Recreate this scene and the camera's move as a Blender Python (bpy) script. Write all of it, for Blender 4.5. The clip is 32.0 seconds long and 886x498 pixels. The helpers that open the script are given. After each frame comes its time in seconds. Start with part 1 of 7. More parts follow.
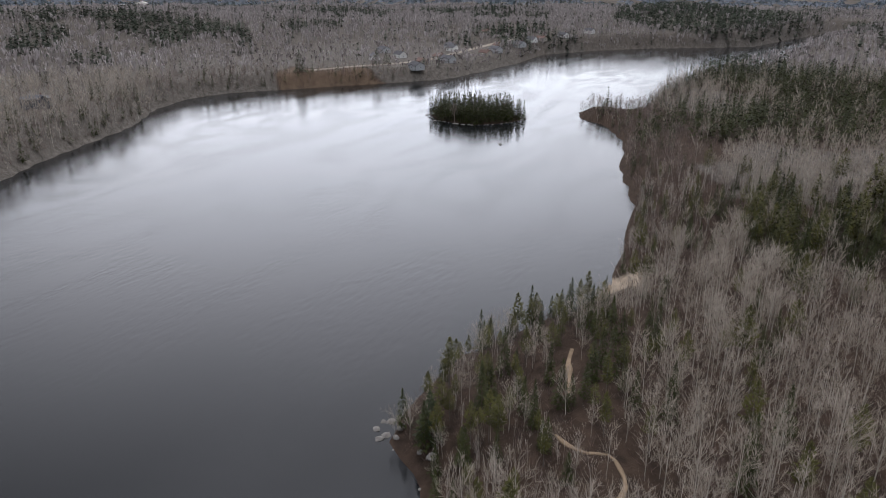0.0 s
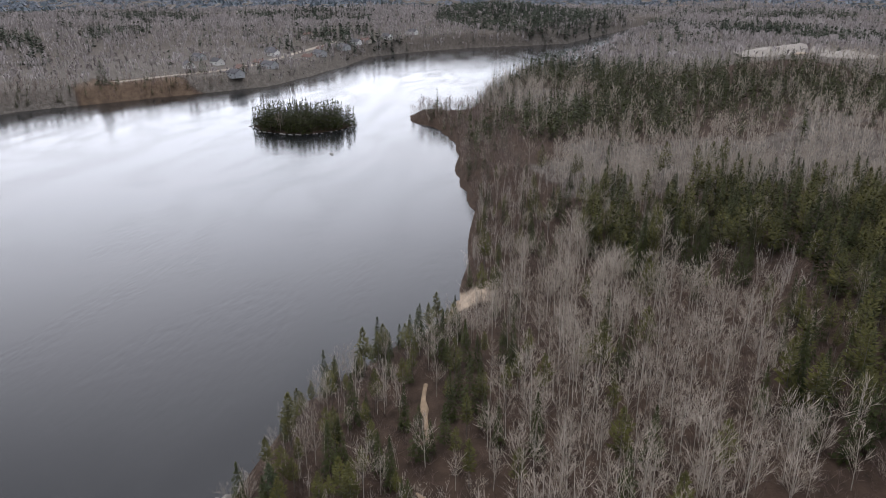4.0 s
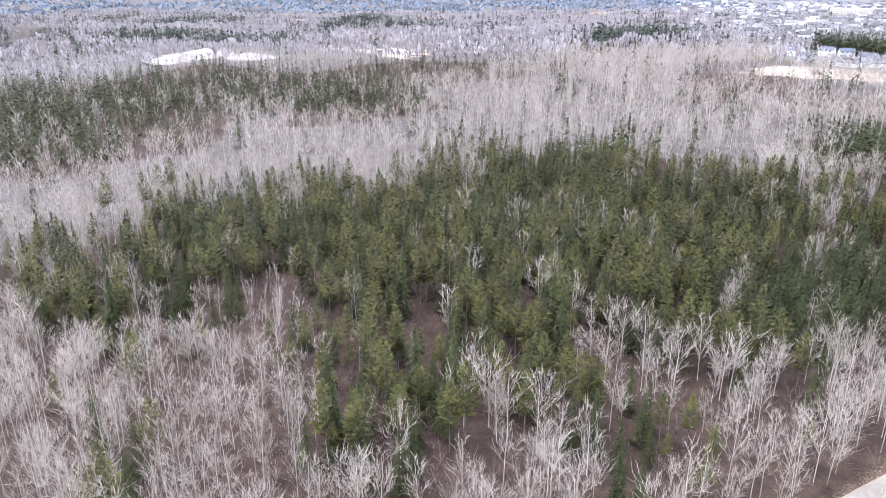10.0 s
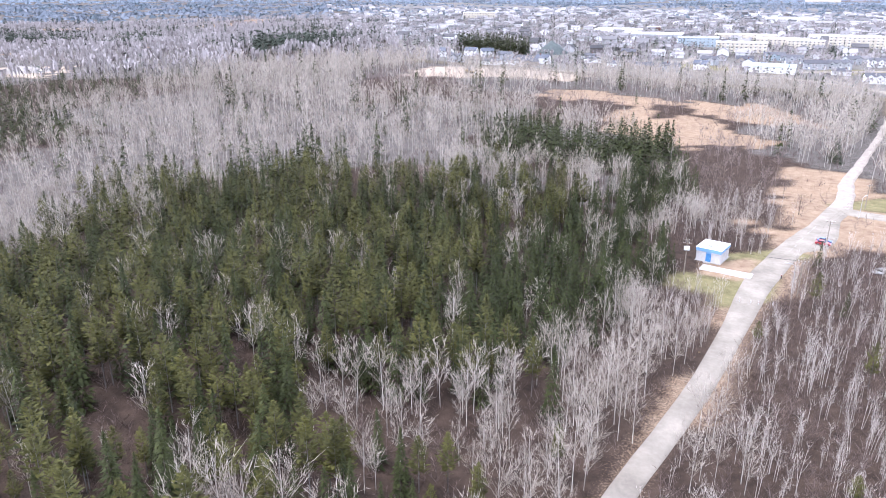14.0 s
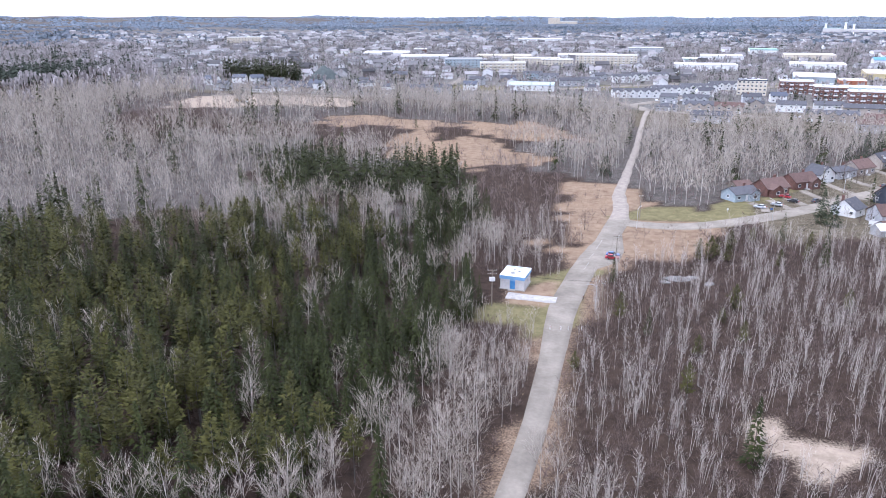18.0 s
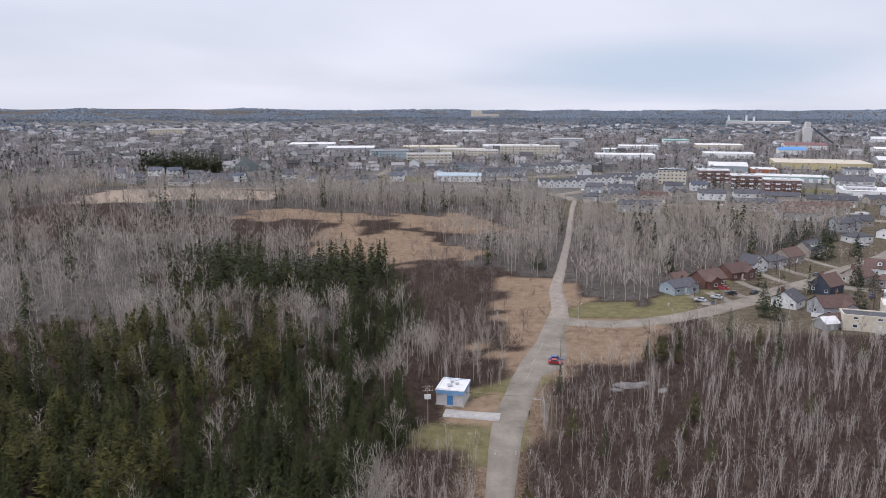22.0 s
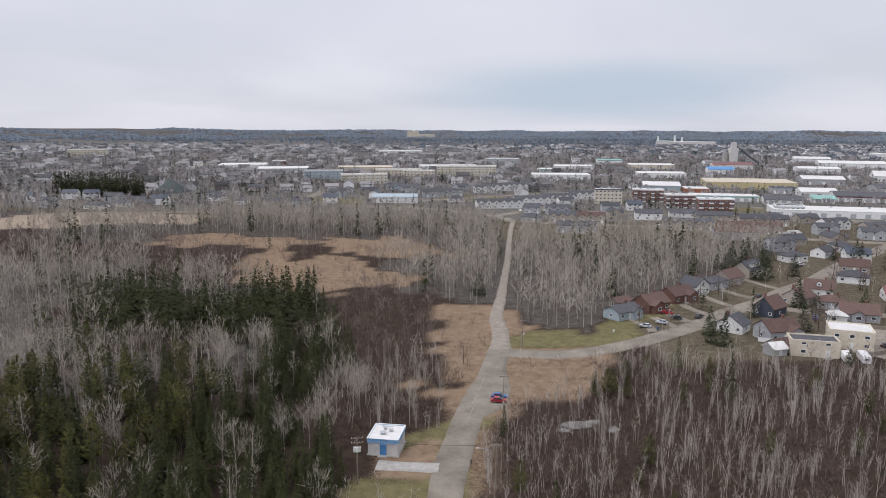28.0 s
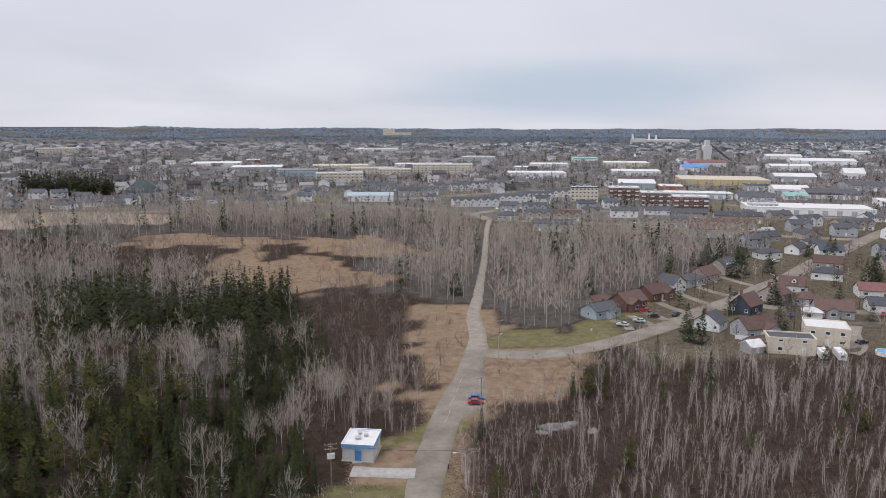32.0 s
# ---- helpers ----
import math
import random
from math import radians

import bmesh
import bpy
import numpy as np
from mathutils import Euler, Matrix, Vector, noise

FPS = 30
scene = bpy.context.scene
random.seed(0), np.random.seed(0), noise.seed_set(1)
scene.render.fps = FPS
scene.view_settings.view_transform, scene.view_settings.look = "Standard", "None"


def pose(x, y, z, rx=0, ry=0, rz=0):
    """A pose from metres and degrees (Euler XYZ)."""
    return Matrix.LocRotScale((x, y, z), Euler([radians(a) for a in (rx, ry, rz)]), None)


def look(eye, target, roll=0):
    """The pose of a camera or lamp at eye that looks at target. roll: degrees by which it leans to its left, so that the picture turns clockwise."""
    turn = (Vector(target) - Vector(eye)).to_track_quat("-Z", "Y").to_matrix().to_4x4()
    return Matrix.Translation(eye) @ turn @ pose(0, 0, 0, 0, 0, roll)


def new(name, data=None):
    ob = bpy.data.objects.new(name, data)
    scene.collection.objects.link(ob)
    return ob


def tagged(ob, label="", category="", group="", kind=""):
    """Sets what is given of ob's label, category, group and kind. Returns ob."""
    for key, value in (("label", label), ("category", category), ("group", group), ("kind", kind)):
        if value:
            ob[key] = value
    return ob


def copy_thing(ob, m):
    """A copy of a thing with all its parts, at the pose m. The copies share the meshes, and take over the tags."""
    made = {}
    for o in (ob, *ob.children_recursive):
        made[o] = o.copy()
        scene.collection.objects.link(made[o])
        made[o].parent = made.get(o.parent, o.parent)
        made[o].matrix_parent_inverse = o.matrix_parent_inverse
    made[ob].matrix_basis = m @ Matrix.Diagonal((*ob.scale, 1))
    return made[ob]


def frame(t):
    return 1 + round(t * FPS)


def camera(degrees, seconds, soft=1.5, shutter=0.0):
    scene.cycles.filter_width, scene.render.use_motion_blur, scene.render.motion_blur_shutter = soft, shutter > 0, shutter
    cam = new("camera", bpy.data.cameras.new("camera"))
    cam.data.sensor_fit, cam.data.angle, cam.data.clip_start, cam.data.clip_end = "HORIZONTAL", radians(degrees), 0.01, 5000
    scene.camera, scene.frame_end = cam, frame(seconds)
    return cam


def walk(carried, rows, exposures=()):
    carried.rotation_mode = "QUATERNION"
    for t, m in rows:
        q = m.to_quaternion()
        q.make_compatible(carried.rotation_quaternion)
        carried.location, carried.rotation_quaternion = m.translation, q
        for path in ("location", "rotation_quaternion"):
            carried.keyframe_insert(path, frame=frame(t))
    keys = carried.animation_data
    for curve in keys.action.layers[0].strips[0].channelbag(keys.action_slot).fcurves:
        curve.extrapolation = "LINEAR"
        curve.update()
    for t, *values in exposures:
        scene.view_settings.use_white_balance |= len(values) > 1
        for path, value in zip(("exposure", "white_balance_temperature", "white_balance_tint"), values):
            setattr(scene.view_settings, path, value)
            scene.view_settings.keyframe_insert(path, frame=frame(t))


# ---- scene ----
cam = camera(63.39, 32.0, 0.9)
# seconds, x, y, z, pitch, heading, roll
PATH = [
    (0, 71.95, -66.25, 74.47, -20.810, 113.531, 0.025),
    (0.5, 70.15, -66.75, 74.27, -20.760, 113.533, 0.012),
    (1, 68.28, -67.26, 74.22, -20.768, 112.362, -0.011),
    (2, 64.33, -68.41, 74.17, -20.747, 108.959, -0.068),
    (2.5, 62.29, -68.96, 74.14, -20.712, 107.572, -0.121),
    (4.5, 53.65, -70.39, 74.50, -20.778, 97.446, -0.261),
    (5, 51.34, -70.73, 74.49, -20.808, 94.909, -0.207),
    (5.5, 49.20, -70.96, 74.54, -20.832, 91.720, -0.158),
    (6, 47.00, -71.23, 74.67, -20.842, 86.411, -0.076),
    (6.5, 44.81, -71.46, 74.72, -20.820, 82.395, -0.020),
    (7, 42.55, -71.42, 74.71, -20.750, 78.639, -0.034),
    (7.5, 40.27, -71.28, 74.74, -20.725, 74.521, 0.014),
    (8, 37.98, -70.87, 74.62, -20.626, 70.042, 0.076),
    (8.5, 35.63, -70.40, 74.50, -20.569, 66.719, 0.096),
    (9, 33.20, -69.93, 74.44, -20.485, 62.782, 0.094),
    (10, 28.79, -68.56, 74.39, -20.361, 56.186, 0.138),
    (11, 24.57, -66.70, 74.39, -20.232, 50.517, 0.147),
    (12, 20.34, -64.16, 74.13, -20.049, 43.756, 0.150),
    (13, 16.52, -61.03, 74.00, -19.916, 37.379, 0.068),
    (14, 13.24, -57.77, 73.92, -19.813, 30.356, 0.018),
    (15, 10.30, -54.17, 73.91, -19.742, 23.201, -0.092),
    (15.5, 9.04, -52.31, 73.91, -19.730, 20.306, -0.153),
    (17.5, 4.77, -43.63, 74.22, -19.100, 12.738, -0.238),
    (18, 4.04, -41.17, 74.33, -18.137, 12.735, -0.170),
    (19, 2.83, -36.15, 74.38, -16.261, 12.685, -0.097),
    (19.5, 2.27, -33.66, 74.41, -15.319, 12.390, -0.064),
    (20, 1.70, -31.16, 74.49, -14.497, 11.483, -0.064),
    (20.5, 1.20, -28.72, 74.41, -13.602, 10.146, -0.040),
    (21, 0.76, -26.25, 74.30, -12.821, 8.940, -0.030),
    (21.5, 0.34, -23.57, 74.18, -11.991, 7.627, -0.047),
    (22, 0.04, -21.01, 74.06, -11.210, 6.896, -0.046),
    (22.5, -0.32, -18.43, 73.97, -10.420, 5.773, -0.049),
    (23, -0.64, -15.91, 73.88, -9.748, 5.504, -0.049),
    (24, -1.20, -10.95, 73.98, -9.504, 5.444, 0.015),
    (25, -1.30, -6.84, 74.19, -9.502, 4.275, 0.034),
    (25.5, -1.23, -5.56, 74.20, -9.530, 3.836, 0.061),
    (27.5, -0.35, -4.06, 73.59, -9.640, 2.223, 0.087),
    (28, -0.22, -3.77, 73.39, -9.628, 1.877, 0.101),
    (29, -0.13, -3.43, 73.03, -9.679, 1.206, 0.068),
    (30, -0.11, -2.92, 72.89, -9.729, 0.708, 0.070),
    (31, -0.08, -1.71, 72.95, -9.734, 0.330, 0.085),
    (32, 0.00, 0.00, 73.10, -9.759, 0.000, 0.069),
]
EXPOSURES = [(0, -0.02, 6500, 14), (4.5, 0.28, 6500, 15), (6, 0.64, 6400, 18), (7.5, 1.3, 6050, 20), (9, 1.94, 5850, 19), (13, 1.8, 5750, 20), (15.5, 1.46, 5700, 20), (18, 1.02, 5600, 20), (20, 0.54, 5900, 20), (23, 0.04, 6250, 16), (32, -0.02, 6400, 15)]
walk(cam, [(t, pose(x, y, z, 90 + p, 0, h) @ pose(0, 0, 0, 0, 0, r)) for t, x, y, z, p, h, r in PATH], EXPOSURES)

# ---- world and sun ----
world = bpy.data.worlds.new("overcast_sky")
scene.world = world
world.use_nodes = True
wn, wl = world.node_tree.nodes, world.node_tree.links
wn.clear()
w_out = wn.new("ShaderNodeOutputWorld")
w_bg = wn.new("ShaderNodeBackground")
w_sky = wn.new("ShaderNodeTexSky")
w_sky.sky_type, w_sky.sun_disc = "NISHITA", False
w_sky.sun_elevation, w_sky.sun_rotation = radians(62), radians(252)
w_bg.inputs["Strength"].default_value = 0.1
w_geo = wn.new("ShaderNodeTexCoord")
w_sep = wn.new("ShaderNodeSeparateXYZ")
wl.new(w_geo.outputs["Generated"], w_sep.inputs[0])
# cloud layers seen on a flat deck overhead: direction divided by its height
w_z = wn.new("ShaderNodeMath"); w_z.operation = "ADD"; w_z.inputs[1].default_value = 0.16
wl.new(w_sep.outputs["Z"], w_z.inputs[0])
w_zm = wn.new("ShaderNodeMath"); w_zm.operation = "MAXIMUM"; w_zm.inputs[1].default_value = 0.05
wl.new(w_z.outputs[0], w_zm.inputs[0])
w_dx = wn.new("ShaderNodeMath"); w_dx.operation = "DIVIDE"
w_dy = wn.new("ShaderNodeMath"); w_dy.operation = "DIVIDE"
wl.new(w_sep.outputs["X"], w_dx.inputs[0]); wl.new(w_zm.outputs[0], w_dx.inputs[1])
wl.new(w_sep.outputs["Y"], w_dy.inputs[0]); wl.new(w_zm.outputs[0], w_dy.inputs[1])
w_comb = wn.new("ShaderNodeCombineXYZ")
wl.new(w_dx.outputs[0], w_comb.inputs[0]); wl.new(w_dy.outputs[0], w_comb.inputs[1])
w_no = wn.new("ShaderNodeTexNoise")
w_no.inputs["Scale"].default_value, w_no.inputs["Detail"].default_value, w_no.inputs["Roughness"].default_value = 0.45, 4.0, 0.45
w_no.inputs["Distortion"].default_value = 0.4
wl.new(w_comb.outputs[0], w_no.inputs["Vector"])
w_cr = wn.new("ShaderNodeValToRGB")
w_cr.color_ramp.elements[0].position, w_cr.color_ramp.elements[0].color = 0.33, (6.5, 6.85, 7.4, 1)
w_cr.color_ramp.elements[1].position, w_cr.color_ramp.elements[1].color = 0.62, (7.9, 8.1, 8.6, 1)
wl.new(w_no.outputs["Fac"], w_cr.inputs[0])
w_mix = wn.new("ShaderNodeMix"); w_mix.data_type = "RGBA"
w_mix.inputs[0].default_value = 0.9
wl.new(w_sky.outputs[0], w_mix.inputs[6]); wl.new(w_cr.outputs[0], w_mix.inputs[7])
# unseen broad glow low in the west, added to brighten the river's reflection
w_dot = wn.new("ShaderNodeVectorMath"); w_dot.operation = "DOT_PRODUCT"
w_dot.inputs[1].default_value = (math.sin(radians(240)) * math.cos(radians(13)), math.cos(radians(240)) * math.cos(radians(13)), math.sin(radians(13)))
wl.new(w_geo.outputs["Generated"], w_dot.inputs[0])
w_glow = wn.new("ShaderNodeMapRange")
w_glow.inputs[1].default_value, w_glow.inputs[2].default_value, w_glow.inputs[3].default_value, w_glow.inputs[4].default_value = 0.76, 1.0, 1.0, 3.7
wl.new(w_dot.outputs["Value"], w_glow.inputs[0])
w_mul = wn.new("ShaderNodeVectorMath"); w_mul.operation = "SCALE"
# an overcast sky is brightest overhead
w_top = wn.new("ShaderNodeMapRange")
w_top.inputs[1].default_value, w_top.inputs[2].default_value, w_top.inputs[3].default_value, w_top.inputs[4].default_value = 0.6, 0.97, 1.0, 4.2
wl.new(w_sep.outputs["Z"], w_top.inputs[0])
w_mid = wn.new("ShaderNodeMapRange")  # and dimmed half way up, out of view, to darken the near water's reflection
w_mid.inputs[1].default_value, w_mid.inputs[2].default_value, w_mid.inputs[3].default_value, w_mid.inputs[4].default_value = 0.3, 0.56, 1.0, 0.72
wl.new(w_sep.outputs["Z"], w_mid.inputs[0])
w_low = wn.new("ShaderNodeMath"); w_low.operation = "MULTIPLY"
wl.new(w_glow.outputs[0], w_low.inputs[0]); wl.new(w_mid.outputs[0], w_low.inputs[1])
w_both = wn.new("ShaderNodeMath"); w_both.operation = "MULTIPLY"
wl.new(w_low.outputs[0], w_both.inputs[0]); wl.new(w_top.outputs[0], w_both.inputs[1])
# a thin blue-grey gap in the cloud low over the town
w_lat = wn.new("ShaderNodeVectorMath"); w_lat.operation = "DOT_PRODUCT"
w_lat.inputs[1].default_value = (math.cos(radians(10)) / 0.27, -math.sin(radians(10)) / 0.27, 0)
wl.new(w_geo.outputs["Generated"], w_lat.inputs[0])
w_ht = wn.new("ShaderNodeMath"); w_ht.operation = "MULTIPLY_ADD"; w_ht.inputs[1].default_value, w_ht.inputs[2].default_value = 1 / 0.045, -1.05
wl.new(w_sep.outputs["Z"], w_ht.inputs[0])
w_off = wn.new("ShaderNodeCombineXYZ")
wl.new(w_lat.outputs["Value"], w_off.inputs[0]); wl.new(w_ht.outputs[0], w_off.inputs[1]); wl.new(w_no.outputs["Fac"], w_off.inputs[2])
w_len = wn.new("ShaderNodeVectorMath"); w_len.operation = "LENGTH"
wl.new(w_off.outputs[0], w_len.inputs[0])
w_gap = wn.new("ShaderNodeMapRange"); w_gap.interpolation_type = "SMOOTHSTEP"
w_gap.inputs[1].default_value, w_gap.inputs[2].default_value, w_gap.inputs[3].default_value, w_gap.inputs[4].default_value = 0.45, 1.35, 0.9, 0.0
wl.new(w_len.outputs["Value"], w_gap.inputs[0])
w_far = wn.new("ShaderNodeMix"); w_far.data_type = "RGBA"
w_far.inputs[7].default_value = (5.0, 6.0, 6.9, 1)
wl.new(w_gap.outputs[0], w_far.inputs[0]); wl.new(w_mix.outputs[2], w_far.inputs[6])
wl.new(w_far.outputs[2], w_mul.inputs[0]); wl.new(w_both.outputs[0], w_mul.inputs["Scale"])
wl.new(w_mul.outputs[0], w_bg.inputs["Color"])
wl.new(w_bg.outputs[0], w_out.inputs[0])

sun = new("sun", bpy.data.lights.new("sun", "SUN"))
sun.data.energy, sun.data.angle, sun.data.color = 0.8, radians(14), (1.0, 0.93, 0.82)
SUN_AT = Vector((math.sin(radians(252)) * math.cos(radians(62)), math.cos(radians(252)) * math.cos(radians(62)), math.sin(radians(62))))
sun.matrix_world = look((0, 0, 0), -SUN_AT)

# ---- materials ----
def mat(name, a, b=None, scale=1.0, rough=0.8, metal=0.0, island=0.0, obj=0.0, bump=0.0, coord="Position", fine=0.0):
    """Base colour between a and b by noise of that size per metre, varied by piece or by thing, with relief."""
    m = bpy.data.materials.new(name)
    m.use_nodes = True
    n, l = m.node_tree.nodes, m.node_tree.links
    bs = n["Principled BSDF"]
    bs.inputs["Roughness"].default_value, bs.inputs["Metallic"].default_value = rough, metal
    if rough >= 0.7:
        bs.inputs["Specular IOR Level"].default_value = 0.15
    b = b or a
    if coord == "Position":
        src = n.new("ShaderNodeNewGeometry").outputs["Position"]
    else:
        src = n.new("ShaderNodeTexCoord").outputs["Object"]
    no = n.new("ShaderNodeTexNoise")
    no.inputs["Scale"].default_value, no.inputs["Detail"].default_value, no.inputs["Roughness"].default_value = scale, 5, 0.62
    l.new(src, no.inputs["Vector"])
    ramp = n.new("ShaderNodeMapRange")
    ramp.inputs[1].default_value, ramp.inputs[2].default_value = 0.3, 0.7
    l.new(no.outputs["Fac"], ramp.inputs[0])
    fac = ramp.outputs[0]
    for source, weight in (("island", island), ("obj", obj)):
        if weight:
            o = n.new("ShaderNodeNewGeometry").outputs["Random Per Island"] if source == "island" else n.new("ShaderNodeObjectInfo").outputs["Random"]
            mx = n.new("ShaderNodeMix")
            mx.inputs[0].default_value = weight
            l.new(fac, mx.inputs[2]); l.new(o, mx.inputs[3])
            fac = mx.outputs[0]
    mix = n.new("ShaderNodeMix"); mix.data_type = "RGBA"
    mix.inputs[6].default_value, mix.inputs[7].default_value = (*a, 1), (*b, 1)
    l.new(fac, mix.inputs[0])
    col = mix.outputs[2]
    if fine or bump:
        n2 = n.new("ShaderNodeTexNoise")
        n2.inputs["Scale"].default_value, n2.inputs["Detail"].default_value = scale * 9, 3
        l.new(src, n2.inputs["Vector"])
        if fine:
            hsv = n.new("ShaderNodeHueSaturation")
            mr = n.new("ShaderNodeMapRange")
            mr.inputs[1].default_value, mr.inputs[2].default_value, mr.inputs[3].default_value, mr.inputs[4].default_value = 0.25, 0.75, 1 - fine, 1 + fine
            l.new(n2.outputs["Fac"], mr.inputs[0]); l.new(mr.outputs[0], hsv.inputs["Value"]); l.new(col, hsv.inputs["Color"])
            col = hsv.outputs[0]
        if bump:
            bp = n.new("ShaderNodeBump")
            bp.inputs["Strength"].default_value, bp.inputs["Distance"].default_value = bump, 0.3 / scale
            l.new(n2.outputs["Fac"], bp.inputs["Height"]); l.new(bp.outputs[0], bs.inputs["Normal"])
    l.new(col, bs.inputs["Base Color"])
    return m


M_SPRUCE = mat("spruce_needles", (0.011, 0.0145, 0.005), (0.046, 0.053, 0.014), 0.16, 0.75, island=0.3)
M_PINE = mat("pine_needles", (0.019, 0.0205, 0.006), (0.092, 0.087, 0.021), 0.26, 0.75, island=0.2)
M_BARK = mat("dark_bark", (0.06, 0.046, 0.037), (0.14, 0.112, 0.092), 0.6, 0.9)
M_BIRCH = mat("birch_bark", (0.26, 0.235, 0.2), (0.6, 0.56, 0.5), 0.3, 0.8, fine=0.2)
M_ASPEN = mat("aspen_twigs", (0.23, 0.196, 0.16), (0.5, 0.445, 0.38), 0.09, 0.85, island=0.18)
M_SHRUB = mat("bare_shrub_twigs", (0.073, 0.053, 0.047), (0.21, 0.16, 0.141), 0.1, 0.9, island=0.4)
M_ASPHALT = mat("worn_asphalt", (0.15, 0.131, 0.106), (0.254, 0.225, 0.183), 0.12, 0.92, fine=0.1, bump=0.05)
M_GRAVEL = mat("gravel_track", (0.2, 0.172, 0.143), (0.3, 0.262, 0.218), 0.4, 0.95, fine=0.15)
M_CONCRETE = mat("concrete", (0.27, 0.255, 0.235), (0.4, 0.385, 0.355), 0.8, 0.9, fine=0.1)


def ground_material():
    """Leaf litter under the woods, with dry meadow, lawn and sand where the cover mask says so."""
    m = bpy.data.materials.new("ground_cover")
    m.use_nodes = True
    n, l = m.node_tree.nodes, m.node_tree.links
    bs = n["Principled BSDF"]
    bs.inputs["Roughness"].default_value, bs.inputs["Specular IOR Level"].default_value = 0.95, 0.1
    pos = n.new("ShaderNodeNewGeometry").outputs["Position"]
    def noise_of(scale, detail=5):
        no = n.new("ShaderNodeTexNoise")
        no.inputs["Scale"].default_value, no.inputs["Detail"].default_value, no.inputs["Roughness"].default_value = scale, detail, 0.65
        l.new(pos, no.inputs["Vector"])
        mr = n.new("ShaderNodeMapRange")
        mr.inputs[1].default_value, mr.inputs[2].default_value = 0.3, 0.7
        l.new(no.outputs["Fac"], mr.inputs[0])
        return mr.outputs[0]
    def blend(fac, a, b):
        mx = n.new("ShaderNodeMix"); mx.data_type = "RGBA"
        l.new(fac, mx.inputs[0])
        for k, c in ((6, a), (7, b)):
            if isinstance(c, tuple):
                mx.inputs[k].default_value = (*c, 1)
            else:
                l.new(c, mx.inputs[k])
        return mx.outputs[2]
    big, mid, fine = noise_of(0.05), noise_of(0.35), noise_of(2.5, 3)
    litter = blend(mid, (0.021, 0.0145, 0.011), (0.06, 0.041, 0.03))
    meadow = blend(mid, blend(big, (0.095, 0.058, 0.038), (0.225, 0.153, 0.098)), (0.255, 0.19, 0.13))
    # grey of the town's paving, also painted on far woodland floor as haze
    paved_haze = blend(mid, (0.075, 0.07, 0.062), (0.19, 0.178, 0.16))
    lawn = blend(mid, (0.1, 0.092, 0.042), (0.18, 0.155, 0.08))
    sand = blend(mid, (0.2, 0.16, 0.12), (0.36, 0.29, 0.22))
    at = n.new("ShaderNodeVertexColor"); at.layer_name = "cover"
    sp = n.new("ShaderNodeSeparateColor")
    l.new(at.outputs[0], sp.inputs[0])
    def ragged(o):
        ad = n.new("ShaderNodeMath"); ad.operation = "MULTIPLY_ADD"
        l.new(fine, ad.inputs[0]); ad.inputs[1].default_value = 0.5; l.new(o, ad.inputs[2])
        mr = n.new("ShaderNodeMapRange")
        mr.inputs[1].default_value, mr.inputs[2].default_value = 0.55, 0.95
        l.new(ad.outputs[0], mr.inputs[0])
        return mr.outputs[0]
    col = blend(ragged(sp.outputs[0]), litter, meadow)
    col = blend(ragged(sp.outputs[1]), col, lawn)
    col = blend(ragged(sp.outputs[2]), col, sand)
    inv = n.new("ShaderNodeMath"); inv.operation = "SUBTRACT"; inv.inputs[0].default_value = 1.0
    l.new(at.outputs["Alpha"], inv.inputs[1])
    col = blend(ragged(inv.outputs[0]), col, paved_haze)
    l.new(col, bs.inputs["Base Color"])
    bp = n.new("ShaderNodeBump")
    bp.inputs["Strength"].default_value, bp.inputs["Distance"].default_value = 0.5, 0.25
    l.new(fine, bp.inputs["Height"]); l.new(bp.outputs[0], bs.inputs["Normal"])
    return m


def water_material():
    m = bpy.data.materials.new("river_water")
    m.use_nodes = True
    n, l = m.node_tree.nodes, m.node_tree.links
    bs = n["Principled BSDF"]
    bs.inputs["Base Color"].default_value = (0.007, 0.008, 0.009, 1)
    bs.inputs["IOR"].default_value = 1.333
    pos = n.new("ShaderNodeNewGeometry").outputs["Position"]
    mp = n.new("ShaderNodeMapping")
    mp.inputs["Rotation"].default_value, mp.inputs["Scale"].default_value = (0, 0, radians(-20)), (0.6, 1.5, 1)
    l.new(pos, mp.inputs["Vector"])
    no = n.new("ShaderNodeTexNoise")
    no.inputs["Scale"].default_value, no.inputs["Detail"].default_value = 0.35, 6
    l.new(mp.outputs[0], no.inputs["Vector"])
    wide = n.new("ShaderNodeTexNoise")
    wide.inputs["Scale"].default_value, wide.inputs["Detail"].default_value, wide.inputs["Distortion"].default_value = 0.016, 6, 2.0
    l.new(mp.outputs[0], wide.inputs["Vector"])
    mr = n.new("ShaderNodeMapRange")
    mr.inputs[1].default_value, mr.inputs[2].default_value, mr.inputs[3].default_value, mr.inputs[4].default_value = 0.4, 0.64, 0.01, 0.16
    l.new(wide.outputs["Fac"], mr.inputs[0])
    rr = n.new("ShaderNodeMapRange")
    rr.inputs[1].default_value, rr.inputs[2].default_value, rr.inputs[3].default_value, rr.inputs[4].default_value = 0.38, 0.62, 0.1, 0.19
    l.new(wide.outputs["Fac"], rr.inputs[0]); l.new(rr.outputs[0], bs.inputs["Roughness"])
    bp = n.new("ShaderNodeBump")
    bp.inputs["Distance"].default_value = 0.4
    l.new(mr.outputs[0], bp.inputs["Strength"]); l.new(no.outputs["Fac"], bp.inputs["Height"])
    l.new(bp.outputs[0], bs.inputs["Normal"])
    return m


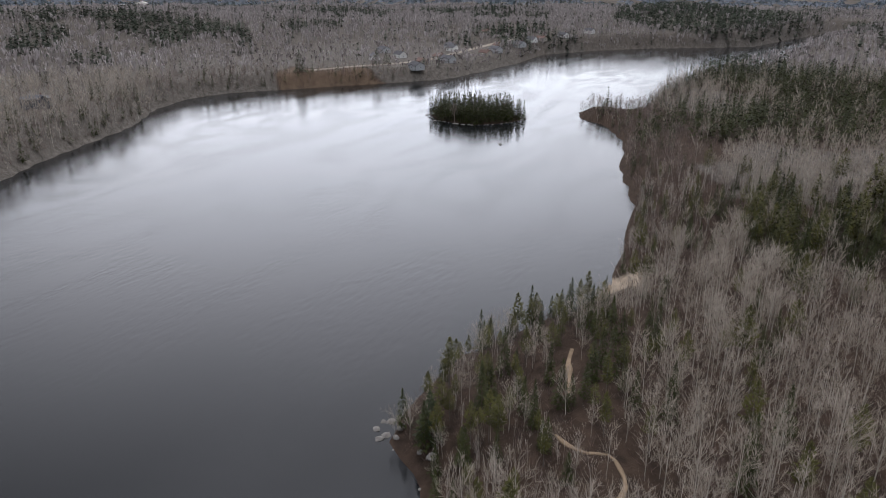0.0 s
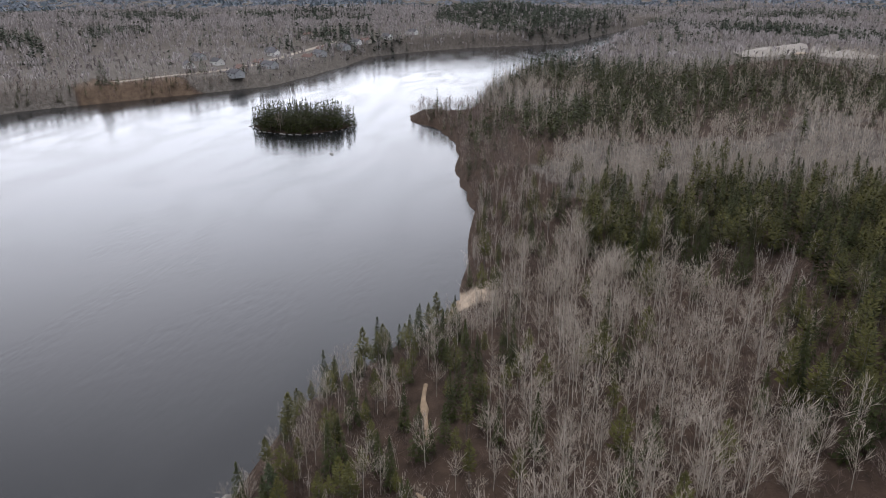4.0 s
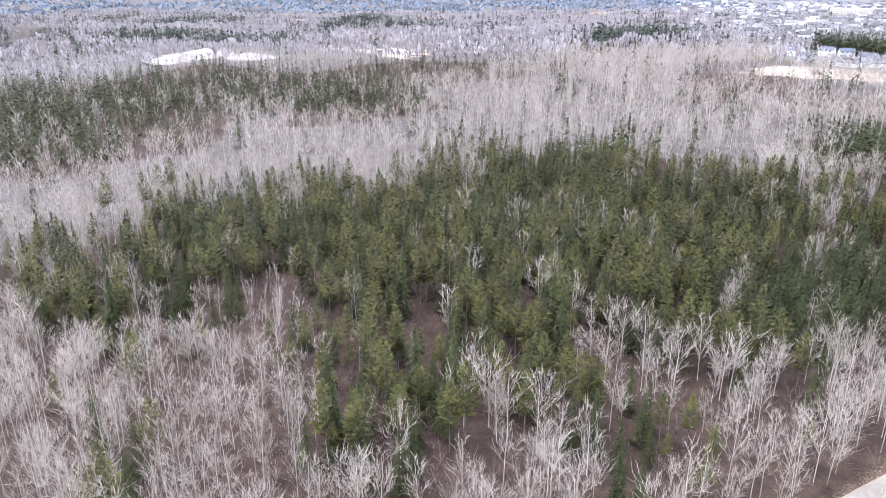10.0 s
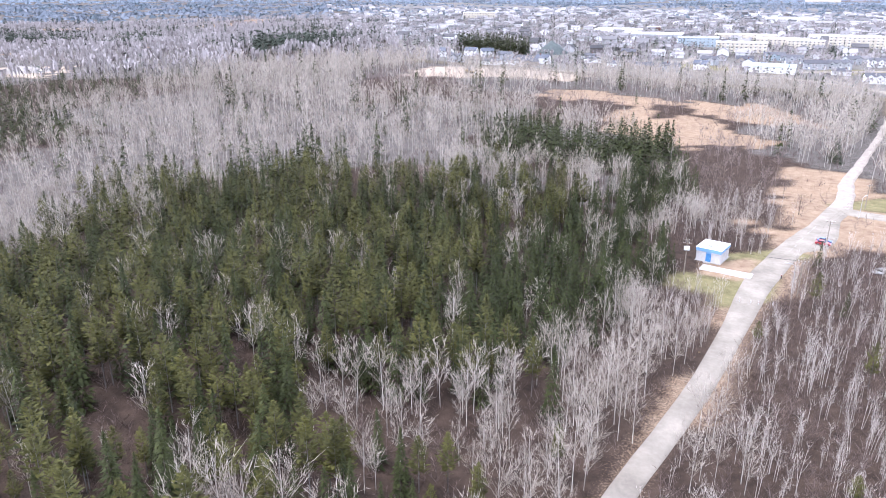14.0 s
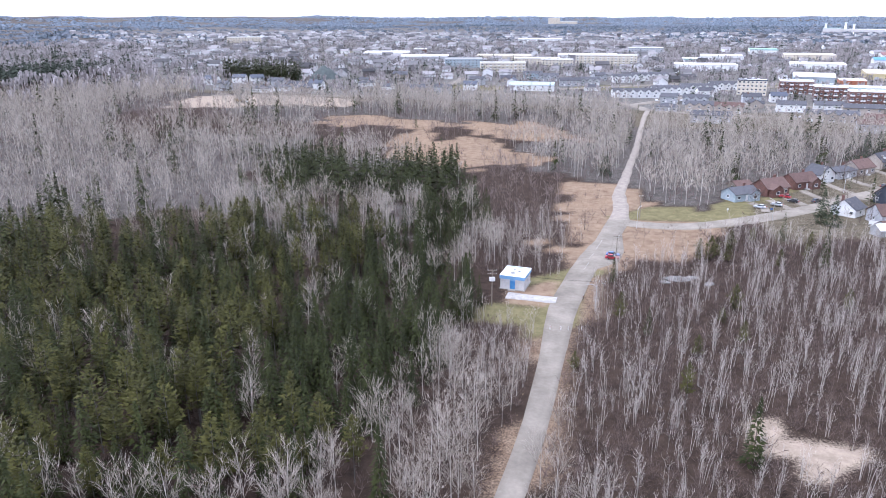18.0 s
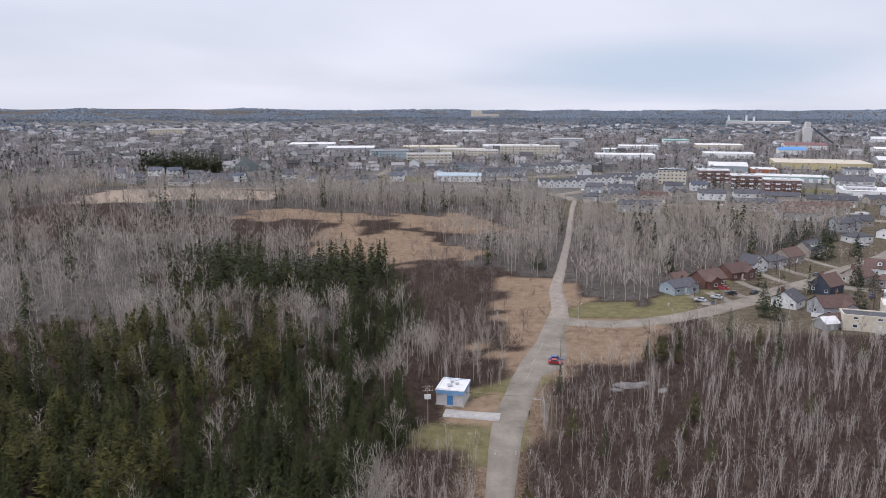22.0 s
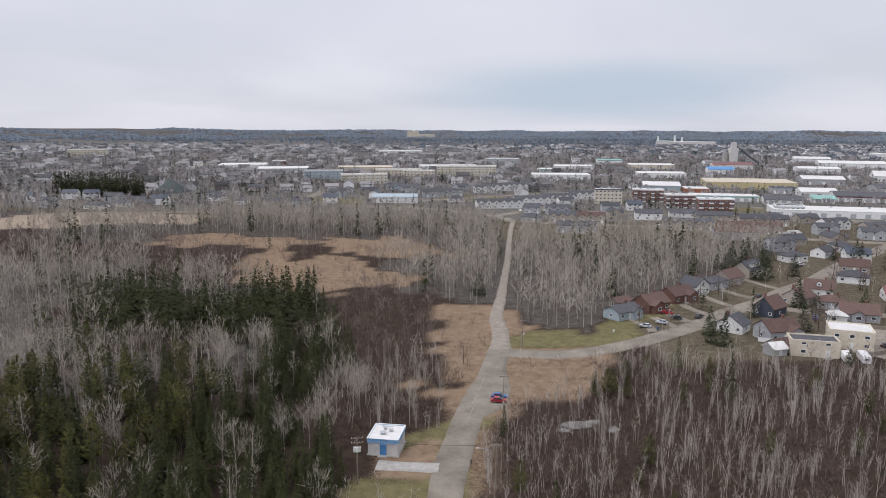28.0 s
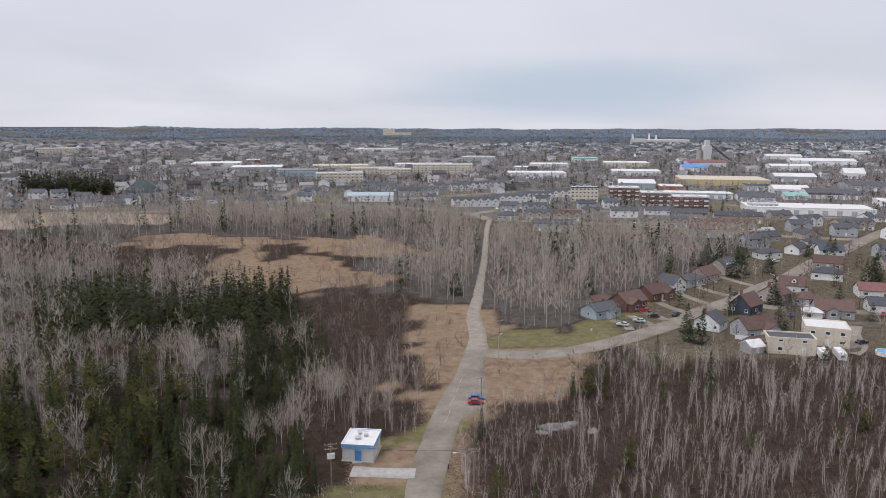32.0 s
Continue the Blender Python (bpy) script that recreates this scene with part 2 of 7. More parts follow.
# ---- plan: heights, shores, covers ----
WATER = -8.4
KNOLLS = [(0, 0, 0), (-8, 130, 0), (8, 180, 0), (12, 235, 0), (60, 260, 2), (105, 205, 3), (0, 330, 3), (60, 400, 4), (150, 530, 5), (0, 760, 9), (-242, 393, 17),
          (-120, 420, 10), (-493, 575, 20), (-250, 800, 14), (300, 800, 6), (500, 1200, 8), (0, 1600, 10), (-600, 1500, 15), (-584, 132, 14), (-90, 25, 8), (-120, 190, 7),
          (-180, 190, 8), (-60, -10, 3), (-58, -67, 0), (-33, -77, 1), (-110, -92, -3), (-50, -60, 1), (60, -60, 0), (60, 80, 0), (120, 0, 0)]
KNOLLS += [(-380, -110, -4), (-455, -114, -3), (-540, -90, -2), (-640, -60, 0), (-300, -60, 3), (-300, 60, 10), (-500, -480, 2), (-250, -500, 3), (-900, -500, 14), (-600, -900, 30), (-1100, -300, 12)]
NEAR_BANK = [(60, -120), (10, -100), (-12, -104), (-20, -109), (-26, -115), (-30, -121), (-38, -122), (-48, -121), (-66, -119), (-76, -114), (-85, -110), (-92, -106), (-101, -100), (-117, -97), (-130, -98), (-150, -98), (-177, -101), (-203, -104),
             (-253, -118), (-311, -127), (-355, -146), (-374, -167), (-396, -172), (-404, -160), (-402, -145), (-418, -136), (-498, -133), (-625, -107), (-694, -67), (-848, -27), (-1000, 10), (-1300, 110)]
FAR_BANK = [(-1320, 40), (-1049, -50), (-943, -84), (-904, -134), (-868, -198), (-811, -255), (-742, -298), (-660, -298), (-578, -305), (-508, -316), (-479, -339), (-449, -366), (-420, -391), (-393, -415),
            (-367, -437), (-334, -446), (-289, -433), (-240, -403), (-195, -389), (-155, -376), (-128, -363), (-60, -335), (20, -310), (150, -300), (400, -330), (400, -220), (180, -170)]
RIVER = np.array(NEAR_BANK + FAR_BANK, float)
ISLAND = np.array([(-345, -258), (-329, -243), (-326, -219), (-340, -203), (-358, -197), (-369, -212), (-371, -236), (-360, -255)], float)
ROAD = [(-14, -30), (-11.5, 0), (-9.1, 34.6), (-7.2, 52.4), (-5.3, 75.3), (-4.4, 105), (-4.0, 132), (-2.9, 145), (-1.1, 158.4), (0.9, 171.8), (4.8, 180.5), (6.8, 191), (7.9, 200), (8.6, 210), (11.4, 227.4)]
TRACK = [(11.4, 227.4), (12.3, 246.6), (11.7, 267), (14.3, 290), (17, 319), (21.7, 371), (26.3, 434), (29.7, 479), (34, 520)]
STREET = [(11.4, 226), (17.6, 223), (30.2, 221.7), (41.5, 224), (56, 231), (70, 241), (86.5, 255.5), (103, 273), (121, 289), (142, 311), (161, 329), (192, 365), (232, 406), (259, 435), (330, 510)]


def inside(x, y, poly):
    r = np.zeros(x.shape, bool)
    for (x0, y0), (x1, y1) in zip(poly, np.roll(poly, -1, 0)):
        if y0 != y1:
            r ^= ((y0 > y) != (y1 > y)) & (x < (x1 - x0) * (y - y0) / (y1 - y0) + x0)
    return r


def line_distance(x, y, pts, closed=False):
    pts = np.asarray(pts, float)
    ends = np.roll(pts, -1, 0) if closed else pts[1:]
    best = np.full(x.shape, 1e9)
    for (x0, y0), (x1, y1) in zip(pts, ends):
        dx, dy = x1 - x0, y1 - y0
        u = np.clip(((x - x0) * dx + (y - y0) * dy) / (dx * dx + dy * dy), 0, 1)
        best = np.minimum(best, np.hypot(x - x0 - u * dx, y - y0 - u * dy))
    return best


def wave(x, y, s, k=0):
    """A cheap smooth noise from a few crossing waves, about -1 to 1, of s metres."""
    q = 0
    for i in range(5):
        a = 2.4 * i + k * 1.7
        f = (1 + 0.37 * i) / s * 6.28
        q = q + np.sin((x * math.cos(a) + y * math.sin(a)) * f + 1.9 * i + k + 1.3 * np.sin((x * math.sin(a) - y * math.cos(a)) * f * 0.6 + k))
    return q / 3.2


def relief(x, y):
    x, y = np.asarray(x, float), np.asarray(y, float)
    num = den = 0
    for kx, ky, kz in KNOLLS:
        w = ((kx - x) ** 2 + (ky - y) ** 2 + 400) ** -1.5
        num, den = num + w * kz, den + w
    z = num / den
    r = np.hypot(x, y)
    far = np.clip((r - 1400) / 2600, 0, 1)
    west = np.clip(-x / (r + 1), 0, 1)
    z = z + far * (14 + 5 * wave(x, y, 900)) + np.clip((r - 700) / 1500, 0, 1) * west * 12 * wave(x, y, 700, 3)
    z = z + 15 * np.exp(-((x + 1150) / 170) ** 2 - ((y + 190) / 105) ** 2)  # wooded hill beyond the river bend
    rim = np.clip((r - 3600) / 900, 0, 1)
    return z + rim * rim * (27 + 3 * wave(x, y, 1500, 5) + 1 * wave(x, y, 420, 6) + 14 * west)


def height(x, y):
    x, y = np.asarray(x, float), np.asarray(y, float)
    z = relief(x, y)
    wet = inside(x, y, RIVER) & ~inside(x, y, ISLAND)
    d = np.minimum(line_distance(x, y, RIVER, True), line_distance(x, y, ISLAND, True))
    s = np.clip(d / 14, 0, 1)
    isle = inside(x, y, ISLAND)
    z = np.where(isle, WATER + 2.2 * np.clip(d / 8, 0, 1), z)
    bank = WATER + (np.maximum(z, WATER + 1) - WATER) * s * (2 - s)
    return np.where(wet, WATER - 0.3 * np.minimum(d, 12), np.where(isle, z, bank))


def ground_z(x, y):
    return float(height(np.array([x]), np.array([y]))[0])


# ---- cover zones: each place takes the zone of its nearest seed ----
CONIFER = [(-42, 72), (-37, 88), (-36, 104), (-46, 54), (-100, 40), (-70, 20), (-99, 4), (-62, -4), (-59, -24), (-130, 60), (-62, 62), (-60, 100), (-38, 135), (-60, 150), (-90, 100), (-130, 120), (-160, 125), (-118, 262), (-82, 262),
           (-60, 222), (-45, 190), (-80, 180), (-65, 132), (-112, 195), (-145, -40), (-152, -6), (-178, 15), (-365, -94), (-425, -17), (-460, 45), (-360, 90), (-300, -50), (-516, -30), (-384, -50), (-298, -87), (-170, 80)]
BANK_MIX = [(-50, -100), (-40, -106), (-28, -100), (-55, -90), (-12, -107), (-118, -33), (-34, 17), (-133, 164), (-86, 203), (-78, -100), (-90, -20), (-160, -75), (-330, 20), (-300, 75), (-460, 240), (-560, 60)]
ASPEN = [(-205, -35), (-238, -31), (-236, 22), (-205, 52), (-228, -59), (-240, 34), (-215, 85), (-286, 75), (-250, 110), (-215, 150), (-336, 237), (-190, 267), (-303, 314), (-196, 300), (-151, 282),
         (-169, 320), (-112, -66), (-71, -46), (-38, -56), (-101, -48), (-99, -75), (-46, -38), (-71, -64), (-33, -55), (-123, -81), (-48, 18), (-27, 34), (-24, 55), (-19, 93), (-200, 210), (-170, 240)]
ASPEN += [(-102, 276), (-33, -20), (-20, -60), (-10, -85), (-15, 20), (42, 299), (52, 333), (31, 300), (92, 355), (120, 346), (-15, 307), (-65, 443), (-10, 420), (-100, 430), (-25, 350), (60, 300), (-130, 440), (-20, 450), (-665, 50), (-670, 170), (-560, 210), (-600, 235), (-555, 340), (-660, 350), (-560, 60), (-330, 440), (-320, 400), (-340, 480), (-190, 400), (-200, 380), (-250, -440), (-205, -425), (-165, -405), (-330, -490), (-280, -520), (-230, -500), (-180, -470), (-290, -455), (-420, -95), (-130, -395), (-110, -420), (-88, 192), (-104, 172), (-72, 206), (-600, 80), (-585, 150), (-620, 145)]
BRUSH = [(16, 132), (32, 110), (69, 166), (6, 79), (34, 154), (68, 159), (95, 160), (16, 145), (20, 60), (40, 40), (100, 130), (70, 110), (-37, 250), (-28, 212), (-18, 162), (-16, 105), (-198, -100), (-155, -90),
         (-219, -104), (-260, -95), (10, 20), (30, 0), (130, 150), (60, 60), (-20, 235), (-180, 340), (-250, 350), (-30, 290), (-130, 330), (120, 100), (80, 190), (110, 185), (-110, -93), (-124, -95), (-116, -87), (-125, 365), (-85, 372), (-142, 362), (-60, 368), (-390, -412), (-410, -435), (-470, -400), (-350, -450), (75, 213), (58, 205), (-30, 182), (-26, 198), (-34, 168), (-350, -130), (-370, -150), (-332, -115), (-385, -135), (-20, -96), (-14, -90), (-16, 200), (-20, 178), (-500, -350), (-550, -360), (-560, -410), (30, 75), (60, 90), (45, 95), (38, 62)]
MEADOW = [(-148, 385), (-112, 388), (-68, 352), (-57, 389), (-41, 329), (-72, 318), (-99, 350), (-1, 215), (-6, 190), (-1, 245), (18, 262), (16, 250), (-11, 147), (28, 216), (-30, 400), (-420, -410), (-450, -388)]
CONIFER += [(-94, 120), (-68, 117), (-49, 130), (-95, 144), (-71, 162), (-49, 156), (-48, 194), (-77, 231), (-93, 230), (-79, -11), (-57, 1), (-59, 15), (-101, 27), (-35, 17), (-173, -9), (-154, -39), (-68, -15), (-123, 41), (-76, -1), (-60, -12), (-164, -46), (-92, 58), (-61, 46), (-54, 62), (-43, 94), (-72, 36), (-43, 50), (-84, 75), (-110, 85)]
ASPEN += [(-151, 196), (-126, 198), (-93, 179), (-66, 172), (-38, 174), (-57, 30), (-37, 42), (-23, 47), (-25, 28), (-18, 64), (-109, -65), (-101, -75), (-80, -38), (-47, -28), (-264, -43), (-228, -62), (-94, -45), (-33, -10), (-15, 75), (-32, 47), (-80, -61), (-309, 56), (33, 262), (45, 262), (30, 275), (55, 285)]
ASPEN += [(-20, 168), (-25, 180), (-17, 181), (-31, 166)]
BRUSH += [(-87, -5), (-98, -20), (-113, -24), (-18, 222), (-22, 245)]
SAND = [(46, 80), (-250, 420), (-230, 445), (-275, 440), (-625, 110), (-605, 297), (-117, -95.5)]
LAWN = [(-9.5, 152), (-14, 137), (24, 241), (34, 240), (60, 248), (75, 260), (48, 240), (62, 252)]
SEEDS = np.array([(x, y, k) for k, group in enumerate((CONIFER, BANK_MIX, ASPEN, BRUSH, MEADOW, SAND, LAWN)) for x, y in group], float)


def zone_of(x, y):
    """0 conifer, 1 mixed, 2 aspen, 3 brush, 4 meadow, 5 sand, 6 lawn, 7 town, 8 far woods, 9 far fields."""
    x, y = np.asarray(x, float), np.asarray(y, float)
    px, py = x + 7 * wave(x, y, 60, 2) + 3 * wave(x, y, 22, 4), y + 7 * wave(x, y, 60, 8) + 3 * wave(x, y, 22, 9)
    best, kind = np.full(x.shape, 1e12), np.zeros(x.shape, int)
    for sx, sy, k in SEEDS:
        d = (sx - px) ** 2 + (sy - py) ** 2
        near = d < best
        best, kind = np.where(near, d, best), np.where(near, int(k), kind)
    out = (best > 130 ** 2)
    patches = wave(x, y, 520, 11) + 0.6 * wave(x, y, 210, 12)
    kind = np.where(out, np.where((patches > 1.05) & (np.hypot(x, y) < 1800) & (y > 150), 9, np.where(patches < -0.45, 0, 8)), kind)
    town = (y > np.where(x < 20, 505, 442)) & (y > 330 + 0.42 * np.abs(x)) & (x > -0.72 * y) & (y < np.where(x > 0.07 * y, 1520, 2900))
    grove = (np.hypot((x + 333) / 1.6, y - 637) < 26) | (np.hypot((x + 520) / 1.4, y - 590) < 36)
    slope = (np.hypot((x + 1130) / 1.6, y + 150) < 140) | (np.hypot(x + 394, y + 600) < 20) | (np.hypot(x + 475, y + 760) < 26)
    farm = np.hypot(x + 930, (y + 1310) / 1.3) < 210
    east = (x > 62 + 0.0 * y) & (y > 205 + 0.15 * (x - 62)) & (x > 70 + 0.75 * (y - 262)) & (y < 520)
    kind = np.where(farm, 9, kind)
    lawn = (np.hypot((x + 440) / 1.6, y - 1139) < 40) | (np.hypot(x - 240, y - 609) < 22) | (np.hypot((x - 291) / 1.4, y - 686) < 18) | (np.hypot((x + 117) / 2.0, y - 641) < 16)
    lawn |= line_distance(x, y, [(-60, 640), (40, 672), (130, 722), (210, 760)]) < 9
    kind = np.where(lawn, 6, kind)
    return np.where(grove | slope, 0, np.where((town | east) & ~lawn, 7, kind))


# ---- ground and water ----
def axis(lo, hi, a, b, step):
    mid = np.arange(a, b + step, step)
    down, up, s = [], [], step
    p = a
    while p > lo:
        s *= 1.13; p -= s; down.append(p)
    p, s = b, step
    while p < hi:
        s *= 1.13; p += s; up.append(p)
    return np.array(down[::-1] + list(mid) + up)


gx, gy = axis(-5000, 5000, -1250, 200, 6.6), axis(-5000, 5000, -500, 470, 6.6)
GX, GY = np.meshgrid(gx, gy)
gh = height(GX.ravel(), GY.ravel())
nx, ny = len(gx), len(gy)


def mesh_from(name, verts, faces, material, smooth=False):
    """faces: an n x k array of vertex numbers."""
    me = bpy.data.meshes.new(name)
    verts, faces = np.asarray(verts, np.float32), np.asarray(faces, np.int32)
    k = faces.shape[1]
    me.vertices.add(len(verts)); me.vertices.foreach_set("co", verts.ravel())
    me.loops.add(faces.size); me.loops.foreach_set("vertex_index", faces.ravel())
    me.polygons.add(len(faces))
    me.polygons.foreach_set("loop_start", np.arange(0, faces.size, k, dtype=np.int32))
    me.polygons.foreach_set("loop_total", np.full(len(faces), k, np.int32))
    me.polygons.foreach_set("use_smooth", np.full(len(faces), smooth))
    me.materials.append(material)
    me.update(calc_edges=True)
    return me


q = np.arange((ny - 1) * (nx - 1))
q = q // (nx - 1) * nx + q % (nx - 1)
g_me = mesh_from("ground", np.stack([GX.ravel(), GY.ravel(), gh], 1), np.stack([q, q + 1, q + nx + 1, q + nx], 1), ground_material(), True)
zones = zone_of(GX.ravel(), GY.ravel())
cover = np.zeros((nx * ny, 4), np.float32)
cover[:, 3] = 1
cover[(zones == 4) | (zones == 9), 0] = 1
cover[zones == 3, 0] = 0.2
cover[zones == 7, 0] = 0.4
cover[zones == 7, 3] = np.where(GY.ravel()[zones == 7] > 520, 0.3, 0.62)
cover[(zones == 6) | (zones == 7), 1] = np.where(zones[(zones == 6) | (zones == 7)] == 6, 1, 0.46)
cover[zones == 5, 2] = 1
cover[(zones == 4) & (GY.ravel() < -280), 0] = 0.42
# distance haze painted as grey into the ground of the farther woods
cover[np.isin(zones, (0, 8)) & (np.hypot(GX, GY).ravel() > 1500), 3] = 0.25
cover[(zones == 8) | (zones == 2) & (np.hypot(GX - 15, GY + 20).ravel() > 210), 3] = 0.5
cover[np.isin(zones, (0, 1, 2, 3)) & ((GY.ravel() < -280) | (GX.ravel() < -560)), 3] = 0.45  # far bank and western woods: floor greyed for haze too
verge = line_distance(GX.ravel(), GY.ravel(), ROAD)
verge_w = np.interp(GY.ravel(), (95, 130, 215), (4.0, 8.0, 9.0))
cover[(verge < verge_w) & (zones != 0), 0] = np.maximum(cover[(verge < verge_w) & (zones != 0), 0], 0.6)
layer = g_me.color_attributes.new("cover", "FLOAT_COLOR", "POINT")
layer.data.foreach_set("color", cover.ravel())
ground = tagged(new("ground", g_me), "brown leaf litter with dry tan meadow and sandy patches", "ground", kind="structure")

wv = np.array([(-1500, -600, WATER), (500, -600, WATER), (500, 200, WATER), (-1500, 200, WATER)], float)
water = tagged(new("water", mesh_from("water", wv, np.array([[0, 1, 2, 3]]), water_material())), "calm dark river reflecting a pale overcast sky", "river", kind="structure")


# ---- roads ----
def smooth_line(pts, step=4.0):
    p = np.asarray(pts, float)
    out = []
    for i in range(len(p) - 1):
        a, b, c, d = p[max(i - 1, 0)], p[i], p[i + 1], p[min(i + 2, len(p) - 1)]
        n = max(2, int(np.hypot(*(c - b)) / step))
        for u in np.arange(n) / n:
            out.append(0.5 * (2 * b + (c - a) * u + (2 * a - 5 * b + 4 * c - d) * u * u + (3 * b - a - 3 * c + d) * u ** 3))
    return np.array(out + [p[-1]])


def ribbon(name, pts, width, material, lift=0.14, ragged=0.0, label="", category="road"):
    """A road sheet with a slight crown and turned-down edges."""
    c = smooth_line(pts)
    t = np.gradient(c, axis=0)
    t /= np.hypot(*t.T)[:, None]
    nrm = np.stack([t[:, 1], -t[:, 0]], 1)
    run = np.concatenate([[0], np.cumsum(np.hypot(*np.diff(c, axis=0).T))])
    if np.isscalar(width):
        w = np.full(len(c), width / 2)
    else:
        at = [run[np.argmin(np.hypot(c[:, 0] - x, c[:, 1] - y))] for x, y in pts] if len(width) == len(pts) else np.linspace(0, run[-1], len(width))
        w = np.interp(run, at, width) / 2
    w = w + ragged * wave(c[:, 0] * 3, c[:, 1] * 3, 30)
    cross = ((-1.06, -0.35), (-1, 0), (-0.5, 0.05), (0, 0.08), (0.5, 0.05), (1, 0), (1.06, -0.35))
    verts = []
    for o, dz in cross:
        p = c + nrm * (w * o)[:, None]
        verts.append(np.column_stack([p, relief(p[:, 0], p[:, 1]) + lift + dz]))
    v = np.stack(verts, 1)
    k, n = len(cross), len(c)
    f = [(i * k + j, i * k + j + 1, (i + 1) * k + j + 1, (i + 1) * k + j) for i in range(n - 1) for j in range(k - 1)]
    ob = new(name, mesh_from(name, v.reshape(-1, 3), np.array(f)[:, ::-1], material, True))
    return tagged(ob, label, category, kind="structure")


ribbon("road", ROAD, (4.3, 4.3, 4.4, 4.5, 4.8, 5.5, 7.2, 7.8, 7.4, 7.6, 12.4, 11.6, 9, 7.4, 8), M_ASPHALT, 0.14, 0.05, "worn pale grey road with cracked patches through the woods")
ribbon("track", TRACK, (7, 4.6, 3.6, 3.2, 3.2, 3.2, 3.6), M_GRAVEL, 0.15, 0.3, "narrow pale gravel track between bare trees", "track")
ribbon("street", STREET, (8, 8, 8, 8, 8.5, 8.5, 9), M_ASPHALT, 0.16, 0.1, "pale grey asphalt street curving past houses", "street")

M_MARKING = mat("worn_road_paint", (0.24, 0.22, 0.19), (0.36, 0.335, 0.3), 0.9, 0.9, fine=0.2)
for pts in ([(0.4, 167.8), (1.2, 172.0), (1.9, 176.3)], [(1.7, 179.1), (2.4, 182.2), (3.2, 185.3)], [(3.7, 189.6), (4.6, 194.6), (5.5, 199.9)]):
    ribbon("road_marking", pts, 0.2, M_MARKING, 0.17, 0.05, "worn pale paint stroke on the road", "road marking")

# ---- building kit ----
M_WHITE = mat("white_siding", (0.62, 0.62, 0.6), (0.76, 0.76, 0.74), 0.7, 0.6, fine=0.05)
M_GREY = mat("grey_siding", (0.3, 0.31, 0.32), (0.42, 0.43, 0.44), 0.7, 0.65, fine=0.06)
M_TAUPE = mat("taupe_siding", (0.3, 0.26, 0.22), (0.42, 0.37, 0.32), 0.7, 0.65, fine=0.06)
M_NAVY = mat("navy_siding", (0.03, 0.038, 0.055), (0.055, 0.065, 0.09), 0.7, 0.6, fine=0.06)
M_TEAL = mat("blue_grey_siding", (0.27, 0.33, 0.36), (0.36, 0.42, 0.45), 0.7, 0.65, fine=0.06)
M_CREAM = mat("cream_stucco", (0.5, 0.44, 0.34), (0.64, 0.58, 0.47), 0.5, 0.8, fine=0.06)
M_BRICK = mat("red_brown_brick", (0.12, 0.068, 0.056), (0.2, 0.11, 0.09), 0.9, 0.85, fine=0.15)
M_YELLOW = mat("yellow_cladding", (0.42, 0.35, 0.18), (0.54, 0.46, 0.27), 0.4, 0.6, fine=0.05)
M_ORANGE = mat("orange_brick", (0.3, 0.12, 0.07), (0.4, 0.17, 0.1), 0.6, 0.8, fine=0.1)
M_SHINGLE = mat("dark_shingles", (0.06, 0.06, 0.066), (0.11, 0.11, 0.118), 0.8, 0.9, fine=0.2, obj=0.5)
M_BROWN_ROOF = mat("brown_shingles", (0.085, 0.055, 0.048), (0.15, 0.1, 0.085), 0.8, 0.9, fine=0.2, obj=0.5)
M_RED_ROOF = mat("red_metal_roof", (0.12, 0.042, 0.038), (0.19, 0.066, 0.058), 0.6, 0.5, fine=0.08)
M_PALE_ROOF = mat("pale_flat_roof", (0.48, 0.47, 0.45), (0.64, 0.63, 0.61), 0.12, 0.85, fine=0.1, obj=0.4)
M_TAN_ROOF = mat("tan_gravel_roof", (0.42, 0.37, 0.29), (0.55, 0.49, 0.4), 0.15, 0.9, fine=0.1)
M_GREEN_ROOF = mat("green_metal_roof", (0.16, 0.32, 0.28), (0.24, 0.42, 0.37), 0.3, 0.5)
M_BLUE = mat("blue_painted_metal", (0.05, 0.19, 0.42), (0.08, 0.26, 0.52), 0.9, 0.5, fine=0.06)
M_LIGHT_BLUE = mat("faded_blue_fascia", (0.16, 0.33, 0.55), (0.24, 0.42, 0.64), 0.9, 0.55, fine=0.06)
M_BLOCK = mat("pale_block_wall", (0.47, 0.45, 0.43), (0.6, 0.58, 0.56), 0.5, 0.85, fine=0.08)
M_GLASS = mat("dark_window_glass", (0.03, 0.036, 0.045), (0.06, 0.07, 0.085), 0.5, 0.08)
M_FRAME = mat("white_window_frame", (0.66, 0.66, 0.64), (0.76, 0.76, 0.74), 1.0, 0.5)
M_WOOD = mat("grey_weathered_wood", (0.18, 0.15, 0.12), (0.3, 0.26, 0.21), 0.9, 0.85, fine=0.15)
M_METAL = mat("galvanised_metal", (0.42, 0.43, 0.44), (0.55, 0.56, 0.57), 1.2, 0.45, 0.6)
M_TYRE = mat("black_rubber", (0.015, 0.015, 0.016), (0.03, 0.03, 0.03), 2.0, 0.85)
M_RED_PAINT = mat("red_car_paint", (0.28, 0.02, 0.03), (0.34, 0.03, 0.04), 1.0, 0.3)
M_BLUE_PAINT = mat("blue_car_paint", (0.03, 0.09, 0.24), (0.045, 0.12, 0.3), 1.0, 0.3)
M_SILVER_PAINT = mat("silver_car_paint", (0.38, 0.4, 0.42), (0.46, 0.48, 0.5), 1.0, 0.3)
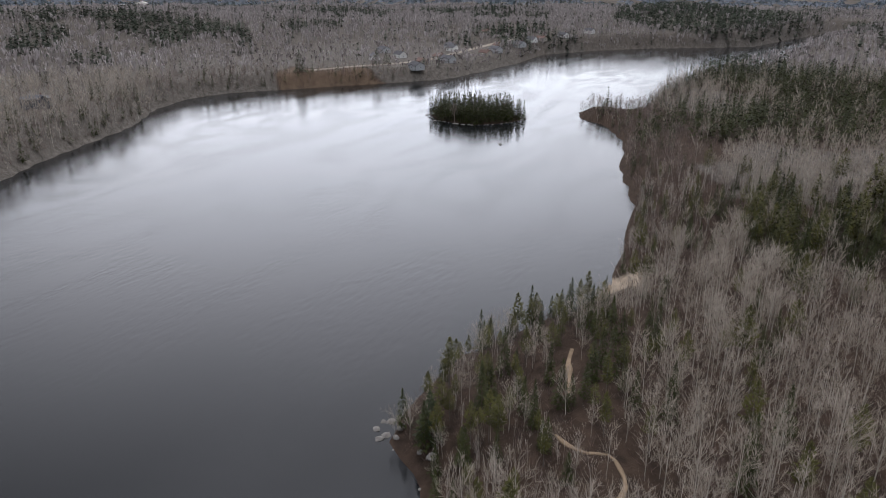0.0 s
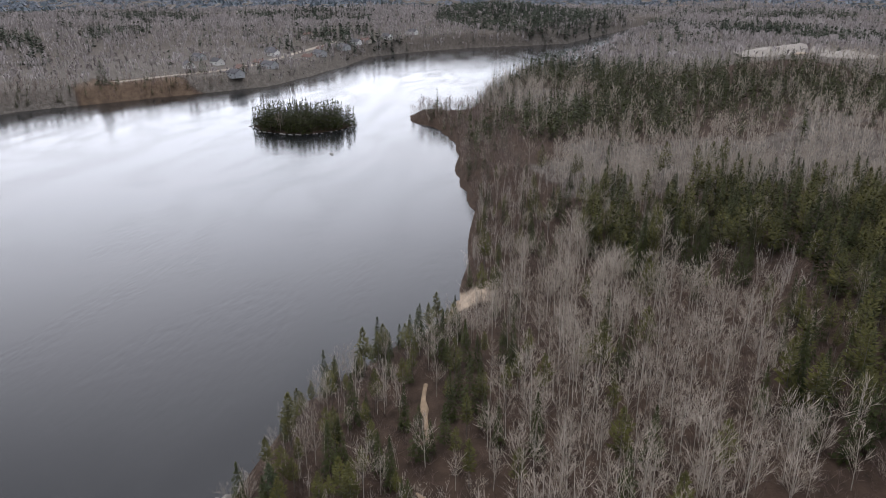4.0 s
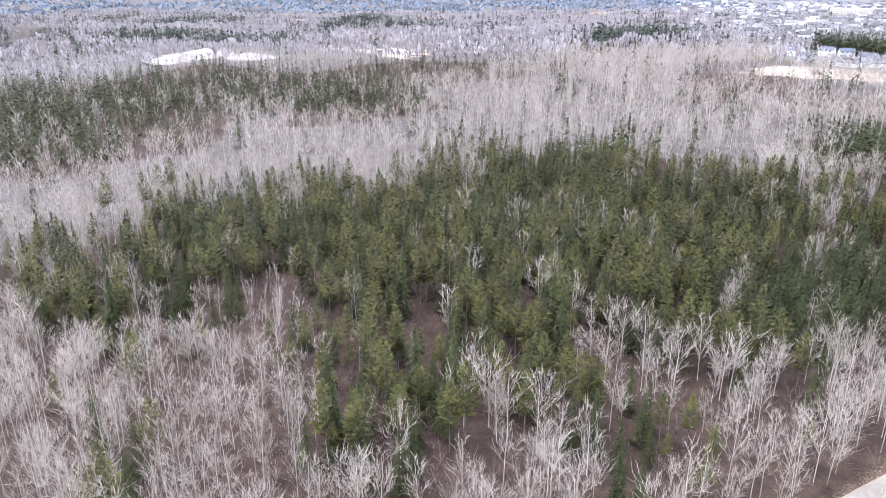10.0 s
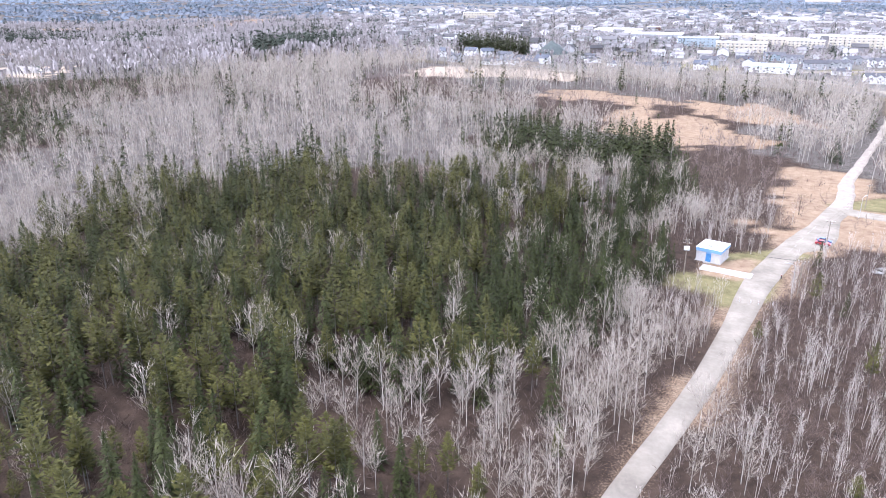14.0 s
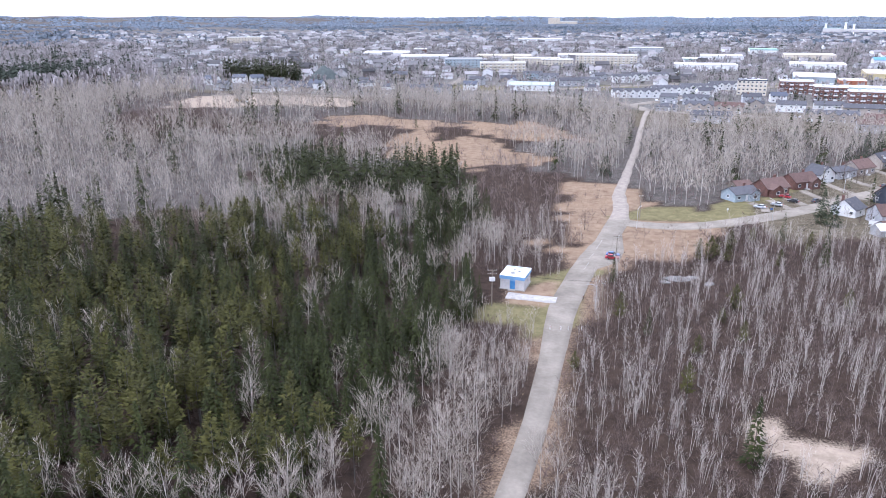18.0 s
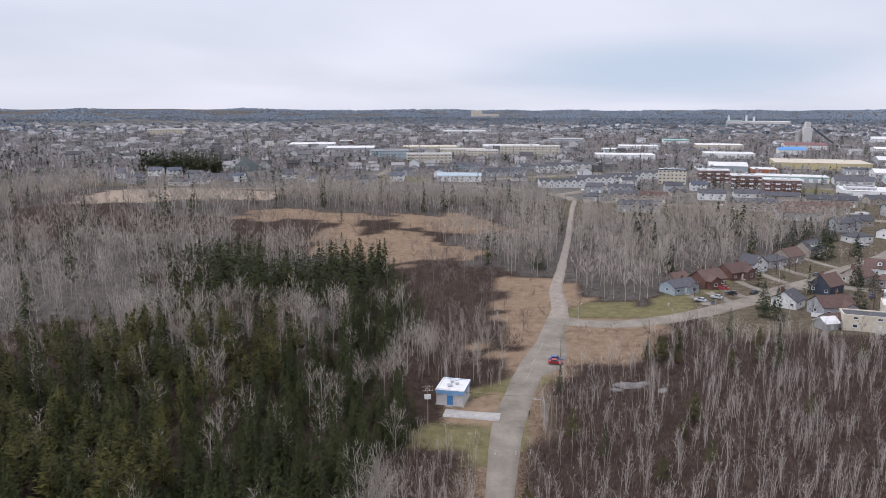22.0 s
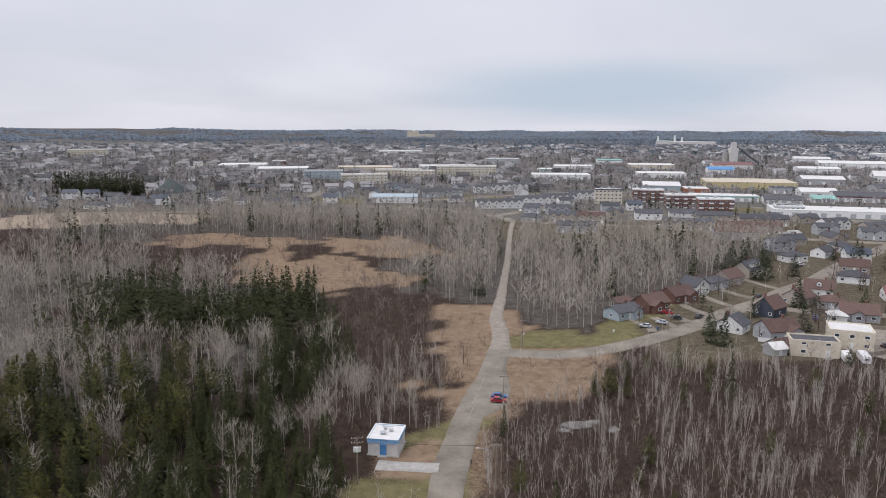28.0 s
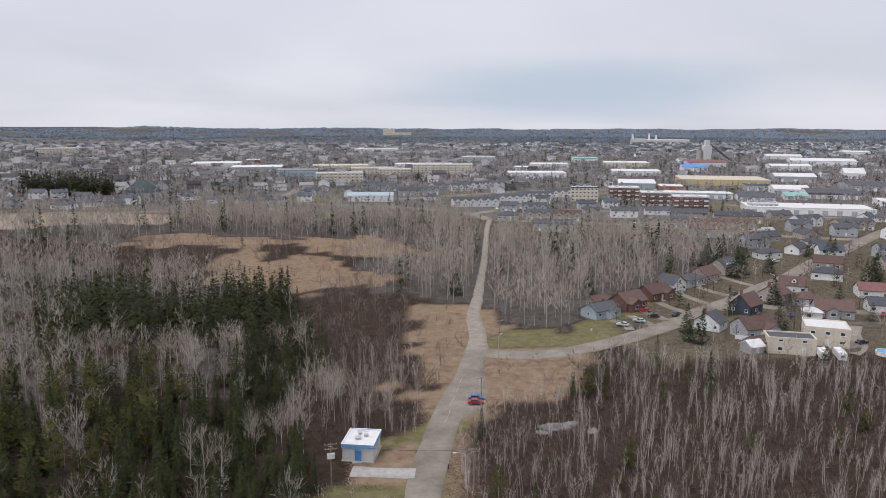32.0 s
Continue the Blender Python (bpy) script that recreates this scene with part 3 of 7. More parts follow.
M_BLACK_PAINT = mat("black_car_paint", (0.02, 0.02, 0.022), (0.035, 0.035, 0.04), 1.0, 0.3)
M_WHITE_PAINT = mat("white_car_paint", (0.66, 0.66, 0.66), (0.74, 0.74, 0.74), 1.0, 0.35)
M_LAMP_GLASS = mat("clear_lamp_glass", (0.6, 0.6, 0.58), (0.7, 0.7, 0.68), 1.0, 0.2)
M_TAIL = mat("red_lamp_glass", (0.35, 0.02, 0.02), (0.42, 0.03, 0.03), 1.0, 0.25)
M_DIGGER = mat("yellow_machine_paint", (0.26, 0.16, 0.03), (0.36, 0.23, 0.05), 1.0, 0.55, fine=0.1)
M_POOL = mat("pool_water", (0.05, 0.25, 0.4), (0.08, 0.32, 0.48), 1.0, 0.1)

FOOT = []  # plan circles kept free of trees: x, y, radius
CACHE = {}


def part(name, bm, material, parent=None, label="", m=None):
    """One mesh object from a bmesh (or a ready mesh), under its thing or part."""
    if isinstance(bm, bpy.types.Mesh):
        me = bm
    else:
        me = bpy.data.meshes.new(name)
        bm.normal_update()
        bm.to_mesh(me)
        bm.free()
        me.materials.append(material)
    ob = new(name, me)
    if parent:
        ob.parent = parent
    if m is not None:
        ob.matrix_basis = m
    return tagged(ob, label)


def boxes(*rows, bevel=0.0):
    """One bmesh of boxes (x0, x1, y0, y1, z0, z1)."""
    bm = bmesh.new()
    for x0, x1, y0, y1, z0, z1 in rows:
        bmesh.ops.create_cube(bm, size=1, matrix=Matrix.Translation(((x0 + x1) / 2, (y0 + y1) / 2, (z0 + z1) / 2)) @ Matrix.Diagonal((abs(x1 - x0), abs(y1 - y0), abs(z1 - z0), 1)))
    if bevel:
        bmesh.ops.bevel(bm, geom=bm.edges[:], offset=bevel, segments=1, affect="EDGES")
    return bm


def prism(profile, a, b, along="x"):
    """A profile (two numbers a point) drawn out from a to b."""
    bm = bmesh.new()
    put = (lambda p, t: (t, p[0], p[1])) if along == "x" else (lambda p, t: (p[0], t, p[1]))
    v0 = [bm.verts.new(put(p, a)) for p in profile]
    v1 = [bm.verts.new(put(p, b)) for p in profile]
    n = len(profile)
    for i in range(n):
        bm.faces.new((v0[i], v0[(i + 1) % n], v1[(i + 1) % n], v1[i]))
    bm.faces.new(v0[::-1]); bm.faces.new(v1)
    bmesh.ops.recalc_face_normals(bm, faces=bm.faces[:])
    return bm


def tube(r0, r1, z0, z1, sides=8, x=0, y=0):
    bm = bmesh.new()
    bmesh.ops.create_cone(bm, cap_ends=True, segments=sides, radius1=r0, radius2=r1, depth=z1 - z0, matrix=Matrix.Translation((x, y, (z0 + z1) / 2)))
    return bm


def window(parent, x, y, z, w, h, face, panes=True):
    """A framed window on the front (-y), back (y), left or right of a building, standing 6 cm proud."""
    key = ("win", w, h)
    if key not in CACHE:
        t = 0.1
        fr = bmesh.new()
        rings = []
        for yy in (-0.07, 0.05):
            out = [fr.verts.new((a, yy, b)) for a, b in ((-w / 2 - 0.05, -0.1), (w / 2 + 0.05, -0.1), (w / 2, h), (-w / 2, h))]
            inn = [fr.verts.new((a, yy, b)) for a, b in ((-w / 2 + t, t), (w / 2 - t, t), (w / 2 - t, h - t), (-w / 2 + t, h - t))]
            rings.append((out, inn))
        for k in range(4):
            n = (k + 1) % 4
            for (o, q), flip in zip(rings, (1, -1)):
                fr.faces.new((o[k], o[n], q[n], q[k])[::flip])
            (o0, i0), (o1, i1) = rings
            fr.faces.new((o0[k], o1[k], o1[n], o0[n]))
            fr.faces.new((i0[k], i0[n], i1[n], i1[k]))
        bmesh.ops.recalc_face_normals(fr, faces=fr.faces[:])
        me = bpy.data.meshes.new("window")
        fr.to_mesh(me); fr.free(); me.materials.append(M_FRAME)
        g = boxes((-w / 2 + t, w / 2 - t, -0.03, 0.03, t, h - t))
        gl = bpy.data.meshes.new("pane")
        g.to_mesh(gl); g.free(); gl.materials.append(M_GLASS)
        CACHE[key] = (me, gl)
    turn = {"front": 0, "right": 90, "back": 180, "left": 270}[face]
    ob = part("window", CACHE[key][0], None, parent, m=pose(x, y, z, 0, 0, turn))
    if panes:
        part("pane", CACHE[key][1], None, ob, "dark glass pane")
    else:
        part("pane", CACHE[key][1], None, parent, m=pose(x, y, z, 0, 0, turn))
    return ob


def gable_wall(w, d, h, rise):
    return prism([(-d / 2, -0.6), (d / 2, -0.6), (d / 2, h), (0, h + rise), (-d / 2, h)], -w / 2, w / 2)


def gable_roof(w, d, h, rise, over=0.45, t=0.22):
    s = rise / (d / 2)
    e = d / 2 + over
    lo = h - over * s
    return prism([(-e, lo), (-e, lo + t), (0, h + rise + t), (e, lo + t), (e, lo), (0, h + rise + 0.01)], -w / 2 - over, w / 2 + over)


def hip_roof(w, d, h, rise, over=0.45, t=0.18):
    bm = bmesh.new()
    a, b = w / 2 + over, d / 2 + over
    r = max(0.2, a - b)
    low = [bm.verts.new(p) for p in ((-a, -b, h - 0.05), (a, -b, h - 0.05), (a, b, h - 0.05), (-a, b, h - 0.05))]
    eav = [bm.verts.new(p) for p in ((-a, -b, h + t), (a, -b, h + t), (a, b, h + t), (-a, b, h + t))]
    r0, r1 = bm.verts.new((-r, 0, h + rise + t)), bm.verts.new((r, 0, h + rise + t))
    for i in range(4):
        bm.faces.new((low[i], low[(i + 1) % 4], eav[(i + 1) % 4], eav[i]))
    bm.faces.new(low[::-1])
    for f in ((eav[0], eav[1], r1, r0), (eav[1], eav[2], r1), (eav[2], eav[3], r0, r1), (eav[3], eav[0], r0)):
        bm.faces.new(f)
    bmesh.ops.recalc_face_normals(bm, faces=bm.faces[:])
    return bm


def house(label, x, y, turn, w, d, h, rise, wall, roof, style="gable", category="house", bays=3, side=1, chimney=True, wing=None, dormers=0, porch=True, group="", name="house", full=True):
    """A dwelling with walls, roof, windows, door, step, chimney; its front looks to -y before the turn."""
    base = new(name)
    base.matrix_basis = pose(x, y, ground_z(x, y) + 0.15, 0, 0, turn)
    tagged(base, label, category, group)
    FOOT.append((x, y, 0.55 * max(w, d) + 2))
    if style == "gable":
        part("wall", gable_wall(w, d, h, rise), wall, base)
        part("roof", gable_roof(w, d, h, rise), roof, base)
    elif style == "cross":
        bm = gable_wall(d, w, h, rise)
        bmesh.ops.rotate(bm, verts=bm.verts[:], cent=(0, 0, 0), matrix=Matrix.Rotation(math.pi / 2, 3, "Z"))
        part("wall", bm, wall, base)
        bm = gable_roof(d, w, h, rise)
        bmesh.ops.rotate(bm, verts=bm.verts[:], cent=(0, 0, 0), matrix=Matrix.Rotation(math.pi / 2, 3, "Z"))
        part("roof", bm, roof, base)
        window(base, 0, -d / 2, h + rise * 0.15, 1.1, 1.1, "front", full)
    elif style == "hip":
        part("wall", boxes((-w / 2, w / 2, -d / 2, d / 2, -0.6, h)), wall, base)
        part("roof", hip_roof(w, d, h, rise), roof, base)
    else:
        part("wall", boxes((-w / 2, w / 2, -d / 2, d / 2, -0.6, h)), wall, base)
        part("roof", boxes((-w / 2 + 0.3, w / 2 - 0.3, -d / 2 + 0.3, d / 2 - 0.3, h - 0.1, h + 0.12)), roof, base)
        part("parapet", boxes((-w / 2 - 0.08, w / 2 + 0.08, -d / 2 - 0.08, -d / 2 + 0.3, h - 0.3, h + 0.45), (-w / 2 - 0.08, w / 2 + 0.08, d / 2 - 0.3, d / 2 + 0.08, h - 0.3, h + 0.45),
                              (-w / 2 - 0.08, -w / 2 + 0.3, -d / 2 + 0.3, d / 2 - 0.3, h - 0.3, h + 0.45), (w / 2 - 0.3, w / 2 + 0.08, -d / 2 + 0.3, d / 2 - 0.3, h - 0.3, h + 0.45)), wall, base)
    for k in range(max(1, round(h / 3))):
        z = 1.0 + 2.8 * k
        for i in range(bays):
            wx = (i + 0.5) / bays * w - w / 2
            if k == 0 and i == bays // 2:
                dr = part("door", boxes((-0.48, 0.48, -0.07, 0.05, 0, 2.05), (-0.58, -0.48, -0.09, 0.05, 0, 2.15), (0.48, 0.58, -0.09, 0.05, 0, 2.15), (-0.58, 0.58, -0.09, 0.05, 2.05, 2.17)), M_FRAME, base, m=pose(wx, -d / 2, 0.15))
                if full:
                    part("handle", boxes((0.34, 0.4, -0.13, -0.07, 0.95, 1.1)), M_METAL, dr)
                continue
            window(base, wx, -d / 2, z, 1.5, 1.15, "front", full)
            if full or i % 2 == 0:
                window(base, wx, d / 2, z, 1.2, 1.15, "back", full)
        for i in range(side):
            wy = (i + 0.5) / side * d - d / 2
            window(base, w / 2, wy, z, 1.2, 1.15, "right", full)
            window(base, -w / 2, wy, z, 1.2, 1.15, "left", full)
    if porch:
        part("step", boxes((-1.3, 1.3, -1.4, 0, -0.5, -0.02), (-1.0, 1.0, -1.7, -1.4, -0.5, -0.2)), M_CONCRETE, base, m=pose((bays // 2 + 0.5) / bays * w - w / 2, -d / 2, 0.15))
    if chimney:
        part("chimney", boxes((-0.4, 0.4, -0.35, 0.35, h, h + rise + 0.9), (-0.48, 0.48, -0.43, 0.43, h + rise + 0.9, h + rise + 1.05)), M_BRICK, base, m=pose(w * 0.22, d * 0.12, 0))
    for k in range(dormers):
        dx = ((k + 0.5) / dormers - 0.5) * w * 0.7
        dm = part("dormer", prism([(-0.9, 0), (0.9, 0), (0.9, 1.3), (0, 2.0), (-0.9, 1.3)], -1.6, 1.6, "y"), M_WHITE, base, m=pose(dx, -d * 0.27, h + rise * 0.32))
        window(dm, 0, -1.6, 0.3, 0.9, 0.95, "front", False)
        part("dormer_roof", prism([(-1.15, 1.1), (-1.15, 1.28), (0, 2.22), (1.15, 1.28), (1.15, 1.1), (0, 2.02)], -1.75, 1.6, "y"), roof, dm)
    if wing:
        ww, wd, wx = wing
        part("wing_wall", prism([(-ww / 2, -0.6), (ww / 2, -0.6), (ww / 2, h), (0, h + ww * 0.3), (-ww / 2, h)], -d / 2 - wd, 0, "y"), wall, base, m=pose(wx, 0, 0))
        s = 0.6
        part("wing_roof", prism([(-ww / 2 - 0.4, h - 0.4 * s), (-ww / 2 - 0.4, h - 0.4 * s + 0.2), (0, h + ww * 0.3 + 0.2), (ww / 2 + 0.4, h - 0.4 * s + 0.2), (ww / 2 + 0.4, h - 0.4 * s), (0, h + ww * 0.3 + 0.01)], -d / 2 - wd - 0.4, 0.3, "y"), roof, base, m=pose(wx, 0, 0))
        window(base, wx, -d / 2 - wd, 1.0, 1.8, 1.3, "front", full)
    return base


def block(label, x, y, turn, w, d, h, wall, roof, storeys, bays, side=2, category="apartment building", name="apartment_building", balconies=False, band=None):
    """A flat-roofed building with parapet, windows floor by floor, roof boxes and, where told, balconies."""
    base = new(name)
    base.matrix_basis = pose(x, y, ground_z(x, y) + 0.1, 0, 0, turn)
    tagged(base, label, category)
    FOOT.append((x, y, 0.5 * max(w, d) + 3))
    part("wall", boxes((-w / 2, w / 2, -d / 2, d / 2, -0.8, h)), wall, base)
    part("roof", boxes((-w / 2 + 0.3, w / 2 - 0.3, -d / 2 + 0.3, d / 2 - 0.3, h - 0.1, h + 0.15)), roof, base)
    part("parapet", boxes((-w / 2 - 0.12, w / 2 + 0.12, -d / 2 - 0.12, -d / 2 + 0.3, h - 0.5, h + 0.6), (-w / 2 - 0.12, w / 2 + 0.12, d / 2 - 0.3, d / 2 + 0.12, h - 0.5, h + 0.6),
                          (-w / 2 - 0.12, -w / 2 + 0.3, -d / 2 + 0.3, d / 2 - 0.3, h - 0.5, h + 0.6), (w / 2 - 0.3, w / 2 + 0.12, -d / 2 + 0.3, d / 2 - 0.3, h - 0.5, h + 0.6)), band or M_FRAME, base)
    for k, (u, v) in enumerate(((0.2, 0.1), (-0.25, -0.15), (0.02, 0.25))):
        part("roof_unit", boxes((-1.3, 1.3, -1.0, 1.0, h, h + 1.2 + 0.3 * k), bevel=0.06), M_METAL, base, m=pose(u * w, v * d, 0))
    step = h / storeys
    for k in range(storeys):
        z = k * step + 0.9
        for i in range(bays):
            wx = (i + 0.5) / bays * w - w / 2
            window(base, wx, -d / 2, z, 1.8, 1.4, "front", False)
            if balconies and i % 2 == 0:
                part("balcony", boxes((-1.6, 1.6, -1.5, 0, -0.9, -0.72), (-1.6, 1.6, -1.5, -1.42, -0.72, 0.25), (-1.6, -1.52, -1.42, 0, -0.72, 0.25), (1.52, 1.6, -1.42, 0, -0.72, 0.25)), M_FRAME, base, m=pose(wx, -d / 2, z))
        for i in range(side):
            wy = (i + 0.5) / side * d - d / 2
            window(base, -w / 2, wy, z, 1.8, 1.4, "left", False)
            window(base, w / 2, wy, z, 1.8, 1.4, "right", False)
    return base


def warehouse(label, x, y, turn, w, d, h, wall, roof, rise=0.0, stripe=None, doors=4, category="warehouse", name="warehouse"):
    """A long low commercial shed with loading doors, a painted band, and roof vents."""
    d, h = d * 1.5, h * 0.84
    y += 0.15 * d
    base = new(name)
    base.matrix_basis = pose(x, y, ground_z(x, y) + 0.1, 0, 0, turn)
    tagged(base, label, category)
    FOOT.append((x, y, 0.5 * max(w, d) + 3))
    if rise:
        part("wall", gable_wall(w, d, h, rise), wall, base)
        part("roof", gable_roof(w, d, h, rise, 0.6, 0.3), roof, base)
    else:
        part("wall", boxes((-w / 2, w / 2, -d / 2, d / 2, -0.8, h)), wall, base)
        part("roof", boxes((-w / 2 - 0.2, w / 2 + 0.2, -d / 2 - 0.2, d / 2 + 0.2, h, h + 0.35)), roof, base)
    if stripe:
        part("painted_band", boxes((-w / 2, w / 2, -d / 2 - 0.12, -d / 2, h - 1.3, h - 0.3)), stripe, base)
    for i in range(doors):
        wx = (i + 0.5) / doors * w - w / 2
        part("loading_door", boxes((-1.8, 1.8, -0.12, 0.05, 0, 3.2), (-1.95, -1.8, -0.16, 0.05, 0, 3.3), (1.8, 1.95, -0.16, 0.05, 0, 3.3), (-1.95, 1.95, -0.16, 0.05, 3.3, 3.45)), M_GREY if wall is not M_GREY else M_WHITE, base, m=pose(wx, -d / 2, 0))
    for i in range(3):
        part("roof_vent", boxes((-0.8, 0.8, -0.6, 0.6, h + rise * 0.5, h + rise * 0.5 + 1.3), bevel=0.05), M_METAL, base, m=pose((i - 1) * w * 0.3, d * 0.22, 0))
    return base


def car(label, x, y, turn, paint, suv=False):
    """A parked car: body, glasshouse, roof, wheels with rims, lamps, plates."""
    base = new("car")
    base.matrix_basis = pose(x, y, ground_z(x, y) + 0.26, 0, 0, turn)
    tagged(base, label, "car", "parked cars")
    up = 0.22 if suv else 0.0
    body = prism([(-2.15, 0.32), (-2.2, 0.62), (-2.05, 0.9 + up * 0.5), (-1.3, 0.98 + up), (1.0, 0.95 + up), (1.95, 0.82 + up), (2.2, 0.6), (2.15, 0.3)], -0.87, 0.87, "y")
    bmesh.ops.bevel(body, geom=body.edges[:], offset=0.06, segments=2, affect="EDGES")
    part("body", body, paint, base)
    gl = prism([(-1.75 if suv else -1.55, 0.95 + up), (-1.35, 1.42 + up), (0.15, 1.44 + up), (0.95, 0.95 + up)], -0.74, 0.74, "y")
    bmesh.ops.bevel(gl, geom=gl.edges[:], offset=0.05, segments=1, affect="EDGES")
    part("glasshouse", gl, M_GLASS, base, "dark car windows")
    part("roof", boxes((-1.32, 0.12, -0.68, 0.68, 1.41 + up, 1.48 + up), bevel=0.03), paint, base)
    for sx in (-1.32, 1.36):
        for sy in (-0.8, 0.8):
            tyre = bmesh.new()
            bmesh.ops.create_cone(tyre, cap_ends=True, segments=14, radius1=0.33, radius2=0.33, depth=0.22, matrix=Matrix.Rotation(math.pi / 2, 4, "X"))
            wh = part("wheel", tyre, M_TYRE, base, m=pose(sx, sy, 0.33))
            rim_bm = bmesh.new()
            bmesh.ops.create_cone(rim_bm, cap_ends=True, segments=10, radius1=0.2, radius2=0.2, depth=0.25, matrix=Matrix.Rotation(math.pi / 2, 4, "X"))
            part("rim", rim_bm, M_METAL, wh, "bright metal rim")
    for sy in (-0.6, 0.6):
        part("headlight", boxes((2.12, 2.22, sy - 0.2, sy + 0.2, 0.6, 0.74), bevel=0.02), M_LAMP_GLASS, base)
        part("tail_light", boxes((-2.22, -2.1, sy - 0.18, sy + 0.18, 0.66, 0.84), bevel=0.02), M_TAIL, base)
    return base


# ---- the pump house by the road ----
hut = new("pump_house")
hut.matrix_basis = pose(-18.2, 151.5, ground_z(-18, 151) + 0.05, 0, 0, -7)
tagged(hut, "small pale block utility hut with a blue door and fascia", "utility building")
FOOT.append((-18, 151, 7))
part("slab", boxes((-3.7, 3.7, -4.3, 4.3, -0.8, 0.08)), M_CONCRETE, hut)
part("wall", boxes((-3.4, 3.4, -4.0, 4.0, 0.08, 3.3)), M_BLOCK, hut)
part("fascia", boxes((-3.6, 3.6, -4.2, -4.0, 3.0, 4.0), (-3.6, 3.6, 4.0, 4.2, 3.0, 4.0), (-3.6, -3.4, -4.0, 4.0, 3.0, 4.0), (3.4, 3.6, -4.0, 4.0, 3.0, 4.0)), M_LIGHT_BLUE, hut, "faded blue metal fascia")
part("roof", boxes((-3.4, 3.4, -4.0, 4.0, 3.3, 3.86)), M_PALE_ROOF, hut, "pale membrane roof")
part("roof_edge", boxes((-3.66, 3.66, -4.26, -4.0, 4.0, 4.06), (-3.66, 3.66, 4.0, 4.26, 4.0, 4.06), (-3.66, -3.4, -4.0, 4.0, 4.0, 4.06), (3.4, 3.66, -4.0, 4.0, 4.0, 4.06)), M_FRAME, hut)
hut_door = part("door", boxes((-0.62, 0.62, -0.08, 0.02, 0.1, 2.35), (-0.74, -0.62, -0.1, 0.02, 0.1, 2.45), (0.62, 0.74, -0.1, 0.02, 0.1, 2.45), (-0.74, 0.74, -0.1, 0.02, 2.35, 2.5)), M_BLUE, hut, "blue steel door", pose(0.1, -4.0, 0))
part("lintel_panel", boxes((-0.72, 0.72, -0.05, 0.02, 2.5, 3.0)), M_LIGHT_BLUE, hut, m=pose(0.1, -4.0, 0))
part("handle", boxes((0.42, 0.5, -0.16, -0.08, 1.05, 1.2)), M_METAL, hut_door)
part("step", boxes((-1.0, 1.0, -5.1, -4.0, -0.4, 0.14)), M_CONCRETE, hut)
for vx, vy, vs in ((-0.6, -1.0, 0.55), (0.9, 0.6, 0.4), (-0.7, 1.6, 0.35)):
    cap = boxes((-vs, vs, -vs, vs, 3.86, 4.25), (-vs * 1.25, vs * 1.25, -vs * 1.25, vs * 1.25, 4.25, 4.38), bevel=0.03)
    part("roof_vent", cap, M_METAL, hut, m=pose(vx, vy, 0, 0, 0, 20))
part("skylight", boxes((-1.6, 1.2, -0.12, 0.12, 3.86, 4.0), bevel=0.03), M_METAL, hut, m=pose(-0.2, 3.2, 0))
part("louvre", boxes(*[(3.4, 3.5, -0.5, 0.5, 1.6 + 0.16 * k, 1.7 + 0.16 * k) for k in range(6)]), M_METAL, hut, m=pose(0, 0.6, 0))
part("wall_lamp", boxes((0.95, 1.2, -4.2, -4.0, 2.55, 2.75), bevel=0.03), M_METAL, hut)
part("downpipe", tube(0.06, 0.06, 0.1, 3.1, 6, -3.48, -3.7), M_METAL, hut)

drive_pts = [(-19.5, 143.0), (-14, 142.6), (-5.8, 142.2)]
ribbon("driveway", drive_pts, 4.2, M_CONCRETE, 0.2, 0.15, "cracked pale concrete drive beside the hut", "driveway")


def power_pole(x, y, h, turn, cans=0, label="grey wooden power pole with crossarm and wires"):
    base = new("power_pole")
    base.matrix_basis = pose(x, y, ground_z(x, y), 0, 0, turn)
    tagged(base, label, "power pole", "power poles")
    part("pole", tube(0.17, 0.11, -0.6, h, 9), M_WOOD, base)
    for k, z in enumerate((h - 0.35, h - 1.3)[:2 if cans else 1]):
        arm = part("crossarm", boxes((-1.25, 1.25, -0.16, -0.05, z - 0.07, z + 0.07), bevel=0.012), M_WOOD, base)
        for ix in (-1.1, -0.45, 0.45, 1.1):
            part("insulator", tube(0.05, 0.035, z + 0.07, z + 0.3, 7, ix, -0.1), M_FRAME, arm)
    for k in range(cans):
        a = (-0.5, 0.0, 0.5)[k] if cans > 2 else (-0.45, 0.45)[k]
        can = part("transformer", tube(0.26, 0.26, h - 3.2, h - 2.1, 12, a, -0.3 - 0.15 * (k == 1)), M_FRAME, base, "pale grey transformer can")
        part("bushing", tube(0.05, 0.03, h - 2.1, h - 1.8, 6, a, -0.3 - 0.15 * (k == 1)), M_BROWN_ROOF, can)
    part("brace", boxes((-0.5, 0.5, -0.1, -0.06, h - 0.75, h - 0.7)), M_METAL, base)
    return base


power_pole(-22.4, 134.5, 10.5, 12, 3, "wooden power pole with three pale transformer cans")
power_pole(6.2, 133.5, 10.0, 10)
power_pole(9.9, 176, 9.5, 8)
power_pole(19, 232, 9.0, 40)
power_pole(72, 246, 9.5, 45)
power_pole(97, 290, 9.5, 45)
power_pole(107, 262, 9.0, 45)
power_pole(130, 324, 9.0, 45)
power_pole(150, 305, 9.0, 45)


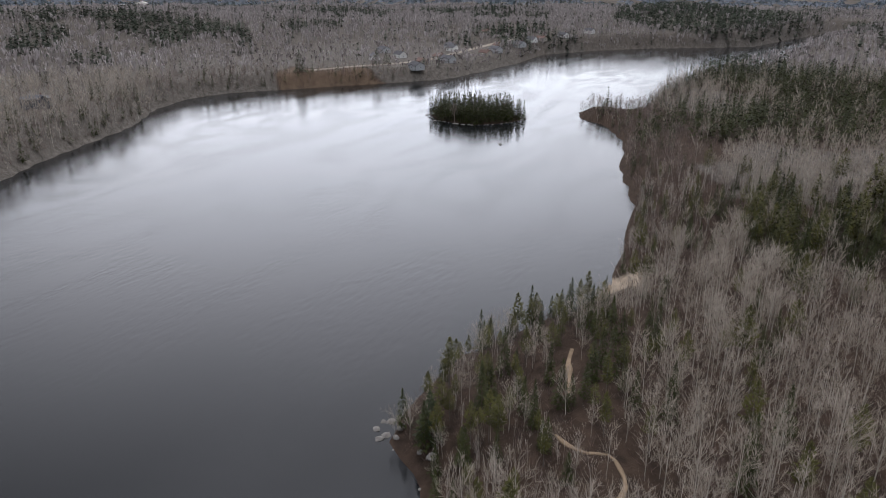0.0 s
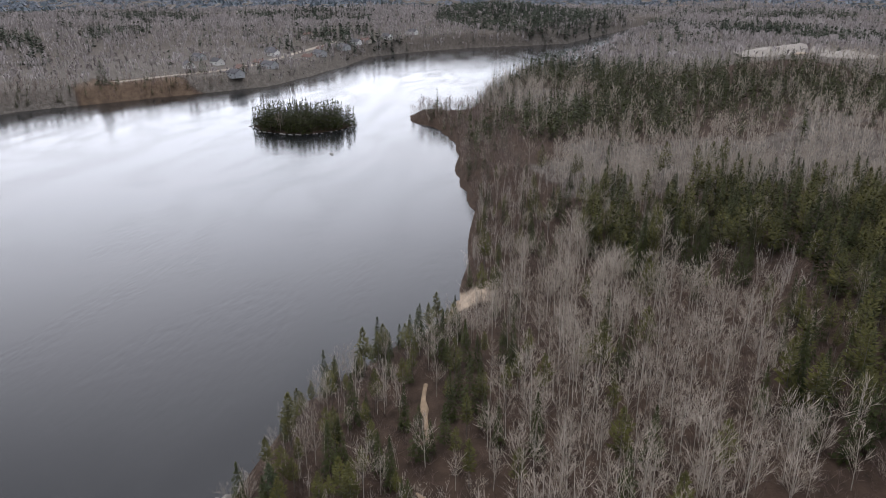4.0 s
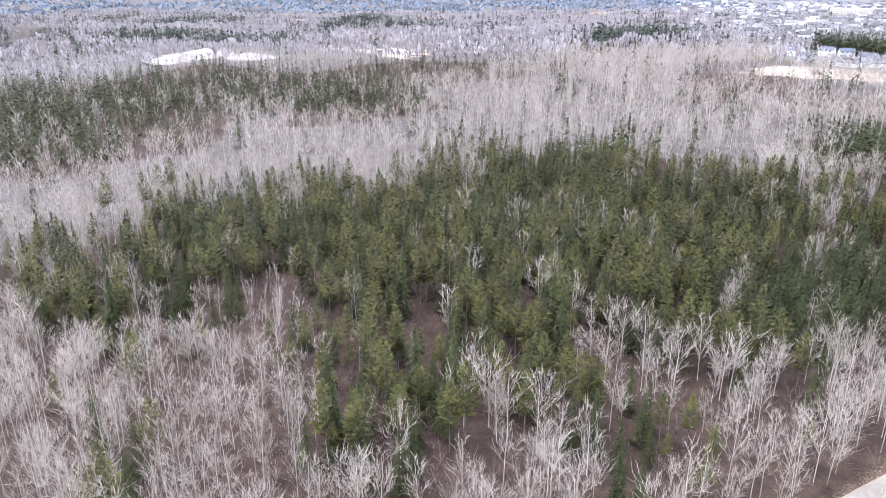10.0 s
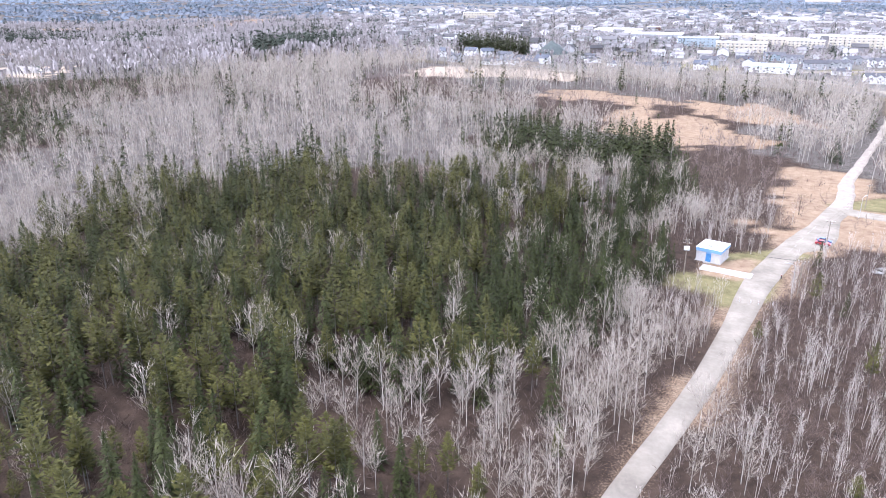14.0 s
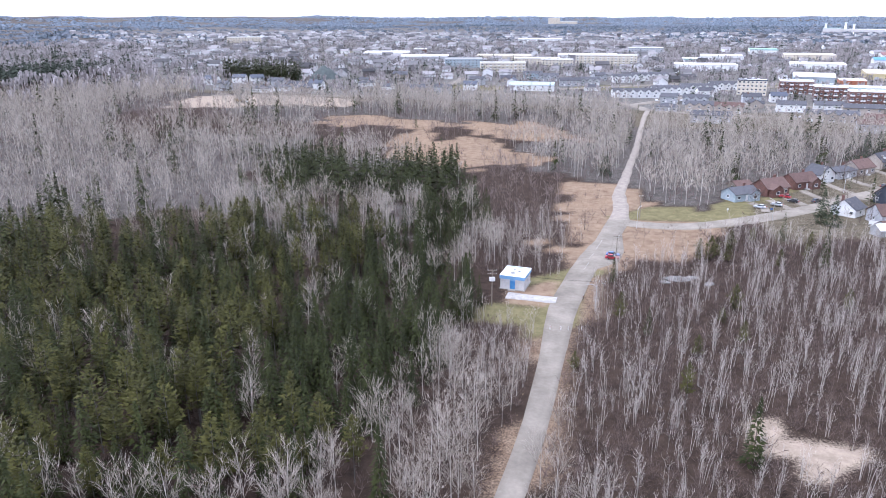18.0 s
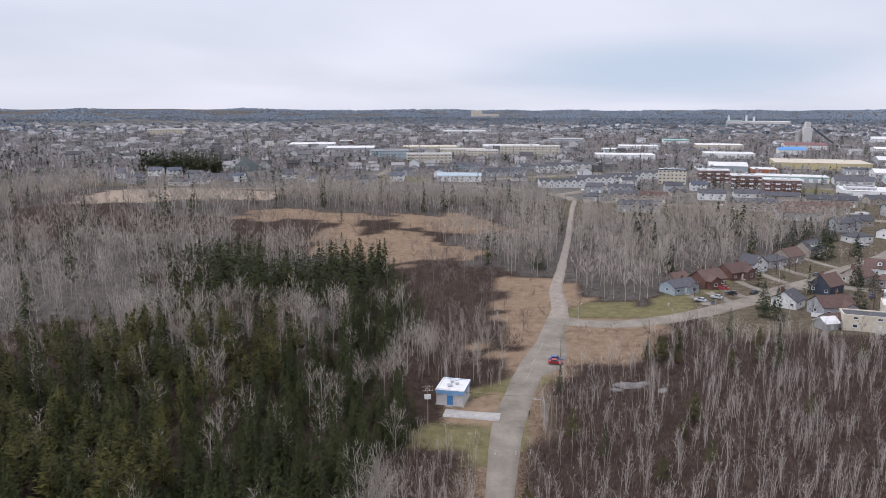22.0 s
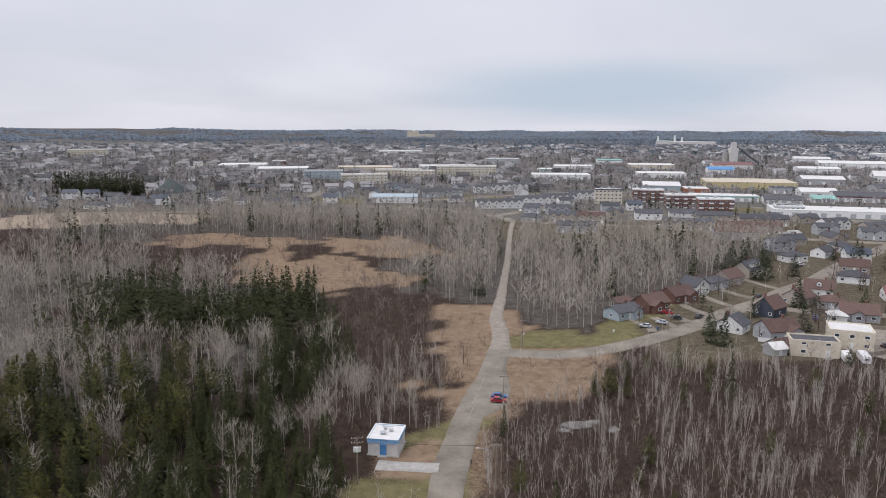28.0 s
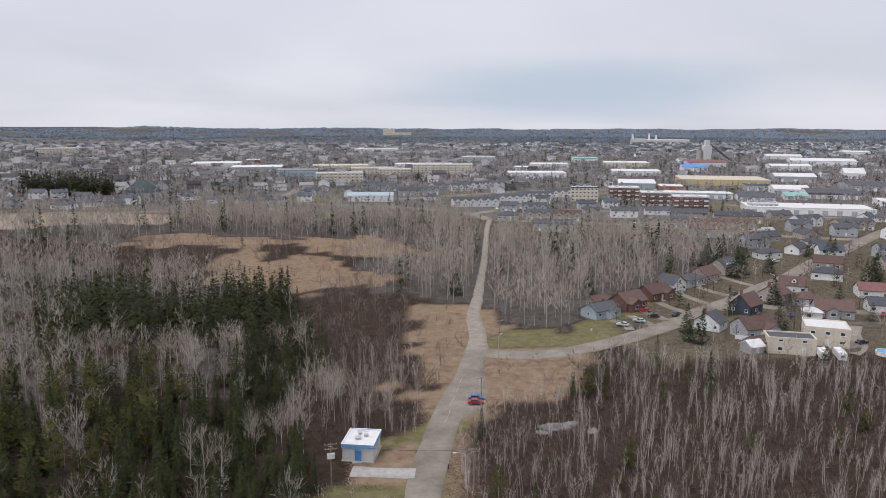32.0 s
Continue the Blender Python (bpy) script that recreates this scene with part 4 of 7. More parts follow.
def wire(points, sag=0.8):
    cu = bpy.data.curves.new("cable", "CURVE")
    cu.dimensions, cu.bevel_depth, cu.bevel_resolution = "3D", 0.011, 0
    for a, b in zip(points, points[1:]):
        sp = cu.splines.new("POLY")
        sp.points.add(8)
        for i in range(9):
            u = i / 8
            sp.points[i].co = (a[0] + (b[0] - a[0]) * u, a[1] + (b[1] - a[1]) * u, a[2] + (b[2] - a[2]) * u - 4 * sag * u * (1 - u), 1)
    cu.materials.append(M_TYRE)
    return tagged(new("overhead_cable", cu), "thin black overhead cable sagging between poles", "cable", "overhead cables")


for off in (-0.9, 0.0, 0.9):
    wire([(-22.4 + off, 134.4, ground_z(-22, 134) + 10.3), (6.2 + off, 133.4, ground_z(6, 133) + 9.8), (9.9 + off, 176, ground_z(10, 176) + 9.3), (19 + off, 232, ground_z(19, 232) + 8.8)])
    wire([(72 + off, 246, ground_z(72, 246) + 9.2), (97 + off, 290, ground_z(97, 290) + 9.2), (130 + off, 324, ground_z(130, 324) + 8.8)])


def street_lamp(x, y, turn, h=7.5):
    base = new("street_lamp")
    base.matrix_basis = pose(x, y, ground_z(x, y), 0, 0, turn)
    tagged(base, "slim grey street lamp with a curved arm", "street lamp", "street lamps")
    part("pole", tube(0.09, 0.06, -0.4, h, 8), M_METAL, base)
    part("arm", prism([(0, h - 0.1), (0.9, h + 0.35), (2.0, h + 0.5), (2.0, h + 0.42), (0.95, h + 0.25), (0, h - 0.22)], -0.035, 0.035, "y"), M_METAL, base)
    part("lamp_head", boxes((1.9, 2.6, -0.14, 0.14, h + 0.38, h + 0.52), bevel=0.04), M_LAMP_GLASS, base)
    return base


for lx, ly, lt in ((4.6, 136, 190), (17.5, 217.5, 60), (66, 232.5, 120), (104, 284, -60), (142, 300, 120)):
    street_lamp(lx, ly, lt)

# posts that close the road, and the marker post on the verge
for bx, by, bh, bl in ((-6.0, 122.8, 1.1, "white"), (-3.4, 123.2, 0.9, "white"), (-1.6, 123.4, 0.9, "white"), (1.6, 124.2, 1.1, "white"), (1.2, 144.5, 1.2, "dark")):
    post = tagged(new("bollard"), f"short {bl} painted post closing the road edge", "bollard", "road posts")
    post.matrix_basis = pose(bx, by, ground_z(bx, by) + 0.05)
    part("shaft", tube(0.11, 0.1, -0.2, bh, 9), M_FRAME if bl == "white" else M_TYRE, post)
    part("cap", tube(0.13, 0.06, bh, bh + 0.09, 9), M_METAL, post)
    part("reflector", boxes((-0.06, 0.06, -0.13, -0.09, bh - 0.3, bh - 0.12)), M_TAIL, post)

car("red hatchback parked across the wide road bay", 8.9, 180.6, -3, M_RED_PAINT)
car("blue hatchback parked beside a red one", 9.1, 183.4, -3, M_BLUE_PAINT)
car("silver sedan parked on a short house drive", 64.8, 249.8, 150, M_SILVER_PAINT)
car("silver sedan parked on a short house drive", 72.0, 254.8, 150, M_SILVER_PAINT)
car("black sedan parked on a short house drive", 79.4, 261.8, 150, M_BLACK_PAINT)
car("black sports utility car parked by the street", 88.2, 263.4, 48, M_BLACK_PAINT, True)
car("bright red pickup-height car beside a brown house", 77.9, 268.8, 150, M_RED_PAINT, True)
car("dark car parked on the street", 123.5, 296.5, 45, M_BLACK_PAINT)
car("white car beside a navy house", 114.0, 275, 30, M_WHITE_PAINT, True)
car("dark car beside a cream flat-roofed building", 137, 226, 20, M_BLACK_PAINT)
car("dark blue car in a drive", 131, 262, 60, M_BLUE_PAINT)
car("white car outside a pale bungalow", 172, 365, 20, M_WHITE_PAINT)
car("black pickup on a far drive", 168, 360, 20, M_BLACK_PAINT, True)
car("red tractor-height car by a fence", 166, 262, 60, M_RED_PAINT, True)

# ---- houses along the curving street ----
house("blue-grey bungalow with a low dark gable roof", 59.5, 264.5, 35, 12, 8, 3.0, 2.0, M_TEAL, M_SHINGLE, wing=(5, 1.5, 3))
house("red-brown brick house with steep brown gables", 73.5, 277, 35, 12, 9, 3.2, 3.2, M_BRICK, M_BROWN_ROOF, wing=(5.5, 2.2, -2.5))
house("brown brick house with a broad brown roof", 88, 292, 35, 13, 9, 3.2, 2.8, M_BRICK, M_BROWN_ROOF, wing=(5, 2, 3))
house("white storey-and-half house with dark roof", 99.5, 306, 35, 9, 9, 3.6, 3.2, M_WHITE, M_SHINGLE, "cross")
house("grey bungalow with a dark hipped roof", 111, 316, 40, 12, 8, 3, 2, M_GREY, M_SHINGLE, "hip")
house("beige house with a large brown roof", 121, 325, 40, 12, 9, 3.2, 3.2, M_TAUPE, M_BROWN_ROOF)
house("taupe house with three white dormers", 136, 342, 45, 14, 9, 3.4, 3.6, M_TAUPE, M_SHINGLE, dormers=3)
house("white bungalow with a low grey roof", 173.5, 378, 20, 13, 8, 3, 1.8, M_WHITE, M_SHINGLE, "hip")
house("white house with a grey gable roof", 196, 392, 40, 12, 8, 3.2, 2.4, M_WHITE, M_SHINGLE)
house("navy house with a white-trimmed steep gable", 117, 269, 130, 8, 10, 3.6, 3.8, M_NAVY, M_BROWN_ROOF, "cross")
house("small dark house with two white steep gables", 95, 246.5, 140, 9, 8, 3.0, 3.0, M_WHITE, M_SHINGLE, "cross", wing=(4, 2, 2.5))
house("mauve-grey house with brown cross gables", 106, 236.5, 15, 12, 9, 3.6, 3.0, M_GREY, M_BROWN_ROOF, wing=(5, 2, 3))
house("brown-roofed pale bungalow with a small porch gable", 147, 263, -15, 13, 9, 3.0, 3.0, M_GREY, M_BROWN_ROOF, wing=(4, 1.5, -1))
house("white house with red-brown roof and one dormer", 151.5, 303, -25, 11, 8, 3.2, 3.2, M_WHITE, M_BROWN_ROOF, dormers=1)
house("dark-roofed low bungalow behind spruces", 179, 328, -25, 13, 9, 3, 2.4, M_WHITE, M_SHINGLE, "hip")
house("taupe gable house beside the street", 136, 287, 130, 9, 10, 3.4, 3.2, M_TAUPE, M_BROWN_ROOF, "cross")
house("pale house with a bright red metal roof", 182, 294, -15, 15, 9, 3, 2.6, M_WHITE, M_RED_ROOF)
house("brown-roofed house with red chimney", 192, 352, -25, 13, 9, 3.2, 3.0, M_TAUPE, M_BROWN_ROOF)
house("small white garage with double doors", 137.5, 259.5, -15, 6, 6, 2.6, 1.5, M_WHITE, M_PALE_ROOF, "hip", "garage", 2, 1, False, name="garage")
house("grey shed with a red-brown roof", 101, 221, 20, 7, 5, 2.6, 1.6, M_GREY, M_BROWN_ROOF, "gable", "shed", 2, 1, False, name="shed")
house("small pale tin shed with rounded roof", 97.5, 217.8, 20, 5, 5, 2.3, 1.5, M_METAL, M_PALE_ROOF, "gable", "shed", 1, 0, False, name="shed", porch=False)
house("off-white flat-roofed workshop with grey roof", 109.5, 218.5, -12, 14, 7.5, 4.8, 0, M_CREAM, M_SHINGLE, "flat", "workshop", 2, 0, False, name="workshop")
house("cream stucco flat-roofed two-storey building", 126, 228.5, -20, 13, 11, 5.8, 0, M_CREAM, M_PALE_ROOF, "flat", "building", 3, 2, False, name="flat_roofed_building")
house("orange wooden shed with a shallow roof", 103, 322, 35, 5, 4, 2.4, 1.2, M_ORANGE, M_SHINGLE, "gable", "shed", 1, 1, False, name="shed", porch=False)
house("low brown cabin at the wood's edge", 62, 280, 30, 8, 6, 2.6, 1.6, M_WOOD, M_BROWN_ROOF, "gable", "cabin", 2, 1, False, name="cabin")
house("grey carport with flat roof", 93, 300, 35, 7, 6, 2.6, 0, M_GREY, M_PALE_ROOF, "flat", "carport", 2, 1, False, name="carport", porch=False)
house("white cottage with grey roof behind hedges", 169, 270, -15, 9, 8, 3, 2.4, M_WHITE, M_SHINGLE)
house("dark blue gable house with grey roof", 181, 270, -15, 9, 9, 3.2, 3, M_NAVY, M_SHINGLE, "cross")
house("small brown-roofed house on the side street", 146, 281, -20, 10, 8, 2.8, 2.2, M_GREY, M_BROWN_ROOF, "hip")


def trailer(x, y, turn, ln):
    base = tagged(new("travel_trailer"), "white boxy travel trailer parked in a yard", "trailer", "trailers")
    base.matrix_basis = pose(x, y, ground_z(x, y), 0, 0, turn)
    bm = prism([(-ln / 2, 0.6), (ln / 2 - 0.3, 0.6), (ln / 2, 1.4), (ln / 2 - 0.5, 2.75), (-ln / 2 + 0.2, 2.8), (-ln / 2, 2.5)], -1.2, 1.2, "y")
    bmesh.ops.bevel(bm, geom=bm.edges[:], offset=0.1, segments=2, affect="EDGES")
    part("body", bm, M_WHITE_PAINT, base)
    for sy in (-1.1, 1.1):
        for sx in (-0.5, 0.4):
            t = bmesh.new()
            bmesh.ops.create_cone(t, cap_ends=True, segments=12, radius1=0.36, radius2=0.36, depth=0.22, matrix=Matrix.Rotation(math.pi / 2, 4, "X"))
            part("wheel", t, M_TYRE, base, m=pose(sx, sy, 0.36))
    for sx in (-1.6, 1.2):
        part("side_window", boxes((sx - 0.6, sx + 0.6, -1.24, -1.19, 1.5, 2.2)), M_GLASS, base)
    part("rear_window", boxes((-ln / 2 - 0.04, -ln / 2 + 0.02, -0.6, 0.6, 1.5, 2.1)), M_GLASS, base)
    part("hitch", prism([(-0.5, 0.5), (0.5, 0.5), (0.08, 0.6), (-0.08, 0.6)], -0.05, 0.05, "y"), M_METAL, base, m=pose(ln / 2 + 0.4, 0, 0))
    part("roof_box", boxes((-0.5, 0.4, -0.4, 0.4, 2.8, 3.0), bevel=0.04), M_FRAME, base)


trailer(116.5, 211.5, 75, 6)
trailer(121.5, 211, 75, 7.5)
trailer(213, 466, 5, 8)
pool = tagged(new("swimming_pool"), "round blue above-ground pool with a white rim", "swimming pool")
pool.matrix_basis = pose(138, 215, ground_z(138, 215))
part("wall", tube(2.7, 2.7, 0, 1.25, 24), M_FRAME, pool)
part("water_top", tube(2.5, 2.5, 1.2, 1.28, 24), M_POOL, pool, "blue pool water")
for k in range(10):
    part("upright", boxes((2.68, 2.8, -0.08, 0.08, 0, 1.3)), M_METAL, pool, m=pose(0, 0, 0, 0, 0, 36 * k))
FOOT.append((138, 215, 4))


def fence(a, b, h, material, label):
    base = tagged(new("fence"), label, "fence", "garden fences")
    base.matrix_basis = pose(a[0], a[1], ground_z(*a))
    ln, an = math.hypot(b[0] - a[0], b[1] - a[1]), math.atan2(b[1] - a[1], b[0] - a[0])
    turn = Matrix.Rotation(an, 4, "Z")
    dz = (ground_z(*b) - ground_z(*a)) / ln
    n = max(2, int(ln / 2.4))
    post_bm, slat = CACHE.setdefault(("post", h), None), None
    for i in range(n + 1):
        u = ln * i / n
        part("post", boxes((-0.06, 0.06, -0.06, 0.06, -0.4, h + 0.1)), material, base, m=turn @ pose(u, 0, dz * u))
    for i in range(n):
        u, v = ln * i / n, ln * (i + 1) / n
        part("panel", boxes((u + 0.06, v - 0.06, -0.025, 0.025, 0.1, h)), material, base, m=turn @ pose(0, 0, dz * (u + v) / 2))


fence((98, 232), (104, 229), 1.6, M_FRAME, "white board garden fence")
fence((124, 215), (132, 218), 1.6, M_WOOD, "grey board garden fence")
fence((140, 250), (155, 246), 1.6, M_WOOD, "grey board garden fence")
fence((110, 258), (124, 256), 1.5, M_WOOD, "grey board garden fence")
fence((84, 296), (78, 286), 1.6, M_WOOD, "grey board garden fence")
fence((203, 466), (217, 464), 2.2, M_FRAME, "long white garden fence")
for bx, by in ((68.5, 247), (101, 268)):
    bin_ob = tagged(new("wheeled_bin"), "dark blue wheeled bin by the kerb", "bin", "wheeled bins")
    bin_ob.matrix_basis = pose(bx, by, ground_z(bx, by) + 0.2, 0, 0, 30)
    bm = prism([(-0.26, 0.08), (0.26, 0.08), (0.32, 1.0), (-0.32, 1.0)], -0.28, 0.28, "y")
    part("tub", bm, M_BLUE_PAINT, bin_ob)
    part("lid", boxes((-0.36, 0.34, -0.31, 0.31, 1.0, 1.07), bevel=0.02), M_BLACK_PAINT, bin_ob)
    for sy in (-0.27, 0.27):
        part("wheel", tube(0.09, 0.09, 0.0, 0.05, 8), M_TYRE, bin_ob, m=pose(-0.25, sy, 0.1, 90))
sign = tagged(new("sign_board"), "small white sign board on a post in the grass", "sign")
sign.matrix_basis = pose(52, 243, ground_z(52, 243), 0, 0, 20)
part("post", tube(0.04, 0.04, -0.3, 1.4, 6), M_METAL, sign)
part("board", boxes((-0.4, 0.4, -0.05, 0.0, 0.7, 1.4)), M_FRAME, sign)

# ---- town: apartment blocks, sheds and plants, each where the plan has it ----
block("brown brick apartment block with white balconies", 168, 668, -8, 27, 14, 11, M_BRICK, M_PALE_ROOF, 3, 7, balconies=True)
block("brown brick apartment block with white balconies", 185, 624, -8, 25, 14, 11, M_BRICK, M_PALE_ROOF, 3, 7, balconies=True)
block("brown brick apartment block with white balconies", 202, 586, -8, 27, 14, 11.5, M_BRICK, M_PALE_ROOF, 3, 7, balconies=True)
block("pale four-storey block with a dark top floor", 128, 650, -8, 24, 14, 12.5, M_CREAM, M_PALE_ROOF, 4, 7, band=M_NAVY)
block("long cream four-storey residence with a tan roof", -1, 976, 3, 80, 16, 13, M_CREAM, M_TAN_ROOF, 4, 16, 3, balconies=True)
block("cream low apartment block with a tan roof", -62, 922, 6, 40, 18, 9, M_CREAM, M_TAN_ROOF, 3, 9)
block("cream low apartment block with a tan roof", -92, 960, 6, 60, 18, 8, M_CREAM, M_TAN_ROOF, 2, 12)
block("cream apartment block with white balconies", -117, 812, 12, 52, 16, 10, M_CREAM, M_TAN_ROOF, 3, 11, balconies=True)
block("dark blue-grey apartment block", -169, 840, 12, 45, 16, 10, M_TEAL, M_SHINGLE, 3, 10)
block("dark two-storey flats with black balconies", 257, 575, -12, 21, 12, 7.5, M_GREY, M_SHINGLE, 2, 6, balconies=True)
block("grey flats beyond the fields", 63, 1284, 0, 58, 16, 10, M_GREY, M_PALE_ROOF, 3, 12)
block("long beige school building", -762, 1425, 25, 70, 30, 11, M_CREAM, M_PALE_ROOF, 3, 12, category="school", name="school_building")
block("pale hospital towers on the skyline", -286, 3830, 5, 60, 36, 34, M_CREAM, M_PALE_ROOF, 6, 8, category="hospital", name="hospital_building")
block("pale hospital wing on the skyline", -215, 3840, 5, 90, 36, 16, M_CREAM, M_PALE_ROOF, 4, 8, category="hospital", name="hospital_building")
for a in ((290, 566, -14, 92, 24, 6, "long white commercial row with pale roof", M_WHITE, M_PALE_ROOF, 0, None, 9), (326, 835, -12, 96, 45, 8, "yellow clad warehouse with a pale roof", M_YELLOW, M_TAN_ROOF, 0, M_YELLOW, 5),
          (237, 745, -10, 23, 18, 7, "orange brick building with flat roof", M_ORANGE, M_PALE_ROOF, 0, M_ORANGE, 2), (242, 678, -12, 60, 16, 6, "white strip building with a teal band", M_WHITE, M_PALE_ROOF, 0, M_GREEN_ROOF, 8),
          (350, 722, -14, 33, 22, 6, "white gabled workshop with pale roof", M_WHITE, M_PALE_ROOF, 3, None, 3), (286, 652, -14, 32, 18, 5, "white workshop with grey gabled roof", M_WHITE, M_SHINGLE, 3, None, 3),
          (371, 682, -18, 44, 28, 6, "grey-roofed shop with a red band", M_WHITE, M_SHINGLE, 3, M_RED_ROOF, 4), (329, 668, -14, 20, 14, 4, "low shop with a green metal roof", M_WHITE, M_GREEN_ROOF, 2.5, None, 2),
          (369, 1058, -10, 35, 20, 8, "shed with a bright blue metal roof", M_WHITE, M_BLUE, 3, None, 2), (648, 1372, -20, 62, 40, 10, "large white industrial shed with pale roof", M_WHITE, M_PALE_ROOF, 3, None, 4),
          (638, 1210, -20, 98, 50, 10, "large white industrial shed with pale roof", M_WHITE, M_PALE_ROOF, 3, None, 5), (909, 1590, -20, 52, 40, 10, "white industrial shed far off", M_WHITE, M_PALE_ROOF, 2, None, 3),
          (266, 990, -10, 64, 30, 7, "pale commercial shed with loading doors", M_WHITE, M_PALE_ROOF, 0, None, 6), (212, 785, -10, 38, 24, 7, "pale blue and white commercial building", M_TEAL, M_PALE_ROOF, 3, None, 3)):
    x, y, turn, w, d, h, lab, wall, roof, rise, stripe, doors = a
    warehouse(lab, x, y, turn, w, d, h, wall, roof, rise, stripe, doors)
for a in ((334, 755, -14, 30, 16, 7, "dark grey office shed with flat roof", M_GREY, M_SHINGLE, 0, None, 4), (124, 1078, 0, 34, 20, 6, "shop with a green front", M_WHITE, M_PALE_ROOF, 0, M_GREEN_ROOF, 4), (122, 938, -2, 74, 26, 7, "white retail shed by a car park", M_WHITE, M_PALE_ROOF, 0, None, 5),
          (257, 1305, -6, 44, 30, 10, "retail shed with a green roof edge", M_WHITE, M_GREEN_ROOF, 0, M_GREEN_ROOF, 3), (-155, 1675, 5, 100, 30, 9, "pale commercial row far off", M_WHITE, M_PALE_ROOF, 0, None, 6),
          (-344, 1090, 12, 70, 40, 8, "white flat-roofed shopping mall wing", M_WHITE, M_PALE_ROOF, 0, None, 6), (-248, 956, 12, 66, 36, 8, "white shopping mall wing with grey front", M_GREY, M_PALE_ROOF, 0, None, 6), (-322, 1220, 12, 22, 20, 7, "red brick hall with flat roof", M_BRICK, M_PALE_ROOF, 0, None, 2),
          (778, 2580, -15, 190, 60, 13, "long pale factory hall on the skyline", M_BLOCK, M_PALE_ROOF, 0, None, 6), (690, 2560, -15, 50, 50, 17, "tall pale factory block on the skyline", M_BLOCK, M_GREEN_ROOF, 0, None, 2),
          (430, 880, -14, 46, 26, 8, "grey industrial shed with gable roof", M_GREY, M_PALE_ROOF, 3, None, 3), (455, 760, -16, 50, 30, 7, "grey industrial shed with gable roof", M_GREY, M_SHINGLE, 3, None, 3), (531, 930, -16, 24, 18, 8, "pale rounded storage shed", M_WHITE, M_PALE_ROOF, 6, None, 1),
          (430, 1180, -10, 60, 30, 8, "white depot with a red roof", M_WHITE, M_RED_ROOF, 3, None, 4), (300, 1180, -8, 70, 34, 8, "pale depot shed with loading doors", M_CREAM, M_PALE_ROOF, 0, None, 5), (170, 1150, -4, 60, 30, 7, "pale depot shed with loading doors", M_WHITE, M_PALE_ROOF, 0, None, 4),
          (520, 1080, -14, 56, 30, 8, "pale depot shed with loading doors", M_WHITE, M_PALE_ROOF, 2, None, 4), (395, 610, -18, 40, 20, 6, "white commercial row end", M_WHITE, M_PALE_ROOF, 0, None, 4), (-150, 1050, 8, 80, 30, 7, "low tan-roofed retail row", M_CREAM, M_TAN_ROOF, 0, None, 6), (-30, 1120, 4, 90, 30, 7, "low pale retail row", M_WHITE, M_PALE_ROOF, 0, None, 6)):
    x, y, turn, w, d, h, lab, wall, roof, rise, stripe, doors = a
    warehouse(lab, x, y, turn, w, d, h, wall, roof, rise, stripe, doors)

silo = tagged(new("concrete_batch_tower"), "pale grey concrete tower with a sloping conveyor", "silo")
silo.matrix_basis = pose(480, 1318, ground_z(480, 1318))
part("tower", boxes((-7, 7, -6, 6, -1, 30), (-4, 4, -4, 4, 30, 40), bevel=0.3), M_BLOCK, silo)
part("conveyor", prism([(6, 30), (6, 33), (46, 4), (46, 1)], -1.5, 1.5, "y"), M_SHINGLE, silo)
part("bin", tube(5, 5, 0, 22, 14, -13, 2), M_CONCRETE, silo)
for k, (sx, sh) in enumerate(((730, 33), (755, 27), (672, 30))):
    st = tagged(new("factory_chimney"), "tall pale factory chimney on the skyline", "chimney", "factory chimneys")
    st.matrix_basis = pose(sx, 2575, ground_z(sx, 2575))
    part("shaft", tube(4, 3, -1, sh, 14), M_FRAME, st)
    part("ring", tube(4.6, 4.6, sh - 3, sh - 1.5, 14), M_METAL, st)

